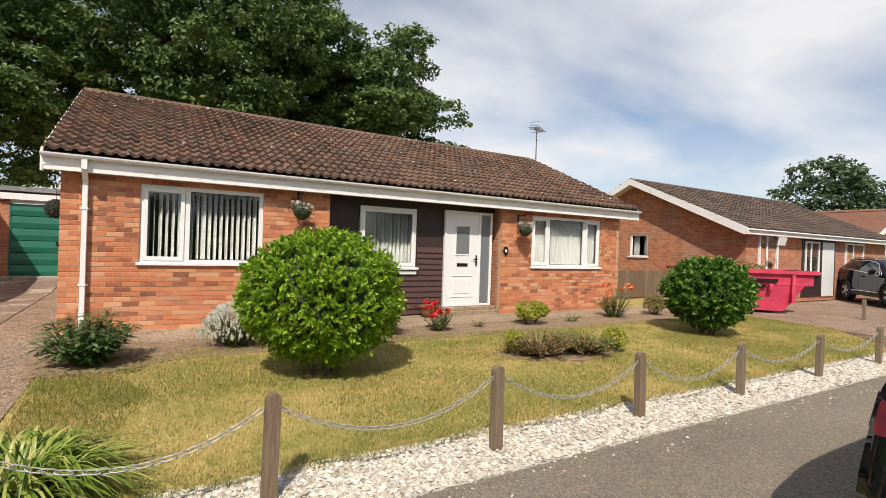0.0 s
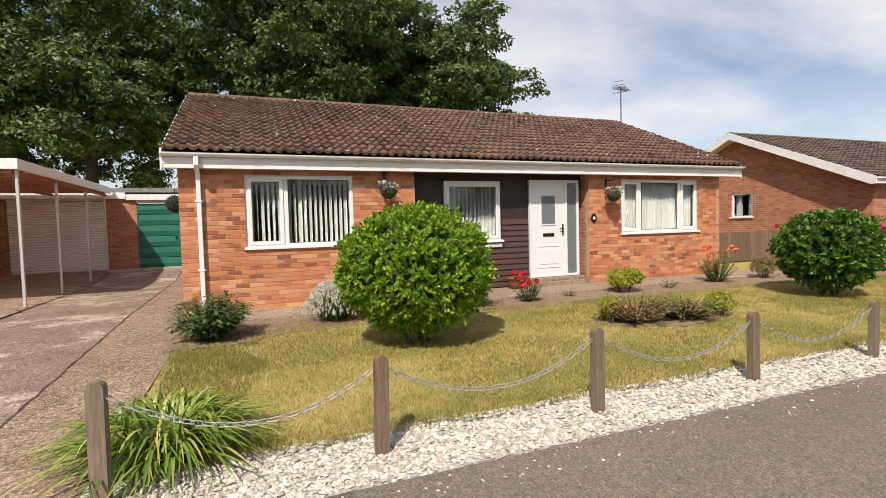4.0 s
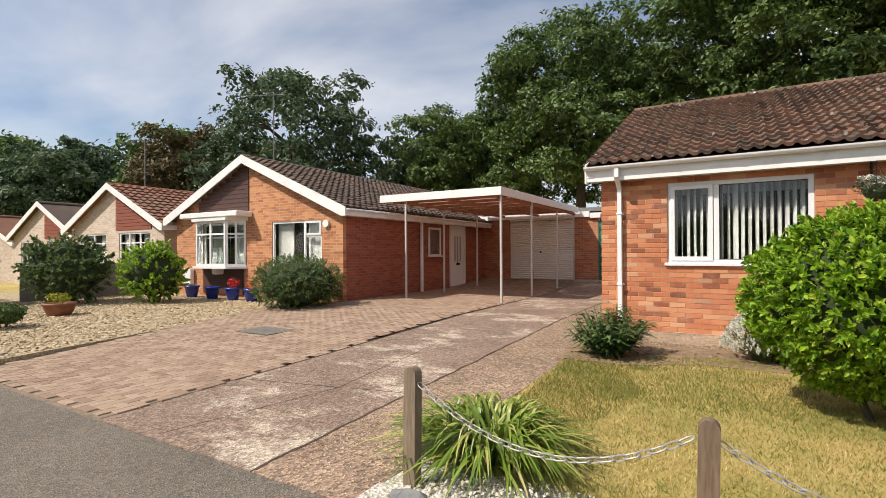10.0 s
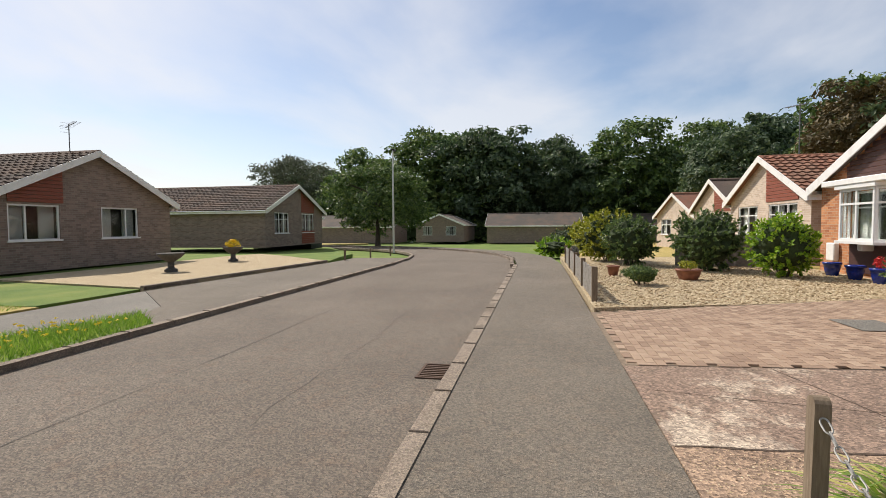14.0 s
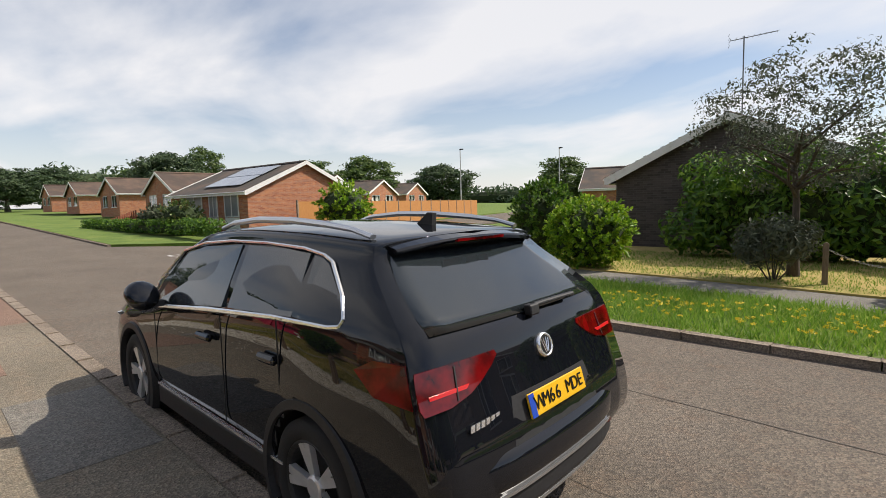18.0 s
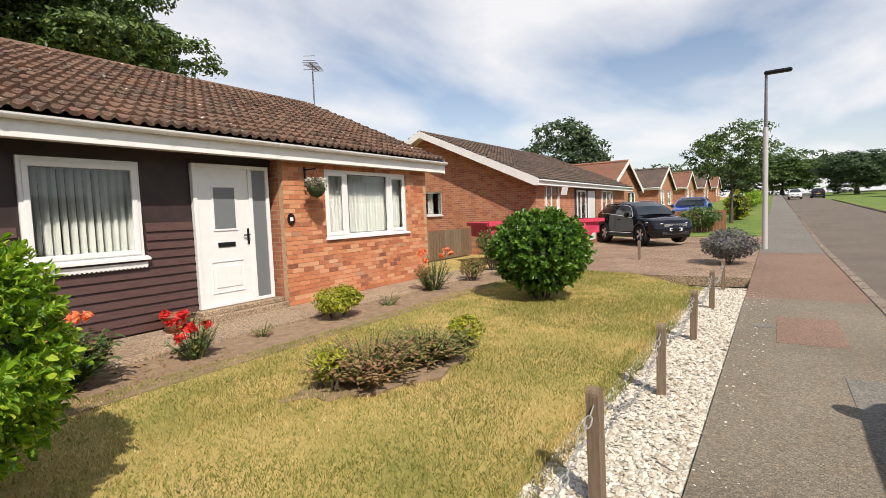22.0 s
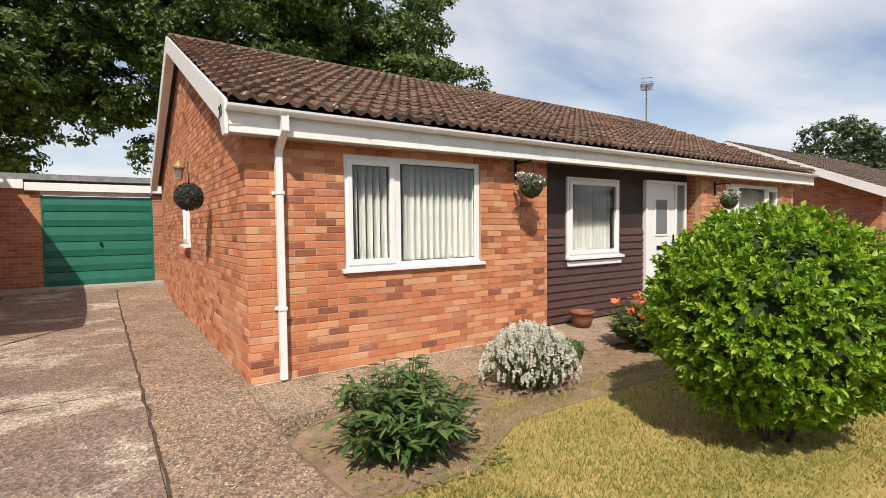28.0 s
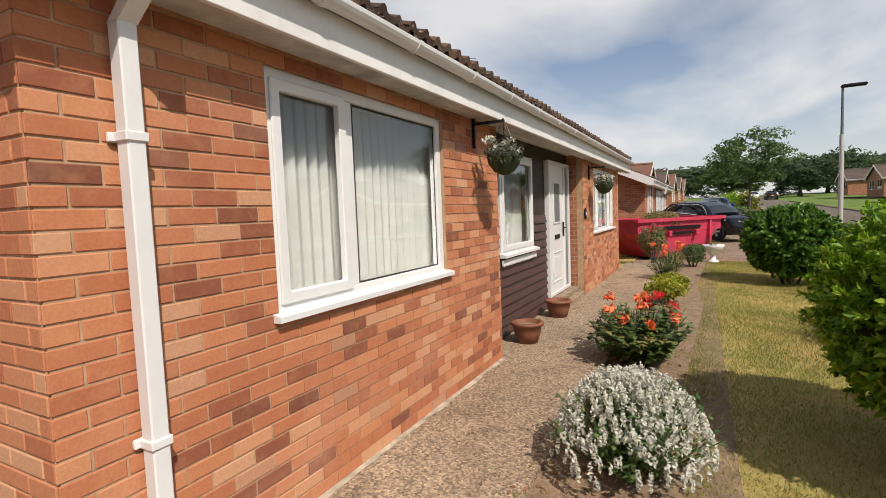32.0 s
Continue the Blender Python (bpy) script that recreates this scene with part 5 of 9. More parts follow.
    pts = [(-over - 0.02, eave + 0.03), (w / 2, ridge + 0.04), (w + over + 0.02, eave + 0.03), (w + over + 0.02, eave - 0.19), (w + over - 0.12, eave - 0.19), (w / 2, ridge - 0.20), (-over + 0.12, eave - 0.19), (-over - 0.02, eave - 0.19)]
    for y in (-lip - 0.03, d + lip):
        bm = bmesh.new()
        prism(bm, pts, 1, y, y + 0.03)
        part("bargeboard", bm, "fascia", t, "white bargeboard")
    if lip > 0.3:
        bm = bmesh.new()
        prism(bm, [(-over, eave - 0.10), (w / 2, ridge - 0.13), (w + over, eave - 0.10), (w + over, eave - 0.12), (w / 2, ridge - 0.15), (-over, eave - 0.12)], 1, -lip + 0.002, -0.002)
        part("verge_soffit", bm, "fascia", t)
    for x in (-over - 0.02, w + over - 0.01):
        part("fascia", boxes((x, -lip, eave - 0.18, x + 0.03, d + lip, eave + 0.0)), "fascia", t)
        part("gutter", boxes((x - 0.07 if x < 0 else x + 0.03, -lip, eave - 0.06, x if x < 0 else x + 0.1, d + lip, eave + 0.0), bevel=0.02), "upvc", t)
    for x in (-over, w - 0.001 + 0.001):
        part("soffit", boxes((x + 0.01, 0.0, eave - 0.17, x + over - 0.005, d, eave - 0.155)), "fascia", t)
    for x in (w / 2,):
        bm = bmesh.new()
        prism(bm, [(w / 2 + 0.14 * math.cos(q), ridge - 0.05 + 0.12 * math.sin(q)) for q in [math.pi * k / 8 for k in range(9)]], 1, -lip, d + lip)
        part("ridge", bm, roofm, t)
    return t


Mat("red_boards", 0.7).color((0.22, 0.06, 0.035))
plain("dark_green_boards", (0.035, 0.045, 0.035), 0.7, vary=0.25, scale=8)
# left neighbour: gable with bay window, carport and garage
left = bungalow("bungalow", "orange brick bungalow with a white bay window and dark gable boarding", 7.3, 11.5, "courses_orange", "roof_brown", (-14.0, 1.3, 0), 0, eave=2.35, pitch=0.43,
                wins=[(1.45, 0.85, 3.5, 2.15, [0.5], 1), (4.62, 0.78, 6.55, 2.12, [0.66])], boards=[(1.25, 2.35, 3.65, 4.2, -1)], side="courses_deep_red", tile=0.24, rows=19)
part("vent_sash", ring(5.93, 1.72, 6.52, 2.09, 0.05, 0.0, 0.03), "upvc", left)
part("rail", boxes((5.95, 0.034, 1.66, 6.5, 0.086, 1.72)), "upvc", left)
n2 = bungalow("bungalow", "buff stone bungalow with red boarding in the gable", 7.0, 10, "courses_buff", "roof_red", (-22.6, 1.8, 0), 0, eave=2.3, pitch=0.45,
              wins=[(0.9, 0.9, 2.9, 2.1, [0.5], 1), (3.9, 0.9, 6.1, 2.1, [0.33, 0.66], 1)], boards=[(3.7, 2.2, 6.2, 4.0, 1)], wallmat="red_boards", rows=12)
n3 = bungalow("bungalow", "buff bungalow with red boarding further along the road", 7.0, 10, "courses_buff", "roof_brown", (-31.0, 2.6, 0), 0, eave=2.3, pitch=0.45, wins=[(0.9, 0.9, 2.9, 2.1, [0.5], 1), (3.9, 0.9, 6.1, 2.1, [0.5], 1)], boards=[(3.7, 2.2, 6.2, 4.0, 1)], wallmat="red_boards", detail=False)
n4 = bungalow("bungalow", "red-roofed bungalow at the bend of the road", 7.0, 10, "courses_buff", "roof_red", (-40.5, 2.5, 0), 8, eave=2.3, pitch=0.45, wins=[(0.9, 0.9, 2.9, 2.1, [0.5], 1)], boards=[], detail=False)
# opposite
opp = bungalow("bungalow", "brown brick bungalow with a white-trimmed gable across the road", 7.66, 11, "courses_brown", "roof_brown", (-9.44, -23.6, 0), 180, eave=2.37, pitch=0.45, wins=[(0.6, 0.93, 2.36, 2.15, [0.33]), (4.05, 0.93, 5.82, 2.15, [0.66])], boards=[(0.6, 2.22, 2.5, 3.9, -1)], wallmat="red_boards")
opp2 = bungalow("bungalow", "grey brick bungalow with a white-trimmed gable", 8.2, 11, "courses_brown", "roof_brown", (-25.1, -23.6, 0.25), 180, eave=2.2, pitch=0.42, wins=[(1.15, 0.75, 3.0, 2.12, [0.33, 0.66], 1), (4.85, 0.75, 6.75, 2.12, [0.33, 0.66], 1)], boards=[(4.8, 2.2, 6.8, 3.5, 1), (4.8, 0.0, 6.8, 0.8)], wallmat="red_boards")
sp_ = thing("side_porch", "low dark boarded side porch with a white window", "porch", at=(-35.4, -24.6, 0.2))
part("wall", boxes((0, -5, -0.3, 2.0, 0, 2.05)), "dark_green_boards", sp_, "dark green boarding")
part("roof", boxes((-0.15, -5.1, 2.05, 2.0, 0.2, 2.2), bevel=0.01), "fascia", sp_)
part("window", ring(0.35, 0.95, 1.55, 1.9, 0.07, 0.0, 0.06), "upvc", sp_)
part("pane", boxes((0.42, 0.004, 1.02, 1.48, 0.02, 1.83)), "frosted_glass", sp_)
opq = bungalow("bungalow", "dark brick bungalow seen over the hedge", 6.95, 10, "courses_dark", "roof_grey", (10.25, -23.6, -0.1), 180, eave=2.25, pitch=0.46)
end1 = bungalow("bungalow", "dark bungalow closing the end of the road", 7, 12, "courses_brown", "roof_grey", (-67, -24.5, 0), 90, eave=2.35, pitch=0.42, wins=[(1.0, 0.9, 2.4, 2.2, [0.5]), (4.4, 0.9, 5.9, 2.2, [0.5])], detail=False)
# right neighbour: ridge along x
rn = bungalow("bungalow", "red brick bungalow with a tiled roof beside the drive", 8.6, 11.5, "courses_red", "roof_brown", (18.2, 8.6, 0), -90, eave=2.4, pitch=0.44, lip=0.48, tile=0.25, rows=18, wins=[(4.0, 1.35, 4.85, 2.25, [])])
for i, x in enumerate((32.5, 47, 62, 78, 95)):
    bungalow("bungalow", "red brick bungalow further along the road", 7.5, 11, "courses_red", "roof_brown" if i % 2 else "roof_red", (x, 1.5, 0), 0, eave=2.35, pitch=0.45, wins=[(1, 0.9, 3, 2.2, [0.5]), (4.5, 0.9, 6.5, 2.2, [0.5])], detail=False)
corner = bungalow("bungalow", "corner bungalow with solar panels and a red brick gable", 8.0, 9, "courses_red", "roof_grey", (30.0, -19.8, 0), -84, eave=2.3, pitch=0.44, wins=[], detail=False)

# ---- garages and carport ----
plain("black_stain", (0.02, 0.019, 0.018), 0.7, vary=0.3)
Mat("brass", 0.4, 0.6).color((0.5, 0.38, 0.16))
Mat("rusty_iron", 0.8, 0.4).color((0.10, 0.06, 0.04))
Mat("lamp_grey", 0.5, 0.3).color((0.16, 0.165, 0.17))
Mat("carport_metal", 0.45, 0.3).color((0.55, 0.54, 0.52))
plain("carport_timber", (0.30, 0.13, 0.075), 0.8, vary=0.3, scale=12)
blades("corrugated_sheet", ((0.0, (0.80, 0.66, 0.58)), (1.0, (0.82, 0.69, 0.61))), 0.5, 0.5)
m = Mat("green_paint", 0.42); m.color(m.ramp(m.noise(2.5, 5), (0.3, (0.008, 0.115, 0.075)), (0.7, (0.012, 0.15, 0.10))))
plain("white_paint", (0.76, 0.75, 0.73), 0.5, vary=0.06)
plain("felt_roof", (0.20, 0.20, 0.20), 0.9, vary=0.3)
GY, GZ = 9.5, 0.2


def garage_door(x0, x1, y, z1, mat, label, slats, proud):
    t = thing("garage_door", label, "garage door", at=(x0, y, GZ), kind="structure")
    w, h = x1 - x0, z1
    n = slats
    for i in range(n):
        a, b = h * i / n, h * (i + 1) / n
        bm = bmesh.new()
        prism(bm, [(0.03, a), (0.0, a + 0.012), (-proud, a + (b - a) * 0.45), (0.0, b - 0.012), (0.03, b)], 0, 0.0, w)
        part("panel", bm, mat, t)
    part("door_handle", boxes((w / 2 - 0.02, -0.07, h * 0.45, w / 2 + 0.02, 0.0, h * 0.45 + 0.09), bevel=0.006), "black_metal", t)
    return t


g = thing("garage_block", "flat-roofed brick garages joined behind the drives", "garage")
for x0, x1 in ((-7.2, -5.62), (-3.08, -2.24), (-0.05, 1.6)):
    part("wall", boxes((x0, GY, -0.05, x1, GY + 0.2, 2.46)), "courses_red", g, "red brick pier")
part("wall", boxes((-7.2, GY + 0.2, -0.05, -7.0, GY + 5, 2.4)), "courses_red", g)
part("wall", boxes((-7.2, GY + 5, -0.05, 1.6, GY + 5.1, 2.4)), "courses_red", g)
part("fascia", boxes((-7.3, GY - 0.1, 2.46, -2.52, GY - 0.04, 2.66)), "white_paint", g, "white fascia")
part("fascia", boxes((-2.50, GY - 0.12, 2.42, 1.6, GY - 0.04, 2.60)), "white_paint", g, "white fascia")
part("lintel", boxes((-5.62, GY + 0.03, 2.40, -3.08, GY + 0.15, 2.46)), "white_paint", g)
part("lintel", boxes((-2.24, GY + 0.03, 2.33, -0.05, GY + 0.15, 2.42)), "white_paint", g)
for x0, x1, z1 in ((-5.62, -3.08, 2.40), (-2.24, -0.05, 2.33)):
    for x in (x0, x1 - 0.04):
        part("door_jamb", boxes((x, GY + 0.0, GZ, x + 0.04, GY + 0.1, z1)), "carport_timber" if x0 < -3 else "green_paint", g)
part("roof", boxes((-7.3, GY - 0.04, 2.67, 1.6, GY + 5.2, 2.80)), "felt_roof", g, "grey felt flat roof")
garage_door(-5.58, -3.12, GY + 0.02, 2.18, "white_paint", "white ribbed up-and-over garage door", 28, 0.014)
garage_door(-2.20, -0.09, GY + 0.02, 2.11, "green_paint", "green panelled up-and-over garage door", 6, 0.022)

cp = thing("carport", "open carport with steel posts and a translucent sheet roof", "carport")
CX0, CX1, CY0, CY1, CZ = -6.55, -2.88, 2.62, 9.3, 2.70
for x, y, h in ((-2.95, 2.76, 2.6), (-3.0, 4.96, 2.6), (-3.04, 7.35, 2.6), (-3.06, 9.3, 2.6), (-5.72, 2.7, 2.6), (-5.8, 4.85, 2.6), (-5.85, 7.2, 2.6)):
    bm = boxes((x - 0.026, y - 0.026, drive_z(x, y) - 0.06, x + 0.026, y + 0.026, h), bevel=0.006)
    box(bm, x - 0.05, y - 0.05, h, x + 0.05, y + 0.05, h + 0.006)
    part("post", bm, "carport_metal", cp, "grey steel post")
part("fascia", boxes((CX0, CY0, CZ - 0.09, CX1, CY0 + 0.04, CZ + 0.11), bevel=0.004), "white_paint", cp, "white fascia board")
part("fascia", boxes((CX1 - 0.04, CY0 + 0.04, CZ - 0.09, CX1, CY1, CZ + 0.11), bevel=0.004), "white_paint", cp, "white fascia board")
part("fascia", boxes((CX0, CY0 + 0.04, CZ - 0.09, CX0 + 0.04, CY1, CZ + 0.11), bevel=0.004), "white_paint", cp)
for i in range(8):
    y = CY0 + 0.55 + i * 0.84
    part("rafter", boxes((CX0 + 0.05, y, CZ - 0.085, CX1 - 0.05, y + 0.05, CZ - 0.01)), "carport_timber", cp)
for x in (-5.75, -4.4, -3.05):
    part("purlin", boxes((x, CY0 + 0.05, CZ - 0.165, x + 0.05, CY1, CZ - 0.087)), "carport_timber", cp)
bm = bmesh.new()
n = 96
pts = [(CX0 + 0.05 + (CX1 - CX0 - 0.1) * i / n, CZ + 0.015 + (0.016, 0.0, -0.016, 0.0)[i % 4]) for i in range(n + 1)]
prism(bm, pts + [(x, z + 0.003) for x, z in pts[::-1]], 1, CY0 + 0.05, CY1)
part("roof_sheet", bm, "corrugated_sheet", cp, "translucent corrugated sheet, pinkish from below")

# left neighbour's side door, window and pipe
nd = thing("door_2", "white plastic side door with three narrow panes", "door", at=(-6.66, 6.8, 0.05), rz=90, kind="structure")
part("door_leaf", boxes((0, 0.0, 0, 0.96, 0.05, 2.05), bevel=0.01), "upvc", nd)
part("door_frame", ring(-0.07, -0.02, 1.03, 2.12, 0.07, -0.012, 0.05), "upvc", nd)
for i in range(3):
    part("pane", boxes((0.2 + i * 0.2, -0.006, 0.85 - 0.1 * (i == 1), 0.29 + i * 0.2, 0.0, 1.75)), "frosted_glass", nd)
part("letterbox", boxes((0.34, -0.008, 0.72, 0.6, 0.0, 0.79)), "black_metal", nd)
window_unit("window_4", 0.75, 0.95, [], at=(-6.66, 5.35, 1.1), rz=90, label="small white plastic side window")
pp = thing("downpipe", "white plastic downpipe on the neighbour's wall", "downpipe", at=(-6.62, 4.85, 0))
part("pipe", boxes((-0.04, -0.04, -0.02, 0.04, 0.04, 2.2), bevel=0.01), "upvc", pp)

# bay window of the neighbour
bay = thing("bay_window", "white bow window with leaded lights on brackets", "window", at=(-12.6, 1.3, 0), kind="structure")
pl = [(0, 0.0), (0.35, -0.42), (1.75, -0.42), (2.1, 0.0)]
for (ax, ay), (bx, by) in zip(pl, pl[1:]):
    d = Vector((bx - ax, by - ay, 0)); L = d.length
    sub = part("bay_light", boxes((0, -0.03, 0.85, 0.06, 0.03, 2.2), (L - 0.06, -0.03, 0.85, L, 0.03, 2.2), (0.06, -0.03, 0.85, L - 0.06, 0.03, 0.92), (0.06, -0.03, 2.13, L - 0.06, 0.03, 2.2), (0.06, -0.03, 1.78, L - 0.06, 0.03, 1.83), (L / 2 - 0.03, -0.029, 0.92, L / 2 + 0.03, 0.029, 2.13)), "upvc", bay)
    sub.matrix_basis = Matrix.Translation((ax, ay, 0)) @ Matrix.Rotation(math.atan2(d.y, d.x), 4, "Z")
    gl = part("pane", boxes((0.05, -0.004, 0.9, L - 0.05, 0.004, 2.15)), "glass", sub)
    gl.visible_shadow = False
for z0, z1, o, nm in ((0.78, 0.85, 0.08, "bay_sill"), (2.2, 2.3, 0.1, "bay_head")):
    bm = bmesh.new()
    prism(bm, [(-o, 0.0), (0.33 - o, -0.42 - o), (1.77 + o, -0.42 - o), (2.1 + o, 0.0)], 2, z0, z1)
    part(nm, bm, "upvc", bay)
part("canopy", boxes((-0.35, -0.55, 2.3, 2.4, 0.0, 2.46), bevel=0.02), "white_paint", bay)
part("base_panel", boxes((0.1, -0.05, 0.0, 2.0, -0.004, 0.78)), "stained_boards", bay)
part("bracket", boxes((0.95, -0.35, 0.6, 1.15, -0.05, 0.78), bevel=0.03), "white_paint", bay)
blinds(-12.5, -10.6, 0.95, 2.12, 1.9, 9, gap=0.3, turn=-20)
mb = thing("meter_box", "white plastic meter box on the wall", "meter box", at=(-13.2, 1.28, 0.25))
part("lid", boxes((-0.2, -0.14, 0, 0.2, 0.0, 0.5), bevel=0.02), "white_paint", mb)
bell = thing("alarm_box", "round white alarm box on the wall", "alarm", at=(-7.25, 1.29, 2.0))
part("case", tube(bmesh.new(), (0, 0.0, 0), (0, -0.06, 0), 0.10, seg=18), "white_paint", bell)
m = Mat("blue_glaze", 0.25); m.color(m.ramp(m.noise(6), (0.3, (0.008, 0.02, 0.18)), (0.7, (0.015, 0.04, 0.28))))
m = Mat("terracotta", 0.6); m.color(m.ramp(m.noise(8), (0.3, (0.16, 0.055, 0.03)), (0.7, (0.26, 0.10, 0.055))))


def pot(name, x, y, z, r, h, mat, label, rim=0.02):
    t = thing(name, label, "plant pot", at=(x, y, z))
    bm = bmesh.new()
    lathe(bm, [(r * 0.68, 0), (r * 0.9, h * 0.5), (r * 0.98, h * 0.85), (r + rim, h * 0.86), (r + rim, h), (r * 0.86, h), (r * 0.8, h * 0.8)], 22)
    part("bowl", bm, mat, t, smooth=True)
    part("soil", lathe(bmesh.new(), [(r * 0.78, h * 0.72), (r * 0.80, h * 0.82)], 18), "earth", t)
    return t


for i, (x, f) in enumerate(((-12.3, None), (-11.3, None), (-10.35, "petal_red"), (-9.55, "petal_orange"))):
    pot("plant_pot", x, 0.75, -0.1, 0.2, 0.36, "blue_glaze", "blue glazed pot beside the bay window")
    if f:
        shrub("potted_flowers", x, 0.75, 0.2, 0.36, 0.36, 0.36, f, "bright bedding flowers in a blue pot", 70 + i, 160, 0.04, 5, "flowers", stems=False)
pot("plant_pot", 4.72, -0.05, 0.0, 0.17, 0.24, "terracotta", "brown glazed terracotta bowl by the house wall")
pot("plant_pot", 6.18, -0.03, 0.0, 0.17, 0.24, "terracotta", "brown glazed terracotta bowl by the door step")

# ---- posts and chain ----
def fence_post(x, y, z, h, label, tilt=0.0, r=0.044):
    t = thing("fence_post", label, "post", "chain fence posts", (x, y, z))
    bm = bmesh.new()
    k = r
    pts = [(-k, -k * 0.75), (k, -k * 0.75), (k, k * 0.75), (-k, k * 0.75)]
    prism(bm, pts, 2, -0.1, h - k)
    bm2 = bm
    top = [(k * math.cos(a), h - k + k * math.sin(a)) for a in [math.pi * i / 8 for i in range(9)]]
    prism(bm2, top, 1, -k * 0.75, k * 0.75)
    ob = part("shaft", bm2, "post_wood", t)
    ob.rotation_euler = (random.uniform(-0.02, 0.02), tilt, random.uniform(-0.1, 0.1))
    return t


POSTS = [(0.29, 0.70), (1.86, 0.65), (3.61, 0.66), (5.36, 0.63), (7.15, 0.60), (9.1, 0.58), (11.1, 0.58), (13.0, 0.56)]
for x, h in POSTS:
    fence_post(x, -5.8, -0.15, h, "weathered brown timber post with a rounded top", random.uniform(-0.025, 0.025))


def link_mesh():
    bm = bmesh.new()
    pts = []
    for i in range(12):
        a = 2 * math.pi * i / 12
        pts.append(Vector((0.028 * math.cos(a) + (0.012 if math.cos(a) > 0 else -0.012), 0.017 * math.sin(a), 0)))
    for p, q in zip(pts, pts[1:] + pts[:1]):
        tube(bm, p, q, 0.0042, seg=5, caps=False)
    return bm


LINK = None


def chain(p, q, sag, label):
    """Twisted links hung between two posts."""
    global LINK
    t = thing("chain", label, "chain", "chains between the posts", p)
    p, q = Vector(p), Vector(q)
    n = int((q - p).length * 1.06 / 0.062)
    for i in range(n):
        u = (i + 0.5) / n
        pos = (q - p) * u - Vector((0, 0, 4 * sag * u * (1 - u)))
        d = (q - p) - Vector((0, 0, 4 * sag * (1 - 2 * u)))
        if LINK is None:
            ob = part("chain_link", link_mesh(), "chain_steel", t)
            LINK = ob.data
        else:
            ob = new("chain_link", LINK)
            ob.parent = t
        ob.matrix_basis = Matrix.Translation(pos) @ d.to_track_quat("X", "Z").to_matrix().to_4x4() @ Matrix.Rotation(radians(90 * (i % 2) + 20), 4, "X")


for (a, ha), (b, hb) in zip(POSTS, POSTS[1:]):
    chain((a + 0.05, -5.8, ha - 0.24), (b - 0.05, -5.8, hb - 0.24), 0.25 if b < 8 else 0.2, "galvanised chain sagging between the posts")

# ---- shrubs and flowers of the own garden ----
def rosette(name, x, y, z, h, r, n, mat, label, seed, width=0.012, category="plant", fans=9):
    """Arching strap leaves from one crown, gathered in fans."""
    rng = np.random.default_rng(seed)
    t = thing(name, label, category, at=(x, y, z))
    for fan in range(fans):
        v, f = [], []
        fa = 6.283 * fan / fans
        fo = Vector((math.cos(fa), math.sin(fa), 0)) * r * 0.22
        for i in range(n // fans):
            a = fa + rng.normal() * 0.75
            rr = r * (0.3 + 0.7 * rng.random())
            hh = h * (0.5 + 0.5 * rng.random()) * (1.15 - 0.5 * rr / r)
            o = fo + Vector((rng.normal() * r * 0.08, rng.normal() * r * 0.08, 0))
            d = Vector((math.cos(a), math.sin(a), 0))
            s = Vector((-d.y, d.x, 0)) * width * (0.7 + 0.6 * rng.random())
            bend = 1.55 + 0.35 * rng.random()
            k = len(v)
            for j in range(7):
                u = j / 6
                p = o + d * rr * u ** 1.2 + Vector((0, 0, hh * (2.1 * u - bend * u * u)))
                w = s * (1 - u ** 3)
                v += [tuple(p + w + Vector((0, 0, 0.3 * w.length))), tuple(p), tuple(p - w + Vector((0, 0, 0.3 * w.length)))]
            for j in range(6):
                q = k + 3 * j
                f += [(q, q + 1, q + 4, q + 3), (q + 1, q + 2, q + 5, q + 4)]
        mesh_from("leaf_fan", v, f, mat, t, smooth=True)
    return t


def blooms(t, rng, n, wx, wy, z0, z1, r, mat, name="flower"):
    for i in range(n):
        a, q = rng.random() * 6.283, math.sqrt(rng.random())
        v, f = leaf_cloud(rng, [(0, 0, 0)], [(r, r, r * 0.7)], 16, r * 0.8, shell=0.3)
        ob = mesh_from(name, v, f, mat, t)
        ob.location = (wx * q * math.cos(a), wy * q * math.sin(a), z0 + (z1 - z0) * rng.random())


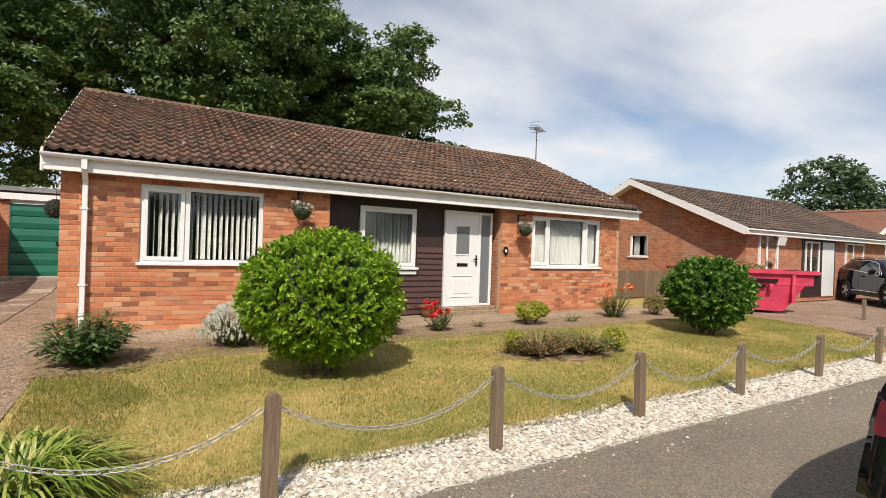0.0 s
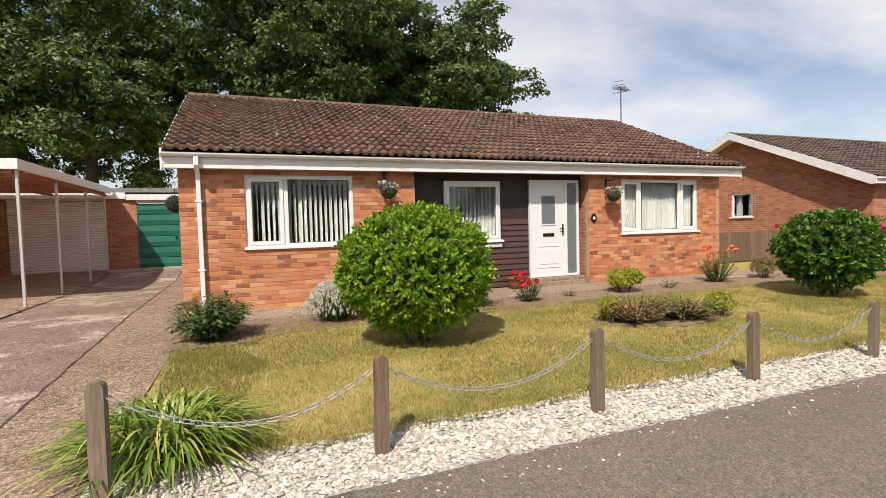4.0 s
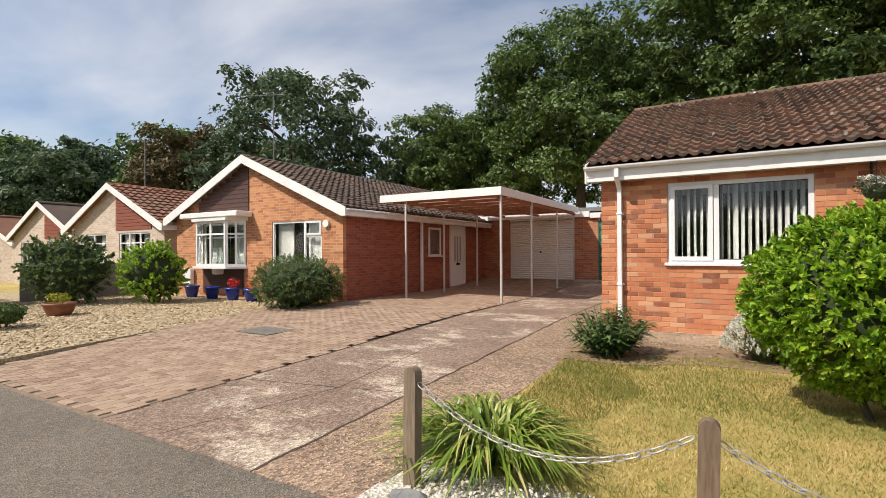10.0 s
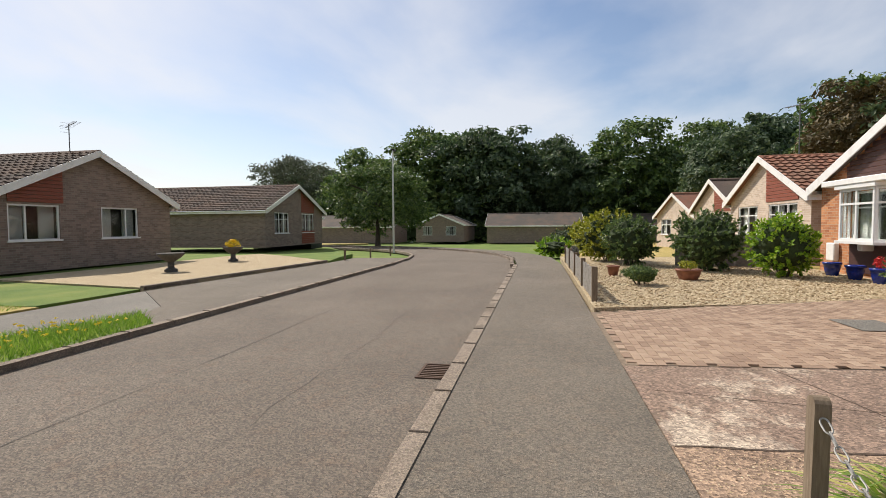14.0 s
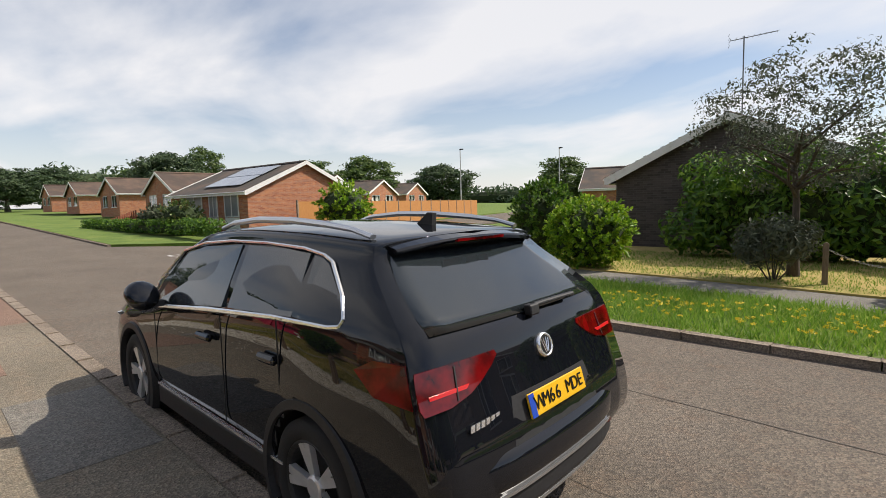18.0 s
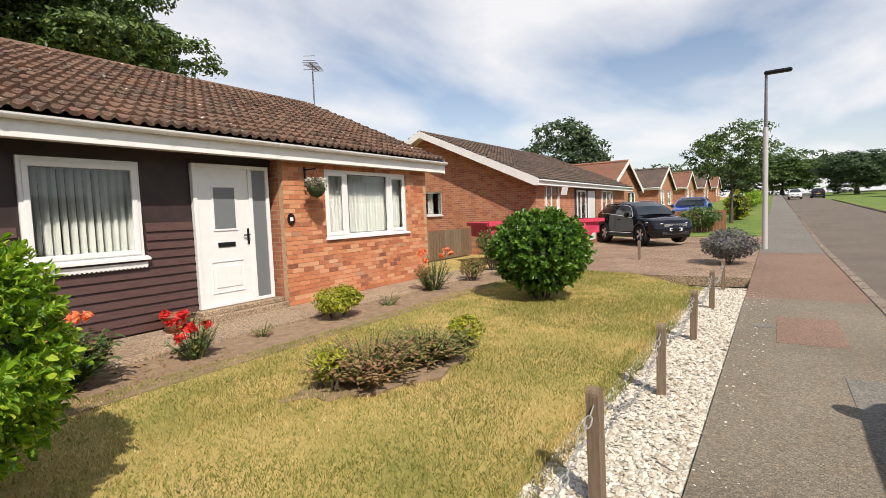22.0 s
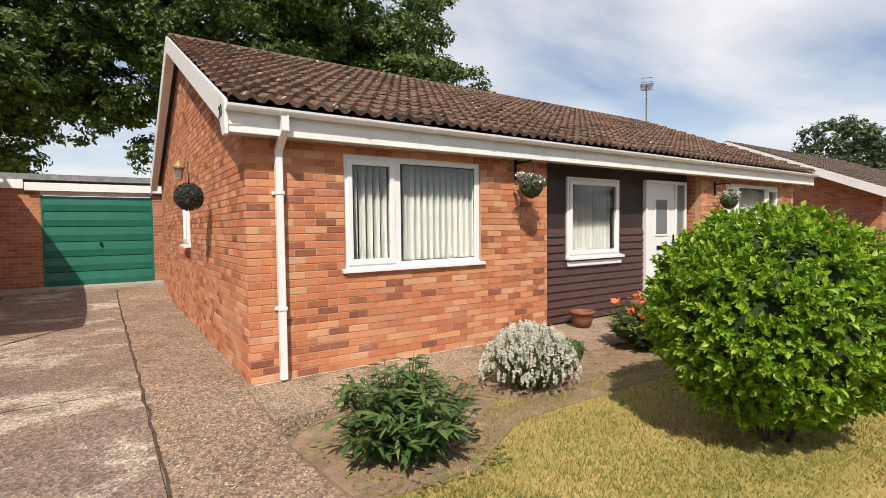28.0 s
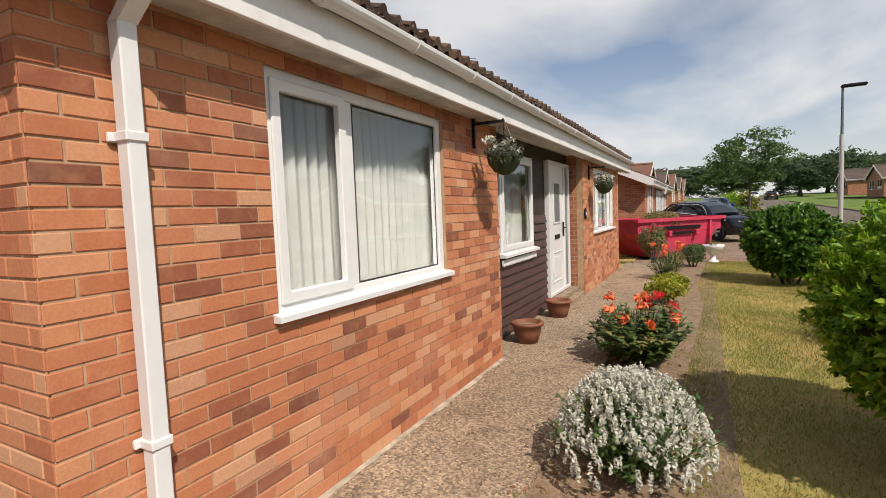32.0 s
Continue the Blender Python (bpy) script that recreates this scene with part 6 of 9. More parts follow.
def shoots(rng, pos, nrm, per, length, leaf, width):
    """Leafy shoots: pos and nrm of each shoot; leaves folded along the midrib, set in pairs round a stem. Returns verts, faces."""
    m = len(pos)
    ax = nrm + rng.normal(size=(m, 3)) * 0.32 + np.array((0, 0, 0.28))
    ax /= np.linalg.norm(ax, axis=1)[:, None]
    k = m * per
    which = np.repeat(np.arange(m), per)
    u = np.tile((np.arange(per) + 0.5) / per, m)
    A = ax[which]
    side = np.cross(A, rng.normal(size=(k, 3)))
    side /= np.linalg.norm(side, axis=1)[:, None] + 1e-9
    lift = (0.25 + 0.75 * u)[:, None]
    d = side * (1.15 - 0.55 * lift) + A * (0.35 + 0.75 * lift) - np.array((0, 0, 0.12))
    d /= np.linalg.norm(d, axis=1)[:, None]
    w = np.cross(d, A)
    w /= np.linalg.norm(w, axis=1)[:, None] + 1e-9
    n = np.cross(w, d)
    ln = (leaf * (0.65 + 0.6 * rng.random(k)))[:, None]
    wd = ln * width / leaf
    p = pos[which] + A * (u * length * (0.7 + 0.6 * rng.random(m))[which])[:, None] - A * length * 0.5
    vs = np.stack([p, p + d * ln * 0.38 + w * wd + n * wd * 0.35, p + d * ln * 0.75 + w * wd * 0.72 + n * wd * 0.2, p + d * ln - n * ln * 0.10, p + d * ln * 0.75 - w * wd * 0.72 + n * wd * 0.2, p + d * ln * 0.38 - w * wd + n * wd * 0.35, p + d * ln * 0.5 - n * wd * 0.1], axis=1)
    b = np.arange(k)[:, None] * 7
    fs = np.concatenate([b + np.array(q) for q in ((0, 1, 6), (1, 2, 6), (2, 3, 6), (3, 4, 6), (4, 5, 6), (5, 0, 6))])
    return vs.reshape(-1, 3).tolist(), fs.tolist()


def ball_bush(name, x, y, z, wx, wy, h, z_low, leaf, label, seed, count, size, core, category="bush", shape=0.30, rough=0.10):
    """A shaggy rounded bush: leafy shoots all over a lumpy ellipsoid, on short stems."""
    rng = np.random.default_rng(seed)
    t = thing(name, label, category, at=(x, y, z))
    zc, rz = (h + z_low) / 2, (h - z_low) / 2
    per = 12
    m = max(60, count // (per * 3 // 2))
    dirs = rng.normal(size=(m, 3))
    dirs /= np.linalg.norm(dirs, axis=1)[:, None]
    lump = np.array([noise.noise(Vector(d) * 2.6 + Vector((seed, 0, 0))) + 0.6 * noise.noise(Vector(d) * 6.5 + Vector((0, seed, 0))) for d in dirs])
    half = np.array((wx / 2, wy / 2, rz))
    deep = np.where(rng.random(m) < 0.35, 0.80, 0.93)
    pos = dirs * half * (deep + rough * lump)[:, None] + np.array((0, 0, zc))
    nrm = dirs / half * half.mean()
    nrm /= np.linalg.norm(nrm, axis=1)[:, None]
    v, f = shoots(rng, pos, nrm, per, size * 3.4, size * 1.75, size * 1.75 * shape)
    mesh_from("foliage", v, f, leaf, t)
    # dark solid lump inside the leaves: the bush's inner shade as colour
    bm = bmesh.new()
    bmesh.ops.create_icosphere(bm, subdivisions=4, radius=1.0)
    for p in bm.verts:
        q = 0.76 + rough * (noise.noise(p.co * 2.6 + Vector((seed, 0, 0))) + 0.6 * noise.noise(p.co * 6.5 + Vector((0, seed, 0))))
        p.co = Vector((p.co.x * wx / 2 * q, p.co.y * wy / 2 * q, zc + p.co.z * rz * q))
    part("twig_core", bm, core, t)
    for i in range(6):
        a = i * 1.1 + rng.random()
        part("stem", tube(bmesh.new(), (0.09 * math.cos(a), 0.09 * math.sin(a), -0.06), (wx * 0.22 * math.cos(a), wy * 0.22 * math.sin(a), zc * 0.8), 0.022, 0.012, 7), "bark", t)
    return t


# near-black green standing in for shade inside bushes; also colours the basket bowl
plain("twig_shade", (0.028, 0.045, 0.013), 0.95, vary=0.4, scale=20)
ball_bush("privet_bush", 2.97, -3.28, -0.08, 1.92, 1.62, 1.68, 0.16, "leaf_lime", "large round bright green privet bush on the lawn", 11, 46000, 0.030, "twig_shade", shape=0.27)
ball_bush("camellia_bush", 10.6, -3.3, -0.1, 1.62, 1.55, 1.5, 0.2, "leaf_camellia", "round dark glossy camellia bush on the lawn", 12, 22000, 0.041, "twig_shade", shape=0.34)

# peony: stems of pointed leaves
def leafy(name, x, y, z, h, r, stems, per, leaf_len, leaf_w, mat, label, seed, category="shrub", droop=0.3):
    rng = np.random.default_rng(seed)
    t = thing(name, label, category, at=(x, y, z))
    v, f = [], []
    bm = bmesh.new()
    for i in range(stems):
        a = rng.random() * 6.283
        q = r * math.sqrt(rng.random())
        tip = Vector((q * math.cos(a), q * math.sin(a), h * (0.55 + 0.45 * rng.random()) * (1 - 0.35 * (q / r) ** 2)))
        base = Vector((tip.x * 0.2, tip.y * 0.2, -0.02))
        tube(bm, base, tip, 0.006, 0.003, 5)
        for j in range(per):
            u = 0.3 + 0.7 * (j + rng.random()) / per
            p = base + (tip - base) * u
            b = rng.random() * 6.283
            d = Vector((math.cos(b), math.sin(b), 0.35 - droop * rng.random() * 2)).normalized()
            s = d.cross(Vector((0, 0, 1))).normalized() * leaf_w * (0.7 + 0.6 * rng.random())
            up_v = s.cross(d)
            L = leaf_len * (0.6 + 0.7 * rng.random())
            k = len(v)
            v += [tuple(p), tuple(p + d * L * 0.45 + s - up_v * L * 0.06), tuple(p + d * L * 0.5 + up_v * L * 0.03), tuple(p + d * L * 0.45 - s - up_v * L * 0.06), tuple(p + d * L - Vector((0, 0, L * 0.2)))]
            f += [(k, k + 1, k + 2), (k, k + 2, k + 3), (k + 1, k + 4, k + 2), (k + 2, k + 4, k + 3)]
    mesh_from("foliage", v, f, mat, t)
    tagged(part("stalk", bm, "leaf_rose", t), kind="stuff")
    return t


leafy("peony", 0.62, -1.98, -0.04, 0.66, 0.52, 120, 14, 0.15, 0.022, "leaf_peony", "dark green peony clump beside the drive", 13)
heath = leafy("white_heath", 2.28, -1.48, -0.04, 0.62, 0.50, 150, 12, 0.05, 0.012, "leaf_peony", "low grey-green shrub covered in white flower spikes", 14)
# white spikes
rng = np.random.default_rng(15)
cs, rs = [], []
for i in range(760):
    a, b = rng.random() * 6.283, rng.random()
    q = math.sqrt(b)
    zc = 0.62 * math.sqrt(max(0.02, 1 - b * 0.93)) * (0.86 + 0.14 * rng.random())
    cs.append((0.50 * q * math.cos(a), 0.46 * q * math.sin(a), max(0.10, zc)))
    rs.append((0.011, 0.011, 0.036))
v, f = leaf_cloud(rng, cs, rs, 16000, 0.0115, shell=0.5)
tagged(mesh_from("blossom", v, f, "petal_white", heath), kind="stuff")
shrub("green_shrub", 2.95, -1.35, -0.04, 0.42, 0.4, 0.36, "leaf_peony", "small green shrub beside the white flowers", 16, 600, 0.04, 8)
r1 = leafy("rose_bush", 4.45, -1.28, -0.03, 0.66, 0.52, 150, 16, 0.085, 0.030, "leaf_rose", "rose bush with orange blooms along the path", 17)
blooms(r1, np.random.default_rng(18), 9, 0.45, 0.45, 0.42, 0.66, 0.05, "petal_orange")
r2 = leafy("rose_bush", 5.65, -1.42, -0.03, 0.5, 0.28, 40, 9, 0.06, 0.02, "leaf_rose", "small rose bush with bright red blooms", 19)
blooms(r2, np.random.default_rng(20), 9, 0.28, 0.28, 0.30, 0.52, 0.055, "petal_red")
shrub("golden_shrub", 7.83, -1.32, -0.03, 0.85, 0.75, 0.5, "leaf_yellow", "low yellow-green golden shrub in the bed", 24, 2200, 0.032, 14)
r3 = leafy("rose_bush", 10.5, -1.15, -0.03, 0.74, 0.42, 60, 11, 0.07, 0.022, "leaf_rose", "rose bush with orange-red blooms near the corner", 25)
blooms(r3, np.random.default_rng(26), 6, 0.4, 0.4, 0.5, 0.76, 0.06, "petal_orange")
leafy("seedling", 6.6, -1.25, -0.03, 0.2, 0.14, 10, 5, 0.06, 0.015, "leaf_brownish", "small dried seedling in the bed", 27, "plant")
leafy("seedling", 8.9, -1.35, -0.03, 0.22, 0.25, 14, 5, 0.06, 0.015, "leaf_rose", "low scrappy plant in the bed", 28, "plant")
setting(part("island_bed", prism(bmesh.new(), [(6.45 + (1.02 + 0.10 * math.sin(5 * a) + 0.07 * math.sin(9 * a + 1)) * math.cos(a), -3.5 + (0.44 + 0.07 * math.cos(4 * a) + 0.05 * math.sin(11 * a)) * math.sin(a) - 0.16 * math.cos(a)) for a in [i * math.pi / 20 for i in range(40)]], 2, -0.2, -0.068), "earth"), "bare earth island bed in the lawn", "flower bed")
leafy("low_plant", 6.1, -3.5, -0.07, 0.42, 0.62, 150, 11, 0.06, 0.018, "leaf_dry", "straggling red-brown leaved plant in the island bed", 29, "plant")
leafy("low_plant", 6.85, -3.62, -0.07, 0.38, 0.55, 130, 11, 0.06, 0.018, "leaf_brownish", "straggling green plant in the island bed", 30, "plant")
shrub("golden_shrub", 7.5, -3.72, -0.07, 0.5, 0.45, 0.36, "leaf_yellow", "small golden shrub at the end of the island bed", 31, 900, 0.028, 10)
shrub("golden_shrub", 5.75, -3.35, -0.07, 0.4, 0.35, 0.42, "leaf_yellow", "tall yellow-green sprigs in the island bed", 32, 350, 0.03, 6)
rosette("day_lily", 0.52, -5.22, -0.14, 0.56, 0.72, 640, "leaf_lily", "clump of arching day lily leaves beside the end post", 33, 0.011)
shrub("red_shrub", 11.9, -1.2, -0.03, 0.7, 0.6, 0.5, "leaf_brownish", "purplish low shrub by the corner of the house", 34, 1200, 0.03, 10)
shrub("green_shrub", 12.9, -1.6, -0.03, 0.8, 0.7, 0.62, "leaf_peony", "dark green low shrub near the skip", 35, 1500, 0.035, 10)

urn = thing("garden_urn", "white cast stone garden urn on the lawn", "urn", at=(14.1, -2.05, -0.05))
bm = bmesh.new()
lathe(bm, [(0.14, 0), (0.14, 0.05), (0.07, 0.09), (0.06, 0.2), (0.12, 0.26), (0.23, 0.36), (0.27, 0.44), (0.27, 0.47), (0.22, 0.45)], 24)
part("bowl", bm, "white_paint", urn, smooth=True)
leafy("dried_plant", 14.1, -2.05, 0.38, 0.25, 0.2, 14, 5, 0.06, 0.01, "leaf_brownish", "dried plants in the stone urn", 36, "plant")

# ---- house details ----
def basket(x, y, z, label, fl, seed, wall_hook):
    t = thing("hanging_basket", label, "hanging basket", at=(x, y, z))
    bm = bmesh.new()
    lathe(bm, [(0.02, -0.16), (0.09, -0.13), (0.14, -0.06), (0.155, 0.0), (0.145, 0.0), (0.13, -0.03)], 18)
    part("bowl", bm, "twig_shade", t, "dark moulded basket")
    for a in (0.3, 2.4, 4.5):
        part("hanger", tube(bmesh.new(), (0.15 * math.cos(a), 0.15 * math.sin(a), 0), (0, 0, 0.34), 0.003, seg=4), "black_metal", t)
    rng = np.random.default_rng(seed)
    v, f = leaf_cloud(rng, [(0, 0, 0.05), (0.07, 0.04, 0.02), (-0.08, -0.03, 0.03)], [(0.16, 0.16, 0.11)] * 3, 420, 0.026, shell=0.5)
    mesh_from("foliage", v, f, "leaf_grey", t)
    blooms(t, rng, 16, 0.17, 0.17, 0.03, 0.17, 0.032, fl)
    if wall_hook:
        part("wall_bracket", boxes((-0.012, -0.01, 0.30, 0.012, -y - 0.004, 0.325), (-0.012, -y - 0.03, 0.1, 0.012, -y - 0.004, 0.36)), "black_metal", t)
    return t


basket(3.46, -0.3, 2.0, "hanging basket of white and pink flowers on a wall bracket", "petal_white", 40, True)
basket(8.5, -0.28, 1.92, "hanging basket full of white flowers under the eaves", "petal_white", 41, True)
blades("leaf_topiary", ((0.0, (0.02, 0.024, 0.02)), (1.0, (0.06, 0.07, 0.06))), 0.7, 0.1)
hb = thing("topiary_ball", "dark round artificial topiary ball hung on a wall bracket", "topiary ball", at=(-0.19, 1.72, 1.89))
v, f = leaf_cloud(np.random.default_rng(42), [(0, 0, 0)], [(0.155, 0.155, 0.155)], 2600, 0.014, shell=0.85)
mesh_from("ball", v, f, "leaf_topiary", hb)
part("core", lathe(bmesh.new(), [(0.02, -0.14), (0.10, -0.1), (0.14, 0.0), (0.10, 0.1), (0.02, 0.14)], 14), "twig_shade", hb)
part("hanger", tube(bmesh.new(), (0, 0, 0.13), (0, 0, 0.42), 0.004, seg=5), "black_metal", hb)
bm = boxes((0.258, -0.012, 0.10, 0.266, 0.012, 0.50))
tube(bm, (0.26, 0, 0.42), (-0.02, 0, 0.42), 0.006, seg=6)
arc = [(0.26 - 0.24 * math.sin(a), 0, 0.14 + 0.27 * (1 - math.cos(a))) for a in [i * math.pi / 16 for i in range(9)]]
for p, q in zip(arc, arc[1:]):
    tube(bm, p, q, 0.005, seg=5)
part("wall_bracket", bm, "brass", hb, "tarnished scrolled wall bracket")
wl_ = thing("wall_lantern", "small brass wall lantern on the gable wall", "lantern", at=(0.07, 3.6, 2.38))
part("back_plate", boxes((-0.012, -0.05, -0.02, 0.0, 0.05, 0.18), bevel=0.003), "brass", wl_)
part("arm", boxes((-0.16, -0.012, 0.15, -0.012, 0.012, 0.17)), "brass", wl_)
part("cap", lathe(bmesh.new(), [(0.085, 0.05), (0.09, 0.07), (0.04, 0.13), (0.015, 0.16), (0.01, 0.17)], 12, (-0.15, 0, 0)), "brass", wl_)
part("lamp_glass", lathe(bmesh.new(), [(0.045, -0.10), (0.07, 0.05)], 6, (-0.15, 0, 0)), "frosted_glass", wl_)
part("base", lathe(bmesh.new(), [(0.02, -0.13), (0.05, -0.115), (0.05, -0.10)], 12, (-0.15, 0, 0)), "brass", wl_)
window_unit("window_8", 0.55, 0.98, [], sashes=(0,), at=(0.045, 4.35, 1.24), rz=-90, label="narrow white plastic window in the gable wall")
num = thing("house_number", "oval dark house number plaque on the brickwork", "number plaque", at=(8.17, -0.004, 1.42))
part("plaque", tube(bmesh.new(), (0, 0, 0), (0, -0.02, 0), 0.085, seg=20), "black_metal", num).scale = (0.8, 1, 1.15)


def lettering(text, size, m, mat, parent, name="lettering", depth=0.002):
    cu = bpy.data.curves.new(name, "FONT")
    cu.body, cu.size, cu.extrude = text, size, depth
    cu.align_x, cu.align_y = "CENTER", "CENTER"
    tmp = new(name + "_draft", cu)
    me = bpy.data.meshes.new_from_object(tmp)
    bpy.data.objects.remove(tmp)
    bpy.data.curves.remove(cu)
    me.materials.clear()
    me.materials.append(MATS[mat])
    ob = new(name, me)
    ob.parent = parent
    ob.matrix_basis = m
    return ob


lettering("20", 0.16, Matrix.Translation((RX0 - 0.038, EAVE_Y + 0.16, EAVE_Z - 0.07)) @ pose(0, 0, 0, 90, 0, -90), "black_metal", roof, "number")
part("plaque_digits", boxes((-0.03, -0.024, -0.03, 0.03, -0.021, 0.03)), "upvc", num)

# aerial on the gable
def aerial(name, x, y, z, h, label, elements=9, rz=20, length=1.0, thick=1.0):
    t = thing(name, label, "aerial", at=(x, y, z), rz=rz)
    part("mast", tube(bmesh.new(), (0, 0, -0.25), (0, 0, h), 0.02, seg=8), "lamp_grey", t)
    part("boom", tube(bmesh.new(), (-length * 0.3, 0, h - 0.1), (length * 0.7, 0, h + 0.02), 0.013 * thick, seg=6), "lamp_grey", t)
    for i in range(elements):
        u = -0.3 + i / (elements - 1)
        part("element", tube(bmesh.new(), (length * u, -0.20 + 0.008 * i, h - 0.06 + 0.1 * u), (length * u, 0.20 - 0.008 * i, h - 0.06 + 0.1 * u), 0.006 * thick, seg=5), "lamp_grey", t)
    for k in range(4):
        part("reflector_rod", tube(bmesh.new(), (-length * 0.32, -0.16, h - 0.28 + 0.12 * k), (-length * 0.32, 0.16, h - 0.28 + 0.12 * k), 0.005 * thick, seg=5), "lamp_grey", t)
    return t


aerial("tv_aerial", 12.6, 4.15, 4.58, 1.15, "television aerial on a mast above the gable", 8, 35, 1.15, 1.7)
aerial("tv_aerial", -10.35, 2.2, 4.0, 2.2, "tall television aerial on the neighbour's gable", 10, 190, 1.5)
aerial("tv_aerial", 6.8, -25.2, 4.1, 2.4, "tall television aerial on the dark gable", 9, 200, 1.3)
aerial("tv_aerial", -13.2, -24.6, 4.1, 1.2, "television aerial on the gable across the road", 7, 70, 0.9)
aerial("tv_aerial", -19.1, 3.0, 4.0, 2.0, "television aerial on a far gable", 8, 190, 1.2)

# shiplap boards under the porch window and beside the door
boards = thing("cladding", "dark-stained shiplap boards in the porch recess", "cladding", at=(4.05, R + 0.02, 0), kind="structure")
for i in range(13):
    z = 0.03 + i * 0.118
    if z > 1.42:
        break
    for x0, x1 in ((0.0, 0.66), (1.99, 2.62)) if z > 0.87 else ((0.0, 2.62),):
        bm = bmesh.new()
        prism(bm, [(-0.002, z), (-0.040, z), (-0.012, z + 0.114), (-0.002, z + 0.114)], 0, x0, x1)
        part("board", bm, "stained_boards", boards)
tr = thing("sill_trim", "white scalloped trim under the porch window", "trim", at=(4.72, R - 0.05, 0.86), kind="structure")
bm = bmesh.new()
pts = [(0, 0.08)]
for i in range(26):
    pts += [(i * 0.05 + 0.005, 0.02), (i * 0.05 + 0.025, 0.0), (i * 0.05 + 0.045, 0.02)]
pts += [(1.3, 0.08)]
prism(bm, pts, 1, 0.0, 0.02)
part("trim_board", bm, "white_paint", tr)

# ---- cars ----
m = Mat("car_black", 0.5); m.color((0.006, 0.007, 0.010)); m.set("Specular IOR Level", 0.0); m.set("Coat Weight", 1.0); m.set("Coat Roughness", 0.015)
m = Mat("car_blue_black", 0.5); m.color((0.006, 0.007, 0.012)); m.set("Specular IOR Level", 0.0); m.set("Coat Weight", 1.0); m.set("Coat Roughness", 0.015)
m = Mat("car_white", 0.3); m.color((0.7, 0.7, 0.7)); m.set("Coat Weight", 1.0)
m = Mat("car_bright_blue", 0.3); m.color((0.01, 0.05, 0.30)); m.set("Coat Weight", 1.0)
m = Mat("car_glass", 0.03); m.color((0.022, 0.028, 0.032)); m.set("Specular IOR Level", 1.0)
m = Mat("car_plastic", 0.6); m.color(m.ramp(m.noise(60), (0.3, (0.012, 0.012, 0.013)), (0.7, (0.022, 0.022, 0.024))))
m = Mat("chrome", 0.25, 0.8); m.color((0.9, 0.91, 0.92))
m = Mat("rail_silver", 0.3, 0.9); m.color((0.6, 0.61, 0.63))
m = Mat("alloy", 0.3, 0.6); m.color(m.ramp(m.noise(12), (0.3, (0.66, 0.66, 0.67)), (0.7, (0.78, 0.78, 0.79))))
m = Mat("tyre", 0.85); m.color((0.016, 0.016, 0.017)); m.bump(m.noise(60), 0.4, 0.004)
m = Mat("tail_red", 0.08); m.color(m.ramp(m.noise(9, 3), (0.35, (0.03, 0.001, 0.001)), (0.65, (0.17, 0.002, 0.003))))
m = Mat("tail_bright", 0.1); m.color((0.62, 0.02, 0.02))
m = Mat("head_lamp", 0.08); m.color((0.65, 0.68, 0.7)); m.set("Coat Weight", 1.0)
m = Mat("plate_yellow", 0.45); m.color((0.78, 0.44, 0.01))
m = Mat("plate_blue", 0.45); m.color((0.012, 0.06, 0.42))
m = Mat("plate_white", 0.45); m.color((0.75, 0.75, 0.72))

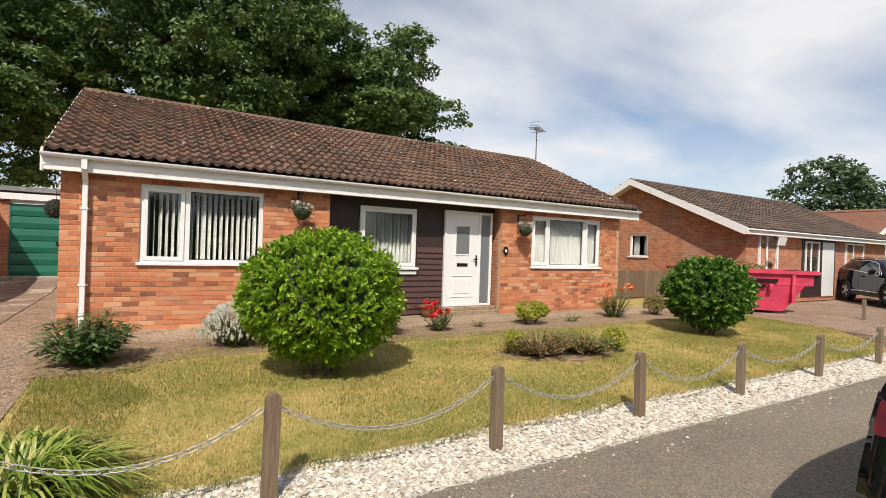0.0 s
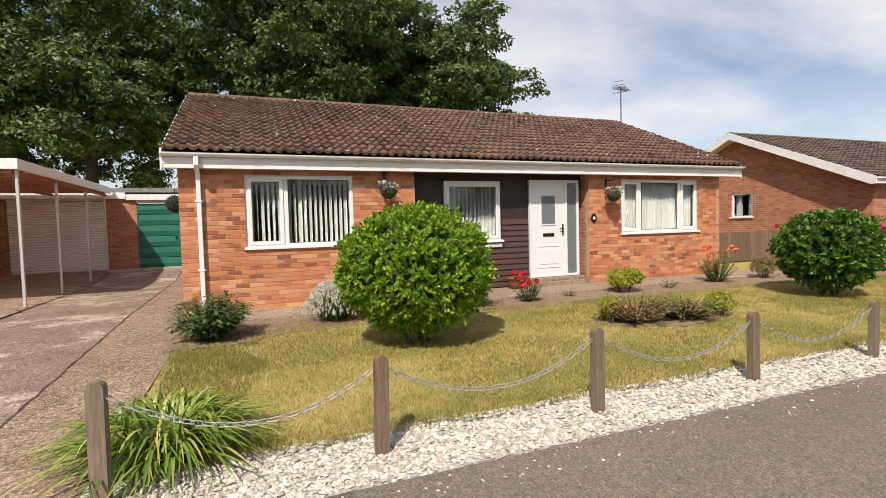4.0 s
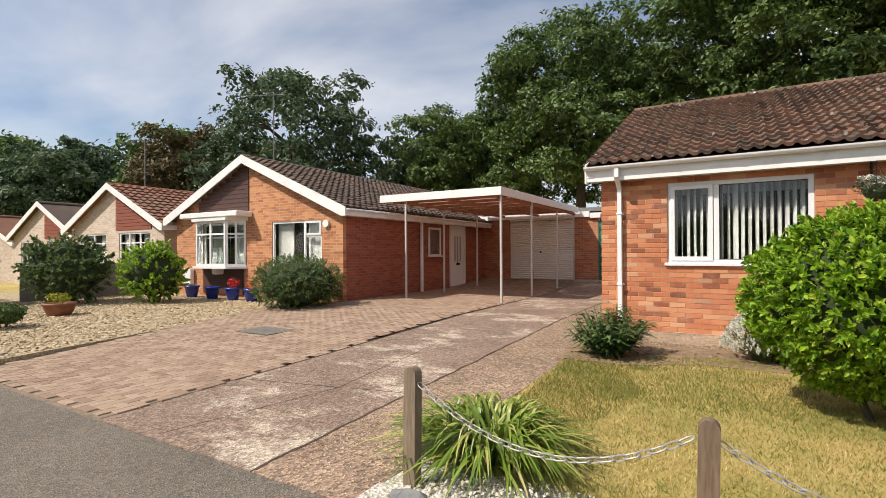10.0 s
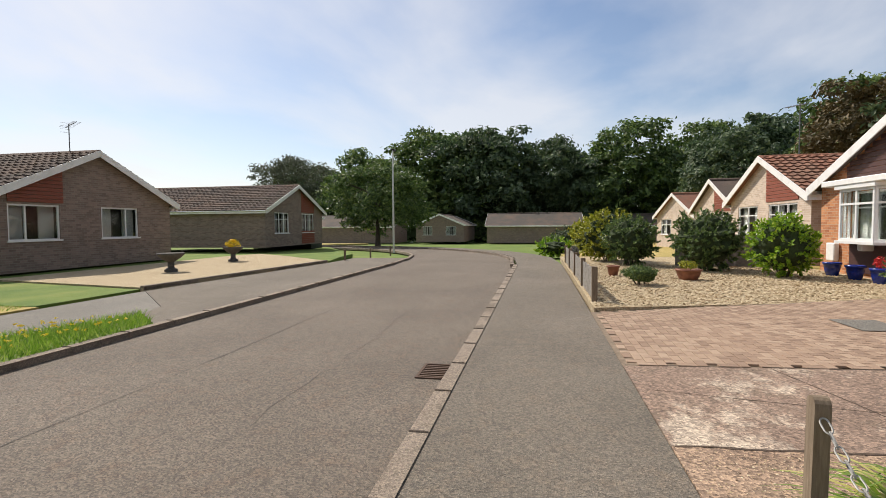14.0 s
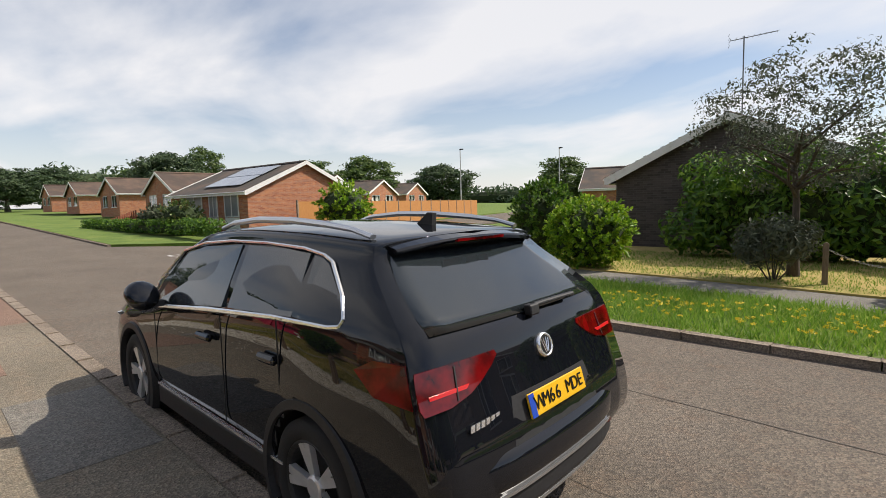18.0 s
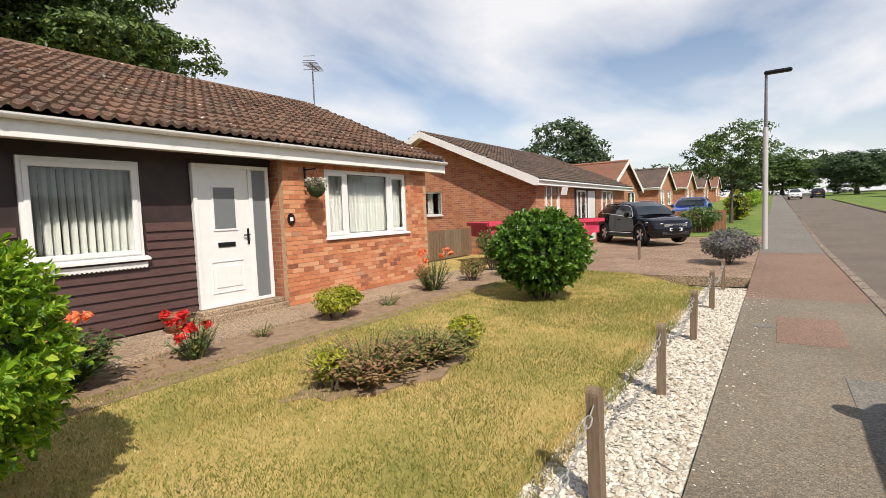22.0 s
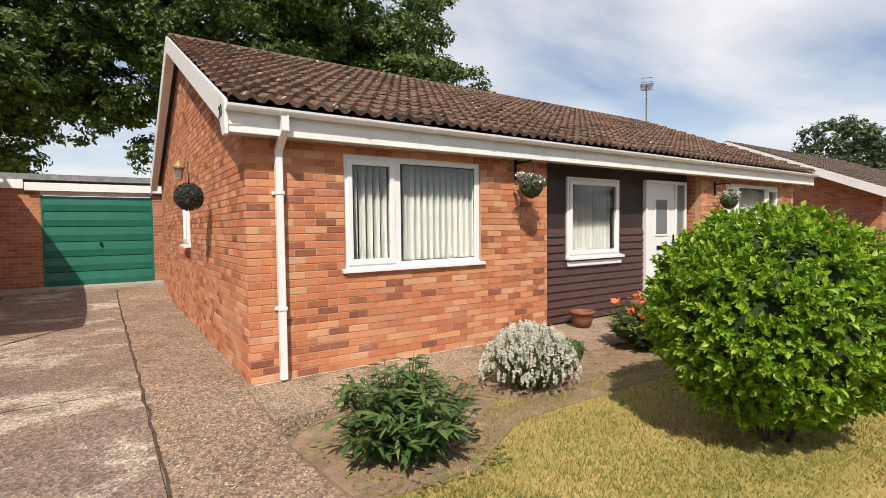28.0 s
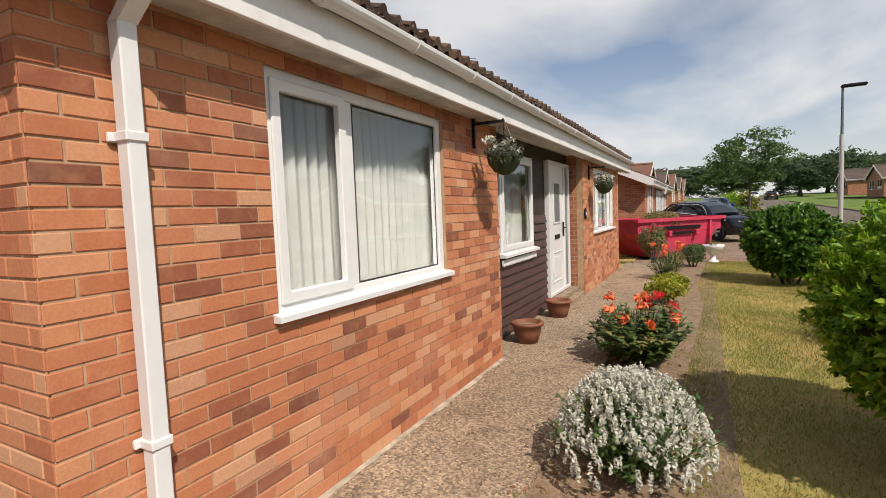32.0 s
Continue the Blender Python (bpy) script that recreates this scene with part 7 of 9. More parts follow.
# rows of the shell from the tail (first) to the nose (last); each is the line from sill to roof middle: (x, y, z)
SHELL = [
    [(0.11, 0.74, 0.28), (0.0, 0.85, 0.42), (0.0, 0.885, 0.60), (0.085, 0.875, 0.84), (0.16, 0.845, 1.00), (0.38, 0.75, 1.24), (0.53, 0.665, 1.46), (0.53, 0.58, 1.545), (0.46, 0.0, 1.590)],
    [(0.30, 0.80, 0.27), (0.28, 0.89, 0.42), (0.28, 0.905, 0.62), (0.30, 0.90, 0.86), (0.36, 0.865, 1.02), (0.52, 0.775, 1.25), (0.64, 0.675, 1.475), (0.64, 0.59, 1.57), (0.60, 0.0, 1.615)],
    [(0.80, 0.80, 0.26), (0.80, 0.905, 0.42), (0.80, 0.925, 0.64), (0.80, 0.915, 0.88), (0.82, 0.885, 1.03), (0.92, 0.79, 1.26), (1.02, 0.69, 1.50), (1.02, 0.60, 1.60), (1.00, 0.0, 1.645)],
    [(1.35, 0.80, 0.26), (1.35, 0.90, 0.42), (1.35, 0.915, 0.64), (1.35, 0.905, 0.88), (1.35, 0.885, 1.02), (1.38, 0.795, 1.26), (1.42, 0.70, 1.51), (1.42, 0.61, 1.615), (1.42, 0.0, 1.66)],
    [(2.05, 0.80, 0.26), (2.05, 0.895, 0.42), (2.05, 0.905, 0.64), (2.05, 0.90, 0.87), (2.05, 0.88, 1.00), (2.02, 0.795, 1.25), (2.00, 0.70, 1.50), (2.00, 0.61, 1.61), (2.00, 0.0, 1.655)],
    [(2.75, 0.80, 0.26), (2.75, 0.90, 0.42), (2.75, 0.91, 0.64), (2.75, 0.90, 0.86), (2.75, 0.875, 0.98), (2.62, 0.79, 1.24), (2.42, 0.70, 1.475), (2.36, 0.60, 1.565), (2.30, 0.0, 1.62)],
    [(3.25, 0.80, 0.26), (3.25, 0.905, 0.42), (3.25, 0.92, 0.64), (3.25, 0.905, 0.85), (3.25, 0.87, 0.965), (3.00, 0.80, 1.17), (2.64, 0.72, 1.42), (2.54, 0.60, 1.52), (2.50, 0.0, 1.565)],
    [(3.55, 0.80, 0.27), (3.55, 0.905, 0.42), (3.55, 0.925, 0.64), (3.55, 0.905, 0.84), (3.50, 0.86, 0.94), (3.42, 0.80, 0.985), (3.34, 0.72, 1.015), (3.32, 0.58, 1.03), (3.26, 0.0, 1.065)],
    [(4.05, 0.80, 0.27), (4.05, 0.895, 0.42), (4.05, 0.91, 0.62), (4.03, 0.885, 0.80), (4.00, 0.83, 0.90), (3.97, 0.77, 0.93), (3.95, 0.69, 0.945), (3.95, 0.55, 0.955), (3.95, 0.0, 0.985)],
    [(4.32, 0.72, 0.27), (4.36, 0.79, 0.42), (4.37, 0.80, 0.58), (4.32, 0.79, 0.76), (4.28, 0.75, 0.83), (4.26, 0.70, 0.85), (4.26, 0.62, 0.86), (4.28, 0.50, 0.865), (4.32, 0.0, 0.875)],
    [(4.40, 0.50, 0.27), (4.46, 0.52, 0.42), (4.47, 0.52, 0.56), (4.42, 0.52, 0.72), (4.38, 0.50, 0.78), (4.37, 0.48, 0.79), (4.37, 0.45, 0.80), (4.38, 0.40, 0.805), (4.41, 0.0, 0.81)],
]


def spline(rows, sub):
    """Catmull-Rom between the rows of a grid."""
    out = []
    n = len(rows)
    for i in range(n - 1):
        p0, p1, p2, p3 = rows[max(0, i - 1)], rows[i], rows[i + 1], rows[min(n - 1, i + 2)]
        for k in range(sub):
            u = k / sub
            out.append([tuple(0.5 * (2 * b + (c - a) * u + (2 * a - 5 * b + 4 * c - d) * u * u + (3 * b - a - 3 * c + d) * u ** 3) for a, b, c, d in zip(q0, q1, q2, q3)) for q0, q1, q2, q3 in zip(p0, p1, p2, p3)])
    out.append(rows[-1])
    return out


def side_y(z):
    """Half width of the cabin's side at a height."""
    return 0.885 - (z - 1.02) * 0.375 if z > 1.0 else 0.90


def stretch(p):
    """Final proportions: a higher belt line, a lower roof end, an upright tail and a long windscreen."""
    x, y, z = p
    dz = np.interp(z, (0, 0.5, 0.75, 0.88, 1.03, 1.2, 1.47, 1.52, 1.66), (0, 0, 0.02, 0.05, 0.125, 0.10, 0.0, -0.01, -0.055))
    dz *= np.interp(x, (1.2, 1.85, 2.9, 3.3, 4.0), (1.0, 0.78, 0.42, 0.15, 0.0))
    dx = (0.13 + 0.06 * min(1.0, max(0.0, (z - 1.0) / 0.4))) * max(0.0, 1 - (max(x, 0.0) / 1.3) ** 2)
    dx += 0.13 * math.exp(-((x - 2.8) / 0.45) ** 2) * min(1.0, max(0.0, (z - 1.0) / 0.2)) * (1 - min(1.0, max(0.0, (z - 1.45) / 0.15)))
    return Vector((x + dx, y, z + dz))


def shape_car(t):
    for ob in t.children_recursive:
        up_ob = ob.parent
        if up_ob is not t and up_ob.matrix_basis != Matrix.Identity(4):
            continue
        if ob.type == "MESH" and ob.matrix_basis == Matrix.Identity(4):
            for v in ob.data.vertices:
                v.co = stretch(v.co)
        else:
            c = ob.matrix_basis.translation.copy()
            if ob.type == "MESH":
                c = ob.matrix_basis @ (sum((v.co for v in ob.data.vertices), Vector()) / len(ob.data.vertices))
            ob.location = ob.matrix_basis.translation + stretch(c) - c


def suv(label, at, rz, paint, plate, plate_mat, front_lights=True):
    t = thing("car", label, "car", at=at, rz=rz)
    grid = spline(SHELL, 9)
    fine = spline([list(c) for c in zip(*grid)], 4)
    grid = [list(r) for r in zip(*fine)]
    wheels = [(wx, 0.345) for wx in (0.86, 3.58)]
    nr, nk = len(grid), len(grid[0])
    bm = bmesh.new()
    for sgn in (1, -1):
        vv = [[bm.verts.new((x, y * sgn, z)) for x, y, z in row] for row in grid]
        for i in range(nr - 1):
            for k in range(nk - 1):
                q = (vv[i][k], vv[i + 1][k], vv[i + 1][k + 1], vv[i][k + 1])
                mid = sum((v.co for v in q), Vector()) / 4
                if mid.z < 0.80 and any(math.hypot(mid.x - wx, mid.z - wr) < 0.405 for wx, wr in wheels):
                    continue
                bm.faces.new(q if sgn < 0 else q[::-1])
    # tail and nose, bulging a little
    for row, sx, amt in ((grid[0], -1, 0.055), (grid[-1], 1, 0.05)):
        cols = 10
        def at_k(k, c):
            x, y, z = row[k]
            u = 1 - 2 * c / cols
            return bm.verts.new((x + sx * amt * (1 - u * u) * (1.0 if k < 24 else 0.55 if k < 31 else 0.0), y * u, z))
        g2 = [[at_k(k, c) for c in range(cols + 1)] for k in range(nk - 1)]
        for k in range(nk - 2):
            for c in range(cols):
                bm.faces.new((g2[k][c], g2[k][c + 1], g2[k + 1][c + 1], g2[k + 1][c]))
    bmesh.ops.remove_doubles(bm, verts=bm.verts, dist=0.0015)
    bmesh.ops.recalc_face_normals(bm, faces=bm.faces)
    body = part("body", bm, paint, t, smooth=True)
    part("underbody", boxes((0.25, -0.78, 0.2, 4.3, 0.78, 0.5), bevel=0.04), "car_plastic", t)
    # tail glass, spoiler, wiper
    def tail_x(y, z):
        pts = SHELL[0]
        for p, q in zip(pts, pts[1:]):
            if p[2] <= z <= q[2]:
                f = (z - p[2]) / (q[2] - p[2])
                x, w = p[0] + (q[0] - p[0]) * f, p[1] + (q[1] - p[1]) * f
                return x - 0.055 * (1 - min(1, abs(y) / w) ** 2) * (1.0 if z < 1.3 else 0.8)
        return 0.1
    def tail_panel(outline, mat, name, off=0.006, parent=None, cols=12, label="", smooth=False):
        """A panel on the tail: outline gives (z, half width low side) rows."""
        bmx = bmesh.new()
        rows = []
        for z, y0, y1 in outline:
            rows.append([bmx.verts.new((tail_x(y0 + (y1 - y0) * c / cols, z) - off, y0 + (y1 - y0) * c / cols, z)) for c in range(cols + 1)])
        for a, b in zip(rows, rows[1:]):
            for c in range(cols):
                bmx.faces.new((a[c], a[c + 1], b[c + 1], b[c]))
        ext = bmesh.ops.extrude_face_region(bmx, geom=bmx.faces[:])
        for e in ext["geom"]:
            if isinstance(e, bmesh.types.BMVert):
                e.co.x += 0.02
        bmesh.ops.recalc_face_normals(bmx, faces=bmx.faces)
        return part(name, bmx, mat, parent or t, label, smooth=smooth)
    tail_panel([(z, -w, w) for z, w in ((1.035, 0.70), (1.10, 0.70), (1.18, 0.68), (1.26, 0.655), (1.34, 0.625), (1.42, 0.595), (1.47, 0.575))], "car_glass", "rear_window", 0.008, smooth=True)
    bm = bmesh.new()
    lip = [(0.66, 1.612), (0.50, 1.590), (0.405, 1.560), (0.395, 1.545), (0.43, 1.520), (0.60, 1.53)]
    rows = []
    for c in range(-8, 9):
        y = 0.575 * c / 8
        rows.append([bm.verts.new((x + 0.07 * (c / 8) ** 2 * (1.3 - x), y, z - 0.055 * (c / 8) ** 2)) for x, z in lip])
    for a, b in zip(rows, rows[1:]):
        for i in range(6):
            bm.faces.new((a[i], a[(i + 1) % 6], b[(i + 1) % 6], b[i]))
    bm.faces.new(rows[0])
    bm.faces.new(rows[-1][::-1])
    bmesh.ops.recalc_face_normals(bm, faces=bm.faces)
    sp = part("spoiler", bm, paint, t)
    part("brake_light", boxes((0.398, -0.2, 1.522, 0.42, 0.2, 1.544)), "tail_red", sp)
    part("wiper", boxes((0.10, -0.42, 1.055, 0.13, 0.02, 1.075), (0.085, -0.02, 1.02, 0.13, 0.06, 1.075), bevel=0.006), "car_plastic", t)
    # number plate recess, plate, badge
    rec = tail_panel([(0.60, -0.40, 0.40), (0.66, -0.38, 0.38), (0.80, -0.34, 0.34)], "car_plastic", "plate_recess", 0.004)
    zc = 0.745
    pl = part("number_plate", boxes((-0.012, -0.26, -0.056, 0.0, 0.26, 0.056), bevel=0.003), plate_mat, t, "registration plate")
    pl.matrix_basis = Matrix.Translation((tail_x(0, zc) - 0.012, 0, zc)) @ pose(0, 0, 0, 0, 16, 0)
    part("country_band", boxes((-0.0145, 0.215, -0.054, -0.0125, 0.258, 0.054)), "plate_blue", pl)
    if plate:
        for i, ch in enumerate(plate):
            if ch != " ":
                lettering(ch, 0.092, Matrix.Translation((-0.015, 0.178 - 0.0555 * i, 0.0)) @ pose(0, 0, 0, 90, 0, -90), "black_metal", pl, "letter", 0.001)
    bd = bmesh.new()
    bmesh.ops.create_cone(bd, cap_ends=True, segments=24, radius1=0.058, radius2=0.05, depth=0.014)
    b = part("badge", bd, "black_metal", t, "round black badge with a chrome ring")
    bd = bmesh.new()
    rg = [[bd.verts.new((q * math.cos(a), q * math.sin(a), hz)) for q, hz in ((0.048, 0.0), (0.050, 0.013), (0.058, 0.013), (0.062, -0.004))] for a in [2 * math.pi * i / 28 for i in range(28)]]
    for p, q in zip(rg, rg[1:] + rg[:1]):
        for i in range(3):
            bd.faces.new((p[i], p[i + 1], q[i + 1], q[i]))
    bmesh.ops.recalc_face_normals(bd, faces=bd.faces)
    part("badge_ring", bd, "chrome", b, smooth=True)
    for ax, bx in ((-0.03, -0.012), (0.03, 0.012), (-0.012, 0.0), (0.012, 0.0)):
        part("badge_bar", tube(bmesh.new(), (0.035 if abs(ax) < 0.02 else 0.03, ax, 0.009), (-0.035, bx, 0.009), 0.004, seg=5), "chrome", b)
    b.matrix_basis = Matrix.Translation((tail_x(0, 0.92) - 0.012, 0, 0.92)) @ pose(0, 0, 0, 0, -74, 0)
    for i in range(6):
        part("script_letter", boxes((-0.004, 0.44 + 0.034 * i, 0.745, 0.0, 0.465 + 0.034 * i, 0.775)), "chrome", t, "small chrome letter").location.x = tail_x(0.54, 0.76) - 0.006
    # lamps
    for s in (1, -1):
        tail_panel([(0.845, s * 0.70, s * 0.84), (0.865, s * 0.58, s * 0.852), (0.89, s * 0.50, s * 0.852), (0.92, s * 0.42, s * 0.85), (0.945, s * 0.37, s * 0.845), (0.958, s * 0.38, s * 0.84)], "tail_red", "tail_light", 0.012, cols=8)
        tail_panel([(0.885, s * 0.60, s * 0.80), (0.895, s * 0.58, s * 0.80)], "tail_bright", "light_strip", 0.017, cols=6)
        tail_panel([(0.86, s * 0.655, s * 0.662), (0.95, s * 0.635, s * 0.642)], "rubber_seal", "lamp_gap", 0.016, cols=2)
        bm = bmesh.new()
        v = [bm.verts.new(p) for p in ((0.10, s * 0.878, 0.87), (0.155, s * 0.862, 0.98), (0.32, s * 0.892, 0.98), (0.43, s * 0.912, 0.945), (0.30, s * 0.914, 0.885))]
        w = [bm.verts.new((p.co.x + 0.005, p.co.y - s * 0.04, p.co.z)) for p in v]
        bm.faces.new(v); bm.faces.new(w[::-1])
        for i in range(5):
            bm.faces.new((v[i], w[i], w[(i + 1) % 5], v[(i + 1) % 5]))
        bmesh.ops.recalc_face_normals(bm, faces=bm.faces)
        part("tail_light", bm, "tail_red", t)
        part("reflector", boxes((0.045, s * 0.45 - 0.14, 0.415, 0.065, s * 0.45 + 0.14, 0.44)), "tail_red", t).location.x = -0.075
    # bumper with its ledge, strips and skirt, wrapped round the corners
    def wrap(profile, mat, name, half=0.862, smooth=True):
        bmx = bmesh.new()
        rows = []
        for c in range(-12, 13):
            y = half * c / 12
            back = 0.05 * (c / 12) ** 2 + 0.17 * abs(c / 12) ** 5
            rows.append([bmx.verts.new((px + back, y, pz)) for px, pz in profile])
        k = len(profile)
        for p, q in zip(rows, rows[1:]):
            for i in range(k):
                bmx.faces.new((p[i], p[(i + 1) % k], q[(i + 1) % k], q[i]))
        bmx.faces.new(rows[0]); bmx.faces.new(rows[-1][::-1])
        bmesh.ops.recalc_face_normals(bmx, faces=bmx.faces)
        return part(name, bmx, mat, t, smooth=smooth)
    wrap([(0.12, 0.645), (0.0, 0.640), (-0.055, 0.625), (-0.082, 0.585), (-0.085, 0.50), (-0.070, 0.455), (0.12, 0.44)], paint, "bumper")
    wrap([(0.06, 0.646), (0.06, 0.650), (-0.045, 0.636), (-0.045, 0.630)], "car_plastic", "bumper_ledge", 0.62, False)
    wrap([(0.10, 0.44), (-0.066, 0.452), (-0.070, 0.36), (-0.040, 0.29), (0.02, 0.25), (0.12, 0.25)], "car_plastic", "bumper_skirt", 0.87, False)
    wrap([(-0.06, 0.448), (-0.080, 0.446), (-0.080, 0.460), (-0.06, 0.462)], "rail_silver", "bumper_trim", 0.862, False)
    wrap([(-0.03, 0.318), (-0.062, 0.316), (-0.062, 0.328), (-0.03, 0.330)], "rail_silver", "skirt_trim", 0.80, False)
    # side windows with chrome line
    for s in (1, -1):
        wins = {"front_window": [(1.87, 1.03), (3.04, 0.985), (2.90, 1.14), (2.60, 1.385), (2.38, 1.455), (1.90, 1.49)],
                "rear_door_window": [(1.03, 1.048), (1.79, 1.032), (1.82, 1.492), (1.40, 1.49), (1.06, 1.47)],
                "quarter_window": [(0.59, 1.085), (0.66, 1.058), (0.97, 1.05), (1.00, 1.46), (0.90, 1.44), (0.82, 1.40), (0.64, 1.19)]}
        for nm, o in wins.items():
            bm = bmesh.new()
            prism(bm, o, 1, 0.0, 0.012)
            for v in bm.verts:
                v.co.y = s * (side_y(v.co.z) + 0.008 - (0.0 if v.co.y > 0.006 else 0.05) + (0.0 if v.co.x < 2.1 else -0.01 * (v.co.x - 2.1)) - 0.05 * max(0.0, 1.0 - v.co.x))
            bmesh.ops.recalc_face_normals(bm, faces=bm.faces)
            part(nm, bm, "car_glass", t, "tinted side window")
        line = [(3.10, 0.965), (2.05, 1.010), (1.25, 1.030), (0.68, 1.038), (0.595, 1.052), (0.57, 1.09), (0.62, 1.20), (0.80, 1.425), (0.90, 1.468), (1.15, 1.500), (1.6, 1.517), (2.05, 1.512), (2.42, 1.480), (2.65, 1.405), (2.95, 1.15), (3.12, 0.985)]
        bm = bmesh.new()
        for (a, b_), (c, d) in zip(line, line[1:]):
            oa, oc = (-0.008 * max(0, a - 2.1) - 0.05 * max(0, 1 - a), -0.008 * max(0, c - 2.1) - 0.05 * max(0, 1 - c))
            tube(bm, (a, s * (side_y(b_) + 0.012 + oa), b_), (c, s * (side_y(d) + 0.012 + oc), d), 0.0115, seg=6)
        part("window_trim", bm, "chrome", t, "chrome window trim")
        # roof rail, mirror, handles, sill strip
        bm = bmesh.new()
        rail = [(0.62, 1.575), (0.80, 1.625), (1.1, 1.655), (1.5, 1.672), (1.9, 1.668), (2.25, 1.635), (2.42, 1.585)]
        for (a, b_), (c, d) in zip(rail, rail[1:]):
            tube(bm, (a, s * 0.60, b_ + 0.012), (c, s * 0.60, d + 0.012), 0.021, seg=8)
        part("roof_rail", bm, "rail_silver", t)
        bm = bmesh.new()
        bmesh.ops.create_uvsphere(bm, u_segments=14, v_segments=10, radius=1.0)
        for v in bm.verts:
            v.co = Vector((2.86 + v.co.x * 0.085, s * (1.02 + v.co.y * 0.115), 1.06 + v.co.z * 0.10))
        part("mirror", bm, paint, t, smooth=True)
        part("mirror_arm", boxes((2.83, s * 0.94 - 0.05, 0.975, 2.91, s * 0.94 + 0.05, 1.01)), "car_plastic", t)
        for hx in (1.16, 1.98):
            part("door_handle", boxes((hx, s * 0.925 - 0.02, 0.865, hx + 0.20, s * 0.925 + 0.02, 0.90), bevel=0.012), paint, t)
        part("sill_trim", boxes((1.16, s * 0.905 - 0.01, 0.385, 3.05, s * 0.905 + 0.012, 0.402)), "chrome", t)
        part("sill_cladding", boxes((1.14, s * 0.86 - 0.04, 0.22, 3.10, s * 0.86 + 0.042, 0.37), bevel=0.015), "car_plastic", t)
        for gx, g0, g1 in ((1.14, 0.78, 1.03), (1.84, 0.42, 1.0), (3.02, 0.42, 0.95)):
            part("door_gap", boxes((gx, s * 0.915 - 0.004, g0, gx + 0.006, s * 0.915 + 0.002, g1)), "rubber_seal", t)
        # wheels
        for wx in (0.86, 3.58):
            r = 0.345
            arch = bmesh.new()
            ring = [(0.375, -0.02), (0.385, 0.022), (0.43, 0.018), (0.448, -0.03)]
            seg = 40
            rr = [[arch.verts.new((q * math.cos(a), q * math.sin(a), h)) for q, h in ring] for a in [math.pi * 1.16 + (-math.pi * 1.32) * i / seg for i in range(seg + 1)]]
            for p, q in zip(rr, rr[1:]):
                for i in range(3):
                    arch.faces.new((p[i], p[i + 1], q[i + 1], q[i]))
            bmesh.ops.recalc_face_normals(arch, faces=arch.faces)
            if s > 0:
                for v in arch.verts:
                    v.co.y = v.co.y
            ob = part("wheel_arch", arch, "car_plastic", t)
            ob.matrix_basis = Matrix.Translation((wx, s * 0.912, r + 0.012)) @ pose(0, 0, 0, 90, 0, 0) @ Matrix.Diagonal((1, 1, -s, 1))
            well = bmesh.new()
            lathe(well, [(0.0, 0.0), (0.40, 0.0), (0.40, 0.22), (0.39, 0.22), (0.39, 0.01)], 30)
            wo = part("wheel_well", well, "rubber_seal", t)
            wo.matrix_basis = Matrix.Translation((wx, s * 0.68, r + 0.012)) @ pose(0, 0, 0, -90 * s, 0, 0)
            wh = new("wheel"); wh.parent = t
            wh.matrix_basis = Matrix.Translation((wx, s * 0.80, r)) @ pose(0, 0, 0, -90 * s, 0, 0)
            bm = bmesh.new()
            lathe(bm, [(0.235, -0.1), (0.31, -0.105), (0.338, -0.085), (0.345, 0.0), (0.338, 0.095), (0.31, 0.115), (0.245, 0.108), (0.235, 0.09)], 40)
            bmesh.ops.delete(bm, geom=[f for f in bm.faces if len(f.verts) > 4], context="FACES")
            part("tyre", bm, "tyre", wh, smooth=True)
            bm = bmesh.new()
            lathe(bm, [(0.240, 0.10), (0.232, 0.106), (0.215, 0.09), (0.205, 0.03), (0.0, 0.02)], 40)
            bmesh.ops.delete(bm, geom=[f for f in bm.faces if len(f.verts) > 4 and f.calc_center_median().z > 0.05], context="FACES")
            part("rim", bm, "car_plastic", wh)
            for k in range(5):
                for dd in (-0.13, 0.13):
                    a = k * 2 * math.pi / 5
                    bm = bmesh.new()
                    p0, p1 = Vector((0.05 * math.cos(a), 0.05 * math.sin(a), 0.085)), Vector((0.228 * math.cos(a + dd), 0.228 * math.sin(a + dd), 0.098))
                    dv = (p1 - p0).normalized()
                    nv = Vector((-dv.y, dv.x, 0)) * 0.020
                    vs = [bm.verts.new(p) for p in (p0 - nv, p0 + nv, p1 + nv * 1.15, p1 - nv * 1.15)]
                    vs2 = [bm.verts.new(v.co - Vector((0, 0, 0.03))) for v in vs]
                    bm.faces.new(vs); bm.faces.new(vs2[::-1])
                    for i in range(4):
                        bm.faces.new((vs[i], vs2[i], vs2[(i + 1) % 4], vs[(i + 1) % 4]))
                    bmesh.ops.recalc_face_normals(bm, faces=bm.faces)
                    part("spoke", bm, "alloy", wh)
            bm = bmesh.new()
            lathe(bm, [(0.062, 0.07), (0.062, 0.092), (0.05, 0.1), (0.0, 0.1)], 18)
            part("hub", bm, "alloy", wh)
    # windscreen, nose
    bm = bmesh.new()
    rows = []
    for (xa, ya, za) in ((2.52, 0.60, 1.535), (2.78, 0.66, 1.375), (3.05, 0.72, 1.205), (3.30, 0.76, 1.045)):
        rows.append([bm.verts.new((xa + 0.075 * (1 - (c / 5) ** 2) - 0.02, ya * c / 5, za + 0.045 * (1 - (c / 5) ** 2))) for c in range(-5, 6)])
    for a, b_ in zip(rows, rows[1:]):
        for c in range(10):
            bm.faces.new((a[c], a[c + 1], b_[c + 1], b_[c]))
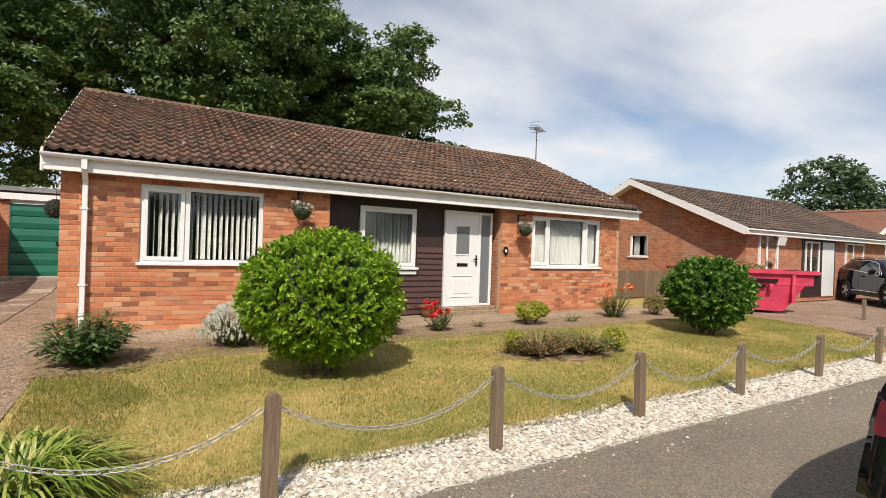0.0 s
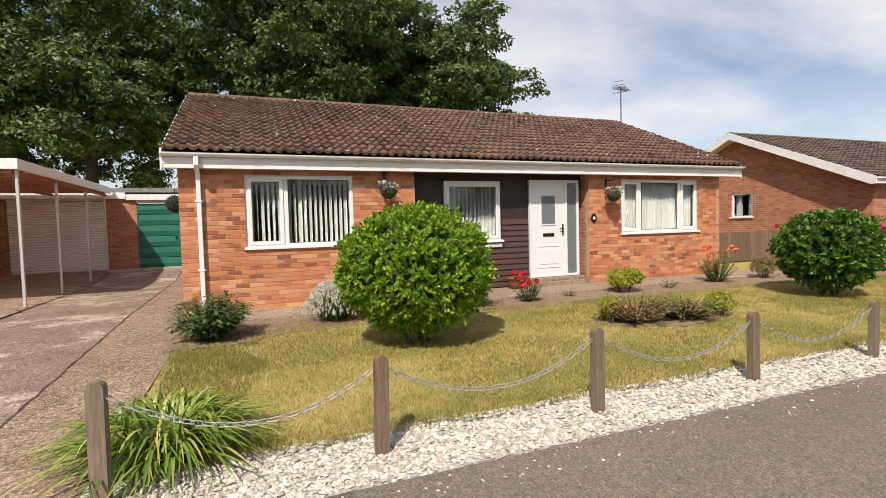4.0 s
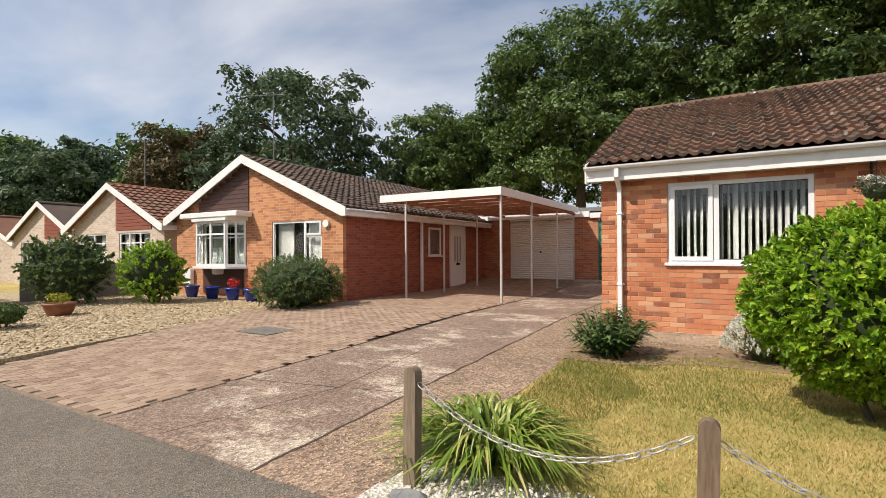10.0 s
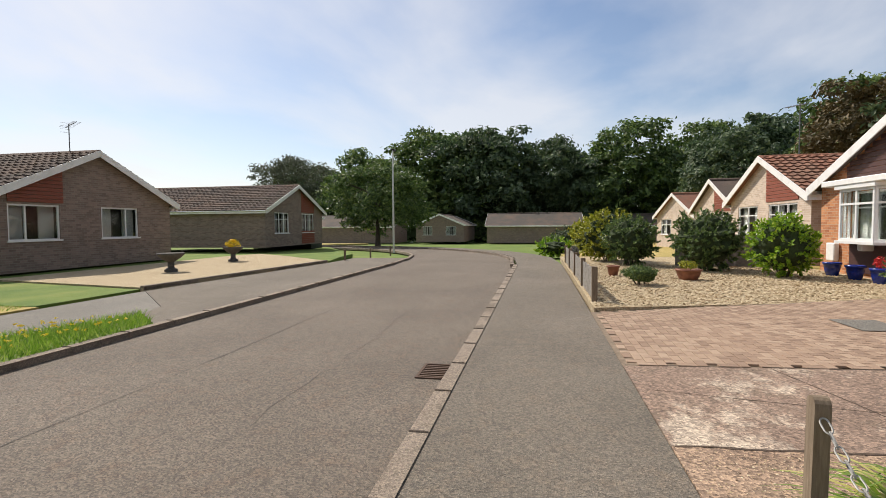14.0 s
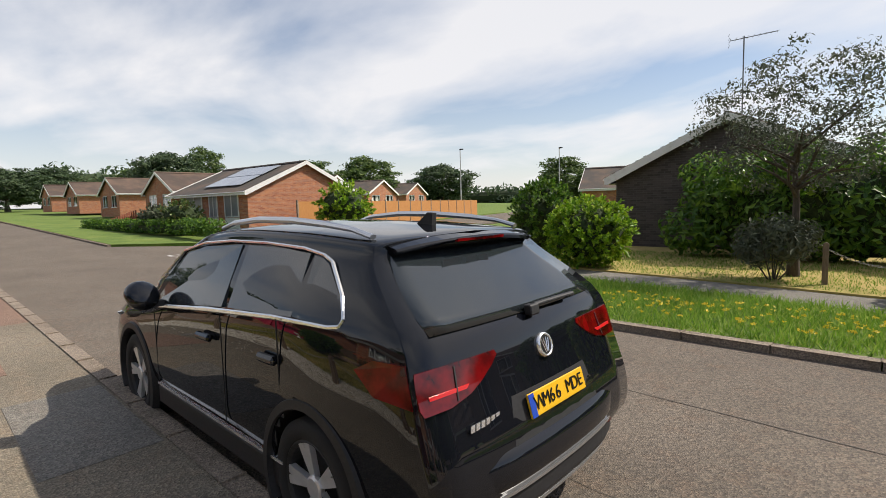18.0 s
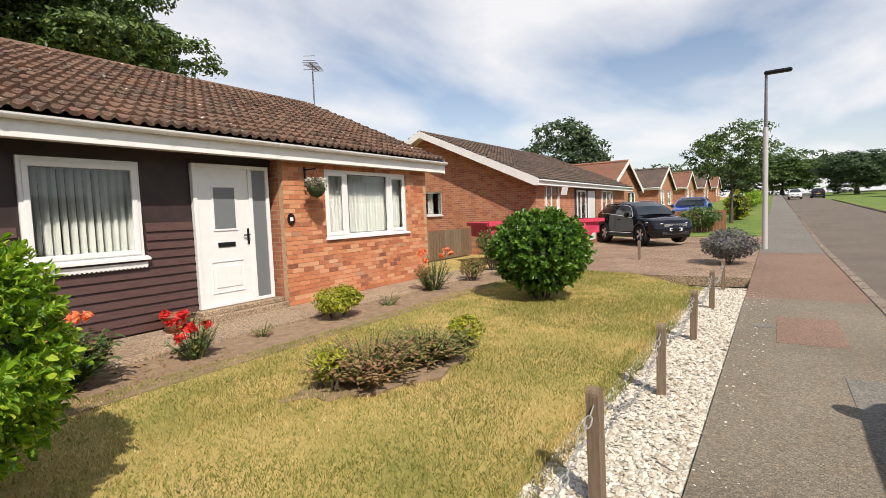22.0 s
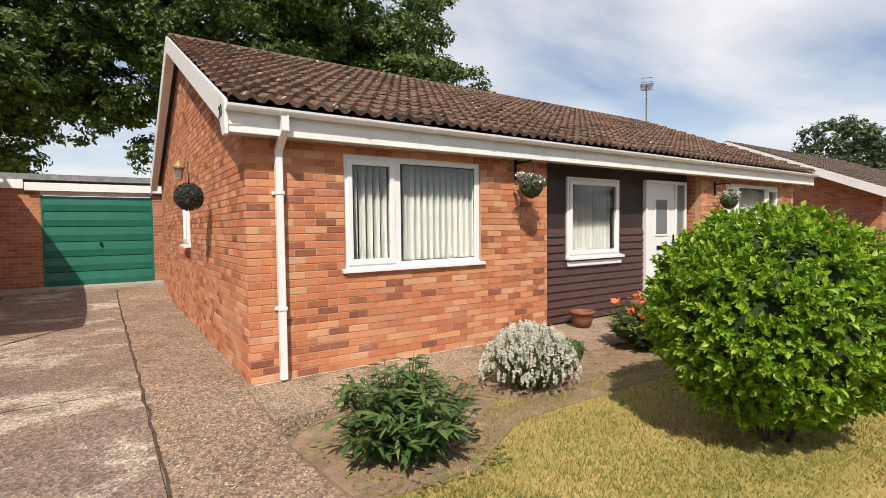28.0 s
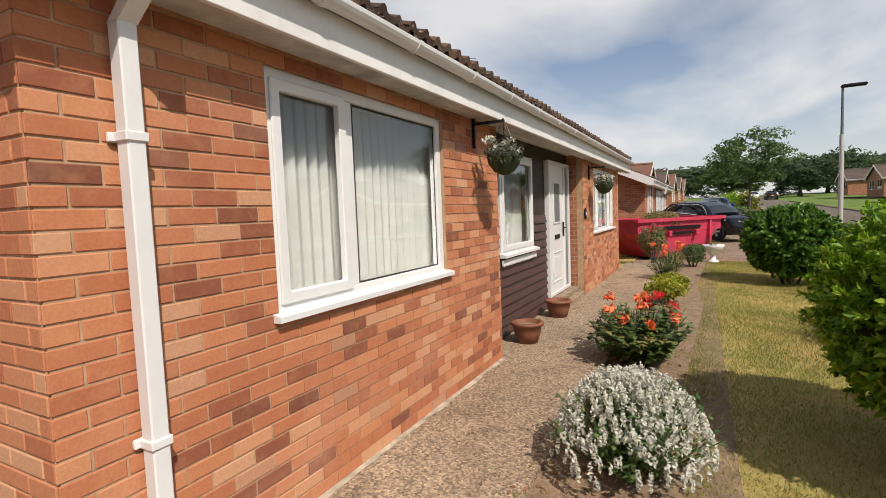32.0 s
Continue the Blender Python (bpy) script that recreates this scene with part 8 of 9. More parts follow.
    ext = bmesh.ops.extrude_face_region(bm, geom=bm.faces[:])
    for e in ext["geom"]:
        if isinstance(e, bmesh.types.BMVert):
            e.co -= Vector((0.015, 0, 0.02))
    bmesh.ops.recalc_face_normals(bm, faces=bm.faces)
    part("windscreen", bm, "car_glass", t)
    fin = bmesh.new()
    prism(fin, [(0.82, 1.62), (1.00, 1.62), (0.86, 1.715), (0.81, 1.71)], 1, -0.018, 0.018)
    part("roof_fin", fin, "car_plastic", t)
    part("grille", boxes((4.36, -0.50, 0.62, 4.475, 0.50, 0.74), bevel=0.02), "car_plastic", t)
    for i in range(3):
        part("grille_bar", boxes((4.47, -0.48, 0.635 + i * 0.035, 4.485, 0.48, 0.648 + i * 0.035)), "chrome", t)
    fp = part("front_plate", boxes((4.50, -0.26, 0.47, 4.515, 0.26, 0.575)), "plate_white", t)
    part("plate_bars", boxes(*[(4.5155, -0.22 + i * 0.062, 0.49, 4.517, -0.185 + i * 0.062, 0.555) for i in range(7)]), "black_metal", fp)
    for s in (1, -1):
        bm = bmesh.new()
        prism(bm, [(4.10, 0.74), (4.40, 0.68), (4.42, 0.76), (4.20, 0.83), (4.02, 0.82)], 1, 0.0, 0.02)
        for v in bm.verts:
            v.co.y = s * (0.52 + (4.42 - v.co.x) * 0.95 + (0.02 if v.co.y > 0.01 else -0.06))
        bmesh.ops.recalc_face_normals(bm, faces=bm.faces)
        part("head_light", bm, "head_lamp", t)
    part("lower_grille", boxes((4.40, -0.55, 0.32, 4.49, 0.55, 0.44), bevel=0.02), "car_plastic", t)
    shape_car(t)
    return t


suv("black estate car with chrome window trim parked at the kerb", (4.0, -8.83, -0.28), 0, "car_black", "WM66 MDE", "plate_yellow")
suv("dark blue-black family car parked on the neighbour's drive", (26.0, -0.35, -0.06), -135, "car_blue_black", "", "plate_yellow").scale = (1, 1, 1)
suv("bright blue car behind the low fence of a front garden", (38.5, -2.4, -0.1), 180, "car_bright_blue", "", "plate_white")
suv("small white car parked far down the road", (103, -9.2, -0.28), 180, "car_white", "", "plate_white")
suv("dark car parked on the far side of the road", (104, -12.4, -0.28), 0, "car_black", "", "plate_yellow")

# ---- skip, lamp, neighbour on the far side ----
m = Mat("skip_red", 0.6); n = m.noise(3, 7, 0.7); m.color(m.ramp(n, (0.25, (0.30, 0.03, 0.04)), (0.5, (0.52, 0.035, 0.085)), (0.8, (0.62, 0.07, 0.12)))); m.bump(m.noise(30), 0.3, 0.004)
sk = thing("skip", "dented pinkish-red builder's skip full of garden waste", "skip", at=(16.6, -0.6, -0.05), rz=-40)
bm = bmesh.new()
lo = [(-1.0, -0.7), (1.0, -0.7), (1.0, 0.7), (-1.0, 0.7)]
hi = [(-1.75, -0.85), (1.75, -0.85), (1.75, 0.85), (-1.75, 0.85)]
vl = [bm.verts.new((x, y, 0.0)) for x, y in lo]
vh = [bm.verts.new((x, y, 1.15)) for x, y in hi]
vi = [bm.verts.new((x * 0.97, y * 0.95, 1.15)) for x, y in hi]
vb = [bm.verts.new((x * 0.97, y * 0.95, 0.75)) for x, y in hi]
bm.faces.new(vl[::-1])
for i in range(4):
    j = (i + 1) % 4
    bm.faces.new((vl[i], vl[j], vh[j], vh[i]))
    bm.faces.new((vh[i], vh[j], vi[j], vi[i]))
    bm.faces.new((vi[i], vi[j], vb[j], vb[i]))
bm.faces.new(vb)
part("hopper", bm, "skip_red", sk)
part("rim", boxes((-1.8, -0.92, 1.07, 1.8, -0.85, 1.17), (-1.8, 0.85, 1.07, 1.8, 0.92, 1.17), (-1.82, -0.85, 1.07, -1.75, 0.85, 1.17), (1.75, -0.85, 1.07, 1.82, 0.85, 1.17)), "skip_red", sk)
for x in (-0.55, 0.55):
    for y in (-1, 1):
        part("lifting_lug", boxes((x - 0.06, y * 0.9 - 0.06, 0.6, x + 0.06, y * 0.9 + 0.06, 0.78), bevel=0.02), "skip_red", sk)
for x in (-1.15, 1.15):
    part("rib", boxes((x - 0.04, -0.9, 0.25, x + 0.04, -0.76, 1.07)), "skip_red", sk)
part("sign_bars", boxes((-0.75, -0.868, 0.82, 0.75, -0.858, 0.92), (-0.45, -0.862, 0.66, 0.45, -0.852, 0.74)), "black_metal", sk, "worn dark lettering").rotation_euler = (0, 0, 0)
shrub("garden_waste", 16.6, -0.6, 0.6, 3.0, 1.4, 0.75, "leaf_brownish", "cut branches heaped in the skip", 80, 2200, 0.05, 14, "garden waste", stems=False)

lamp = thing("street_lamp", "tall grey steel street lamp column with a flat head", "street lamp", at=(22.4, -6.3, -0.17))
part("column", tube(bmesh.new(), (0, 0, 0), (0, 0, 4.0), 0.085, 0.075, seg=12), "carport_metal", lamp)
part("column_top", tube(bmesh.new(), (0, 0, 4.0), (0, 0, 5.72), 0.05, 0.04, seg=12), "lamp_grey", lamp)
part("lamp_head", boxes((-0.12, -0.7, 5.68, 0.12, 0.06, 5.79), bevel=0.04), "black_metal", lamp)
def small_lamp(x, y, h, label, grp="far street lamps"):
    t = thing("street_lamp", label, "street lamp", grp, (x, y, -0.17))
    part("column", tube(bmesh.new(), (0, 0, 0), (0, 0, h), 0.07, 0.045, seg=10), "carport_metal", t)
    part("lamp_head", boxes((-0.4, -0.1, h - 0.05, 0.05, 0.1, h + 0.08), bevel=0.03), "black_metal", t)
small_lamp(-26.2, -15.7, 6.2, "grey street lamp column by the bend")
small_lamp(37.5, -47, 7, "street lamp along the side road")
for i, (x, y) in enumerate(((36, -52), (52, -90))):
    small_lamp(x - 4, y - 6, 7.5, "grey lighting column far down the side road")
fence_post(17.9, -3.3, -0.13, 0.55, "short timber post at the drive's edge")
shrub("lavender", 17.3, -5.6, -0.15, 1.8, 1.4, 0.95, "leaf_lavender", "grey-purple lavender bush beside the footpath", 81, 4200, 0.045, 20)
# timber fence between the plots
pf = thing("timber_fence", "weathered grey board fence between the gardens", "fence", at=(12.2, 2.4, -0.05))
for i in range(34):
    part("board", boxes((i * 0.17, -0.01, 0, i * 0.17 + 0.16, 0.012, 0.92 + 0.02 * random.random())), "post_wood", pf)
part("rail", boxes((0, 0.012, 0.25, 5.8, 0.05, 0.33)), "post_wood", pf)
leafy("climbing_plant", 13.3, 2.1, -0.05, 0.9, 0.3, 16, 10, 0.07, 0.02, "leaf_peony", "climbing plant against the fence", 82, "plant")
shrub("wild_shrub", 13.9, -0.6, -0.05, 1.0, 0.9, 1.15, "leaf_rose", "leggy green and brown shrub by the skip", 83, 1300, 0.04, 14, shell=0.3)
# windows and door on the front of the right neighbour
for i, (x, w, h) in enumerate(((18.95, 1.25, 1.35), (22.2, 1.1, 1.2), (25.6, 1.7, 1.2))):
    window_unit("window_%d" % (5 + i), w, h, [0.4], at=(x, -0.065, 0.95), label="white plastic window of the neighbouring bungalow")
part("open_vent", boxes((0.05, -0.28, 1.05, 0.52, -0.24, 1.32)), "upvc", bpy.data.objects["window_5"]).rotation_euler = (0.25, 0, 0)
d3 = thing("door_3", "white front door of the neighbouring bungalow", "door", at=(23.6, -0.05, 0.05), kind="structure")
part("door_leaf", boxes((0, 0, 0, 0.95, 0.045, 2.1), bevel=0.01), "upvc", d3)
part("panel_wall", boxes((-1.6, 0.03, 0.0, 1.1, 0.044, 2.2)), "dark_board", d3)

# ---- left front garden ----
plain("fence_pale", (0.33, 0.305, 0.27), 0.85, vary=0.3, scale=16)
pk = thing("picket_fence", "weathered grey low picket fence along the footpath", "fence", at=(-6.75, -6.02, -0.17))
for i in range(58):
    part("picket", boxes((-0.17 * i - 0.1, -0.012, 0.05, -0.17 * i, 0.012, 0.64 + 0.03 * random.random())), "fence_pale", pk)
for x in (0.0, -2.4, -4.8, -7.2, -9.7):
    part("post", boxes((x - 0.05, -0.05, 0, x + 0.05, 0.05, 0.72)), "post_wood", pk)
for z in (0.15, 0.5):
    part("rail", boxes((-9.8, 0.012, z, 0.0, 0.05, z + 0.07)), "post_wood", pk)
ball_bush("rosemary_bush", -6.95, 0.05, -0.1, 2.0, 2.3, 1.3, -0.05, "leaf_oak", "dark green rosemary bush at the corner of the paving", 90, 20000, 0.032, "twig_shade", shape=0.16)
ball_bush("green_shrub", -11.75, -0.7, -0.1, 1.75, 1.6, 1.65, 0.0, "leaf_lime", "rounded green shrub in the gravel garden", 91, 6000, 0.05, "twig_shade", rough=0.16)
ball_bush("grey_shrub", -13.6, -2.0, -0.1, 2.3, 2.0, 1.85, 0.0, "leaf_oak", "grey-green shrub in the gravel garden", 92, 7000, 0.05, "twig_shade", rough=0.2)
shrub("low_shrub", -9.5, -4.7, -0.1, 0.9, 0.85, 0.5, "leaf_oak", "low dark green shrub in the gravel", 93, 2000, 0.04, 14)
ball_bush("yellow_shrub", -17.5, -4.4, -0.1, 2.4, 2.0, 2.0, 0.0, "leaf_yellow", "yellow-flecked shrub behind the picket fence", 94, 6000, 0.06, "twig_shade", rough=0.22)
ball_bush("tall_shrub", -15.4, -3.9, -0.1, 2.0, 1.8, 1.75, 0.0, "leaf_oak", "dark shrub behind the picket fence", 95, 6000, 0.05, "twig_shade", rough=0.2)
shrub("purple_flowers", -16.8, -5.7, -0.15, 0.9, 0.5, 0.7, "leaf_lavender", "purple flowers at the end of the fence", 96, 900, 0.04, 8, "flowers")
pot("plant_pot", -10.7, -3.3, -0.1, 0.3, 0.28, "terracotta", "shallow terracotta bowl on the gravel")
shrub("potted_plant", -10.7, -3.3, 0.12, 0.5, 0.5, 0.3, "leaf_yellow", "small yellow-green plant in a bowl", 97, 300, 0.04, 6, "plant", stems=False)
pot("plant_pot", -11.6, -5.0, -0.1, 0.16, 0.28, "terracotta", "terracotta pot behind the picket fence")
plain("fence_grey", (0.20, 0.185, 0.165), 0.85, vary=0.25, scale=14)
wf = thing("garden_fence", "brown board fence beside the bungalow", "fence", at=(-15.1, 1.2, -0.1))
for i in range(6):
    part("panel", boxes((-0.05, -i * 0.62 - 0.6, 0.0, 0.0, -i * 0.62, 1.05)), "fence_grey", wf)
for i in range(14):
    ball_bush("garden_shrub", -21.5 - i * 1.7, -4.6 + 1.6 * math.sin(i * 2.3), -0.15 + rise(-21.5 - i * 1.7), 2.0 + 0.5 * math.sin(i), 1.8, 1.35 + 0.5 * math.cos(i * 1.7), 0.0, ("leaf_yellow", "leaf_oak", "leaf_lime", "leaf_grey")[i % 4], "garden shrub along the far footpath", 100 + i, 1500, 0.09, "twig_shade", rough=0.2)
dr = thing("road_drain", "rusty iron gully grating in the road edge", "drain", at=(-2.5, -8.14, -0.278))
part("frame", boxes((-0.27, -0.19, -0.02, 0.27, -0.16, 0.012), (-0.27, 0.16, -0.02, 0.27, 0.19, 0.012), (-0.27, -0.16, -0.02, -0.24, 0.16, 0.012), (0.24, -0.16, -0.02, 0.27, 0.16, 0.012)), "rusty_iron", dr)
for i in range(7):
    part("bar", boxes((-0.21 + i * 0.065, -0.16, -0.012, -0.18 + i * 0.065, 0.16, 0.008)), "rusty_iron", dr)
part("pit", boxes((-0.24, -0.16, -0.019, 0.24, 0.16, -0.013)), "rubber_seal", dr)
setting(part("inspection_cover", boxes((-5.3, -2.9, -0.062, -4.5, -2.3, -0.058)), "path_grey"), "metal inspection cover in the paving", "cover").location.z = -0.012
cv = setting(part("pavement_cover", tube(bmesh.new(), (10.25, -6.45, PZ - 0.02), (10.25, -6.45, PZ + 0.004), 0.13, seg=20), "path_grey"), "round grey cover in the footpath", "cover")

# ---- across the road ----
def hedge(name, x0, y0, x1, y1, w, h, z, leaf, label, seed, count, size, category="hedge", lump=0.25):
    rng = np.random.default_rng(seed)
    L = math.hypot(x1 - x0, y1 - y0)
    t = thing(name, label, category, at=(x0, y0, z + rise((x0 + x1) / 2) - rise(x0)), rz=math.degrees(math.atan2(y1 - y0, x1 - x0)))
    cs, rs = [], []
    n = max(6, int(L / (w * 0.35)))
    for i in range(n):
        for k in range(3):
            hh = h * (1 - lump + lump * rng.random())
            cs.append((L * (i + rng.random()) / n, (rng.random() - 0.5) * w * 0.5, hh * (0.25 + 0.28 * k)))
            rs.append((w * 0.36, w * 0.34, hh * 0.22))
    v, f = leaf_cloud(rng, cs, rs, count, size, shell=0.6)
    mesh_from("foliage", v, f, leaf, t)
    # dark solid core stands in for the shade inside the hedge
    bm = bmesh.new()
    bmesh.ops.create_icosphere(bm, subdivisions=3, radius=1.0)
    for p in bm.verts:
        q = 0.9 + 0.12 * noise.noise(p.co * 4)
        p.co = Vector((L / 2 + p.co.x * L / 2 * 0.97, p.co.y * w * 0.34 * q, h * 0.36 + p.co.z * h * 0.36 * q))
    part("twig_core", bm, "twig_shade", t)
    return t


hedge("laurel_hedge", 7.2, -21.6, 0.4, -21.7, 2.2, 3.1, -0.17, "leaf_laurel", "tall dark laurel hedge across the garden", 120, 15000, 0.10)
hedge("laurel_hedge", 0.4, -22.2, -2.0, -22.0, 2.0, 2.4, -0.17, "leaf_laurel", "lower dip of the laurel hedge", 119, 5000, 0.10)
hedge("laurel_hedge", -1.2, -21.5, -6.4, -21.3, 2.4, 3.45, -0.17, "leaf_laurel", "tall laurel hedge end, sunlit on top", 121, 14000, 0.10, lump=0.35)
ball_bush("laurel_bush", 1.2, -17.35, -0.18, 2.45, 2.2, 2.0, 0.0, "leaf_lime", "big rounded laurel bush behind the verge", 122, 16000, 0.055, "twig_shade", rough=0.14)
ball_bush("green_bush", 8.5, -18.0, -0.18, 2.1, 1.9, 1.65, 0.0, "leaf_lime", "bright green bush behind the verge", 123, 11000, 0.055, "twig_shade", rough=0.14)
ball_bush("green_bush", 10.9, -19.9, -0.18, 2.0, 2.0, 2.25, 0.0, "leaf_laurel", "taller green bush beside the dark bungalow", 124, 9000, 0.06, "twig_shade", rough=0.14)
shrub("grey_shrub", 4.65, -17.85, -0.18, 1.6, 1.4, 1.35, "leaf_grey", "grey-green open shrub under the small tree", 125, 2600, 0.06, 22, shell=0.3)
shrub("grey_shrub", -1.85, -16.75, -0.18, 1.3, 1.0, 1.55, "leaf_grey", "upright grey-green shrub behind the verge", 126, 1500, 0.05, 14, shell=0.3)
shrub("grey_shrub", -1.05, -16.95, -0.18, 0.6, 0.5, 0.8, "leaf_grey", "small grey shrub behind the verge", 127, 500, 0.045, 8, shell=0.3)
fence_post(3.85, -17.68, -0.17, 0.75, "short timber post of the garden opposite")
fence_post(-0.13, -17.87, -0.17, 0.75, "short timber post beside the laurel bush")
chain((3.8, -17.68, 0.45), (2.1, -17.8, 0.4), 0.25, "chain sagging from the short post")
tree("small_tree", 4.43, -18.55, -0.17, 4.75, 3.7, "leaf_grey", "small sparse grey-leaved tree in the garden opposite", 128, 9000, 0.038, 0.34, 110, 0.10, shell=0.05, limbs=16)
plain("dark_stone", (0.075, 0.07, 0.065), 0.85, vary=0.3, scale=14)
for i, (x, y) in enumerate(((-11.5, -18.95), (-16.15, -19.8))):
    t = thing("stone_planter", "stone pedestal planter on the gravel forecourt", "planter", at=(x, y, -0.14))
    bm = bmesh.new()
    lathe(bm, [(0.2, 0), (0.2, 0.1), (0.1, 0.16), (0.1, 0.34), (0.3, 0.48), (0.42, 0.6), (0.42, 0.64), (0.3, 0.6)], 20)
    part("bowl", bm, "dark_stone", t)
shrub("bedding_flowers", -16.15, -19.8, 0.35, 0.7, 0.7, 0.5, "petal_yellow", "yellow flowers in the stone planter", 129, 400, 0.05, 6, "flowers", stems=False)
kerb_run("gravel_edging", [(-7.6, -16.5), (-16.8, -15.8)], -0.08, "low brick edging of the forecourt", w=0.1, h=0.12, step=0.6)
def conifer(name, x, y, z0, h, w, leaf, label, seed, count, size):
    """A tapering evergreen: drooping whorls of boughs round a straight stem."""
    rng = np.random.default_rng(seed)
    t = thing(name, label, "tree", at=(x, y, z0))
    part("trunk", tube(bmesh.new(), (0, 0, -0.1), (0, 0, h * 0.97), h * 0.02, 0.02, seg=8), "bark", t)
    cs, rs = [], []
    for i in range(70):
        u = (i + 0.5) / 70
        a = 2.4 * i + rng.normal() * 0.3
        r = w / 2 * (1 - u) ** 0.75 * (0.55 + 0.45 * rng.random())
        cs.append((r * math.cos(a), r * math.sin(a), h * (0.10 + 0.88 * u)))
        rs.append((w * 0.13 * (1.15 - u), w * 0.13 * (1.15 - u), h * 0.055))
    v, f = tufts(rng, cs, rs, count, size)
    mesh_from("crown", v, f, leaf, t)
    return t


conifer("conifer", -9.6, -45, -0.2, 7.0, 6.4, "leaf_wood", "dark conical evergreen behind the hedge", 130, 9000, 0.2)

# ---- corner plot ----
m = Mat("orange_fence", 0.8); n = m.noise(7, 6, 0.7, (5, 5, 0.6)); m.color(m.ramp(n, (0.3, (0.40, 0.17, 0.045)), (0.7, (0.55, 0.26, 0.08))))
of = thing("panel_fence", "tall orange-stained timber panel fence", "fence", at=(29.3, -22.5, -0.15), rz=-72)
for i in range(15):
    part("panel", boxes((i * 2.0 + 0.06, -0.02, 0.05, i * 2.0 + 1.94, 0.02, 1.85)), "orange_fence", of)
    part("post", boxes((i * 2.0 - 0.05, -0.05, 0, i * 2.0 + 0.05, 0.05, 1.95)), "kerb_concrete", of)
hedge("low_hedge", 27.5, -17.0, 48, -15.8, 1.0, 0.9, -0.18, "leaf_laurel", "low clipped green hedge round the corner garden", 140, 12000, 0.08, lump=0.1)
ball_bush("round_bush", 27.0, -24.2, -0.18, 3.4, 3.0, 2.9, 0.2, "leaf_lime", "bright round bush beside the orange fence", 141, 3500, 0.13, "twig_shade")
ball_bush("garden_bush", 33.5, -17.5, -0.18, 2.6, 2.2, 2.0, 0.1, "leaf_rose", "mixed shrub in the corner garden", 142, 2500, 0.1, "twig_shade")
ball_bush("garden_bush", 36.5, -17.2, -0.18, 2.4, 2.0, 1.7, 0.1, "leaf_grey", "pale shrub in the corner garden", 143, 2200, 0.1, "twig_shade")
plain("road_paint", (0.62, 0.62, 0.60), 0.8, vary=0.15, scale=20)
for i in range(9):
    setting(part("road_mark", boxes((20.4 + i * 0.95, -13.9, -0.276, 20.95 + i * 0.95, -13.75, -0.274)), "road_paint"), "white give-way dash on the road", "road marking")
    setting(part("road_mark", boxes((20.4 + i * 0.95, -13.55, -0.276, 20.95 + i * 0.95, -13.40, -0.274)), "road_paint"), "white give-way dash on the road", "road marking")
for i, (x, y, rz) in enumerate(((44, -33, -70), (52, -46, -70), (60, -60, -70), (24, -50, 110), (30, -66, 110))):
    bungalow("bungalow", "bungalow along the side road", 7.5, 11, "courses_red", "roof_grey", (x, y, 0), rz, eave=2.35, pitch=0.45, wins=[(1, 0.9, 3, 2.2, [0.5]), (4.5, 0.9, 6.5, 2.2, [0.5])], detail=False)
for i, (x, y) in enumerate(((48, -22), (64, -22), (82, -22), (100, -22))):
    bungalow("bungalow", "brick bungalow across the far road", 7.5, 11, "courses_red", "roof_brown", (x + 7, y, 0), 180, eave=2.35, pitch=0.45, wins=[(1, 0.9, 3, 2.2, [0.5]), (4.5, 0.9, 6.5, 2.2, [0.5])], detail=False)
for i, (x, y, rz) in enumerate(((-75, -14.2, 0), (-75, -41, 0), (-82, 2, 0))):
    bungalow("bungalow", "dark bungalow beyond the bend", 8, 13, "courses_brown", "roof_grey", (x, y, 0), rz, eave=2.35, pitch=0.42, wins=[(1.2, 0.9, 2.8, 2.2, [0.5]), (5, 0.9, 6.6, 2.2, [0.5])], detail=False)

# ---- trees ----
OAK = dict(size=0.17, clumps=230, shell=0.62, limbs=9)
tree("oak", 5.0, 27, -0.1, 22, 19, "leaf_oak", "broad old oak behind the bungalow", 21, 100000, bare=0.24, **OAK)
tree("oak", 15.0, 27.5, -0.1, 19.2, 15.5, "leaf_oak", "broad old oak beyond the roof ridge", 24, 78000, bare=0.24, **OAK)
tree("oak", -8.0, 29, -0.1, 19.5, 17.5, "leaf_oak", "broad old oak behind the garages", 22, 84000, bare=0.18, **OAK)
tree("oak", -18.5, 31, -0.1, 15.5, 14, "leaf_oak", "oak behind the neighbouring roof", 23, 46000, bare=0.18, **OAK)
far1 = tree("woodland_tree", -30, 21, -0.1, 17.5, 16, "leaf_wood", "tall woodland tree behind the row of bungalows", 151, 26000, 0.22, 0.06, 130, group="woodland trees", dome=True)
far2 = tree("woodland_tree", -38, 17, -0.1, 13, 10, "leaf_copper", "brownish woodland tree behind the row of bungalows", 152, 14000, 0.22, 0.1, 90, dome=True)
far3 = tree("woodland_tree", -90, -4, -0.2, 20, 17, "leaf_wood", "tall dark woodland tree beyond the road", 153, 16000, 0.42, 0.02, 120, group="woodland trees", dome=True)
far4 = tree("woodland_tree", -90, -18, -0.2, 19, 18, "leaf_oak", "broad dark woodland tree beyond the road", 157, 16000, 0.42, 0.02, 100, group="woodland trees", dome=True)
wood = [(-60, 15, 13), (-52, 24, 15), (-70, 22, 17), (-86, 8, 19), (-88, -16, 21), (-90, -28, 20), (-78, 26, 17), (-92, -42, 17), (-44, 30, 15), (-90, 22, 19), (-96, -56, 16), (-88, 14, 15), (-86, 1, 15), (-92, -24, 15), (-84, -38, 13), (-60, 34, 15), (-24, 36, 15), (30, 40, 11)]
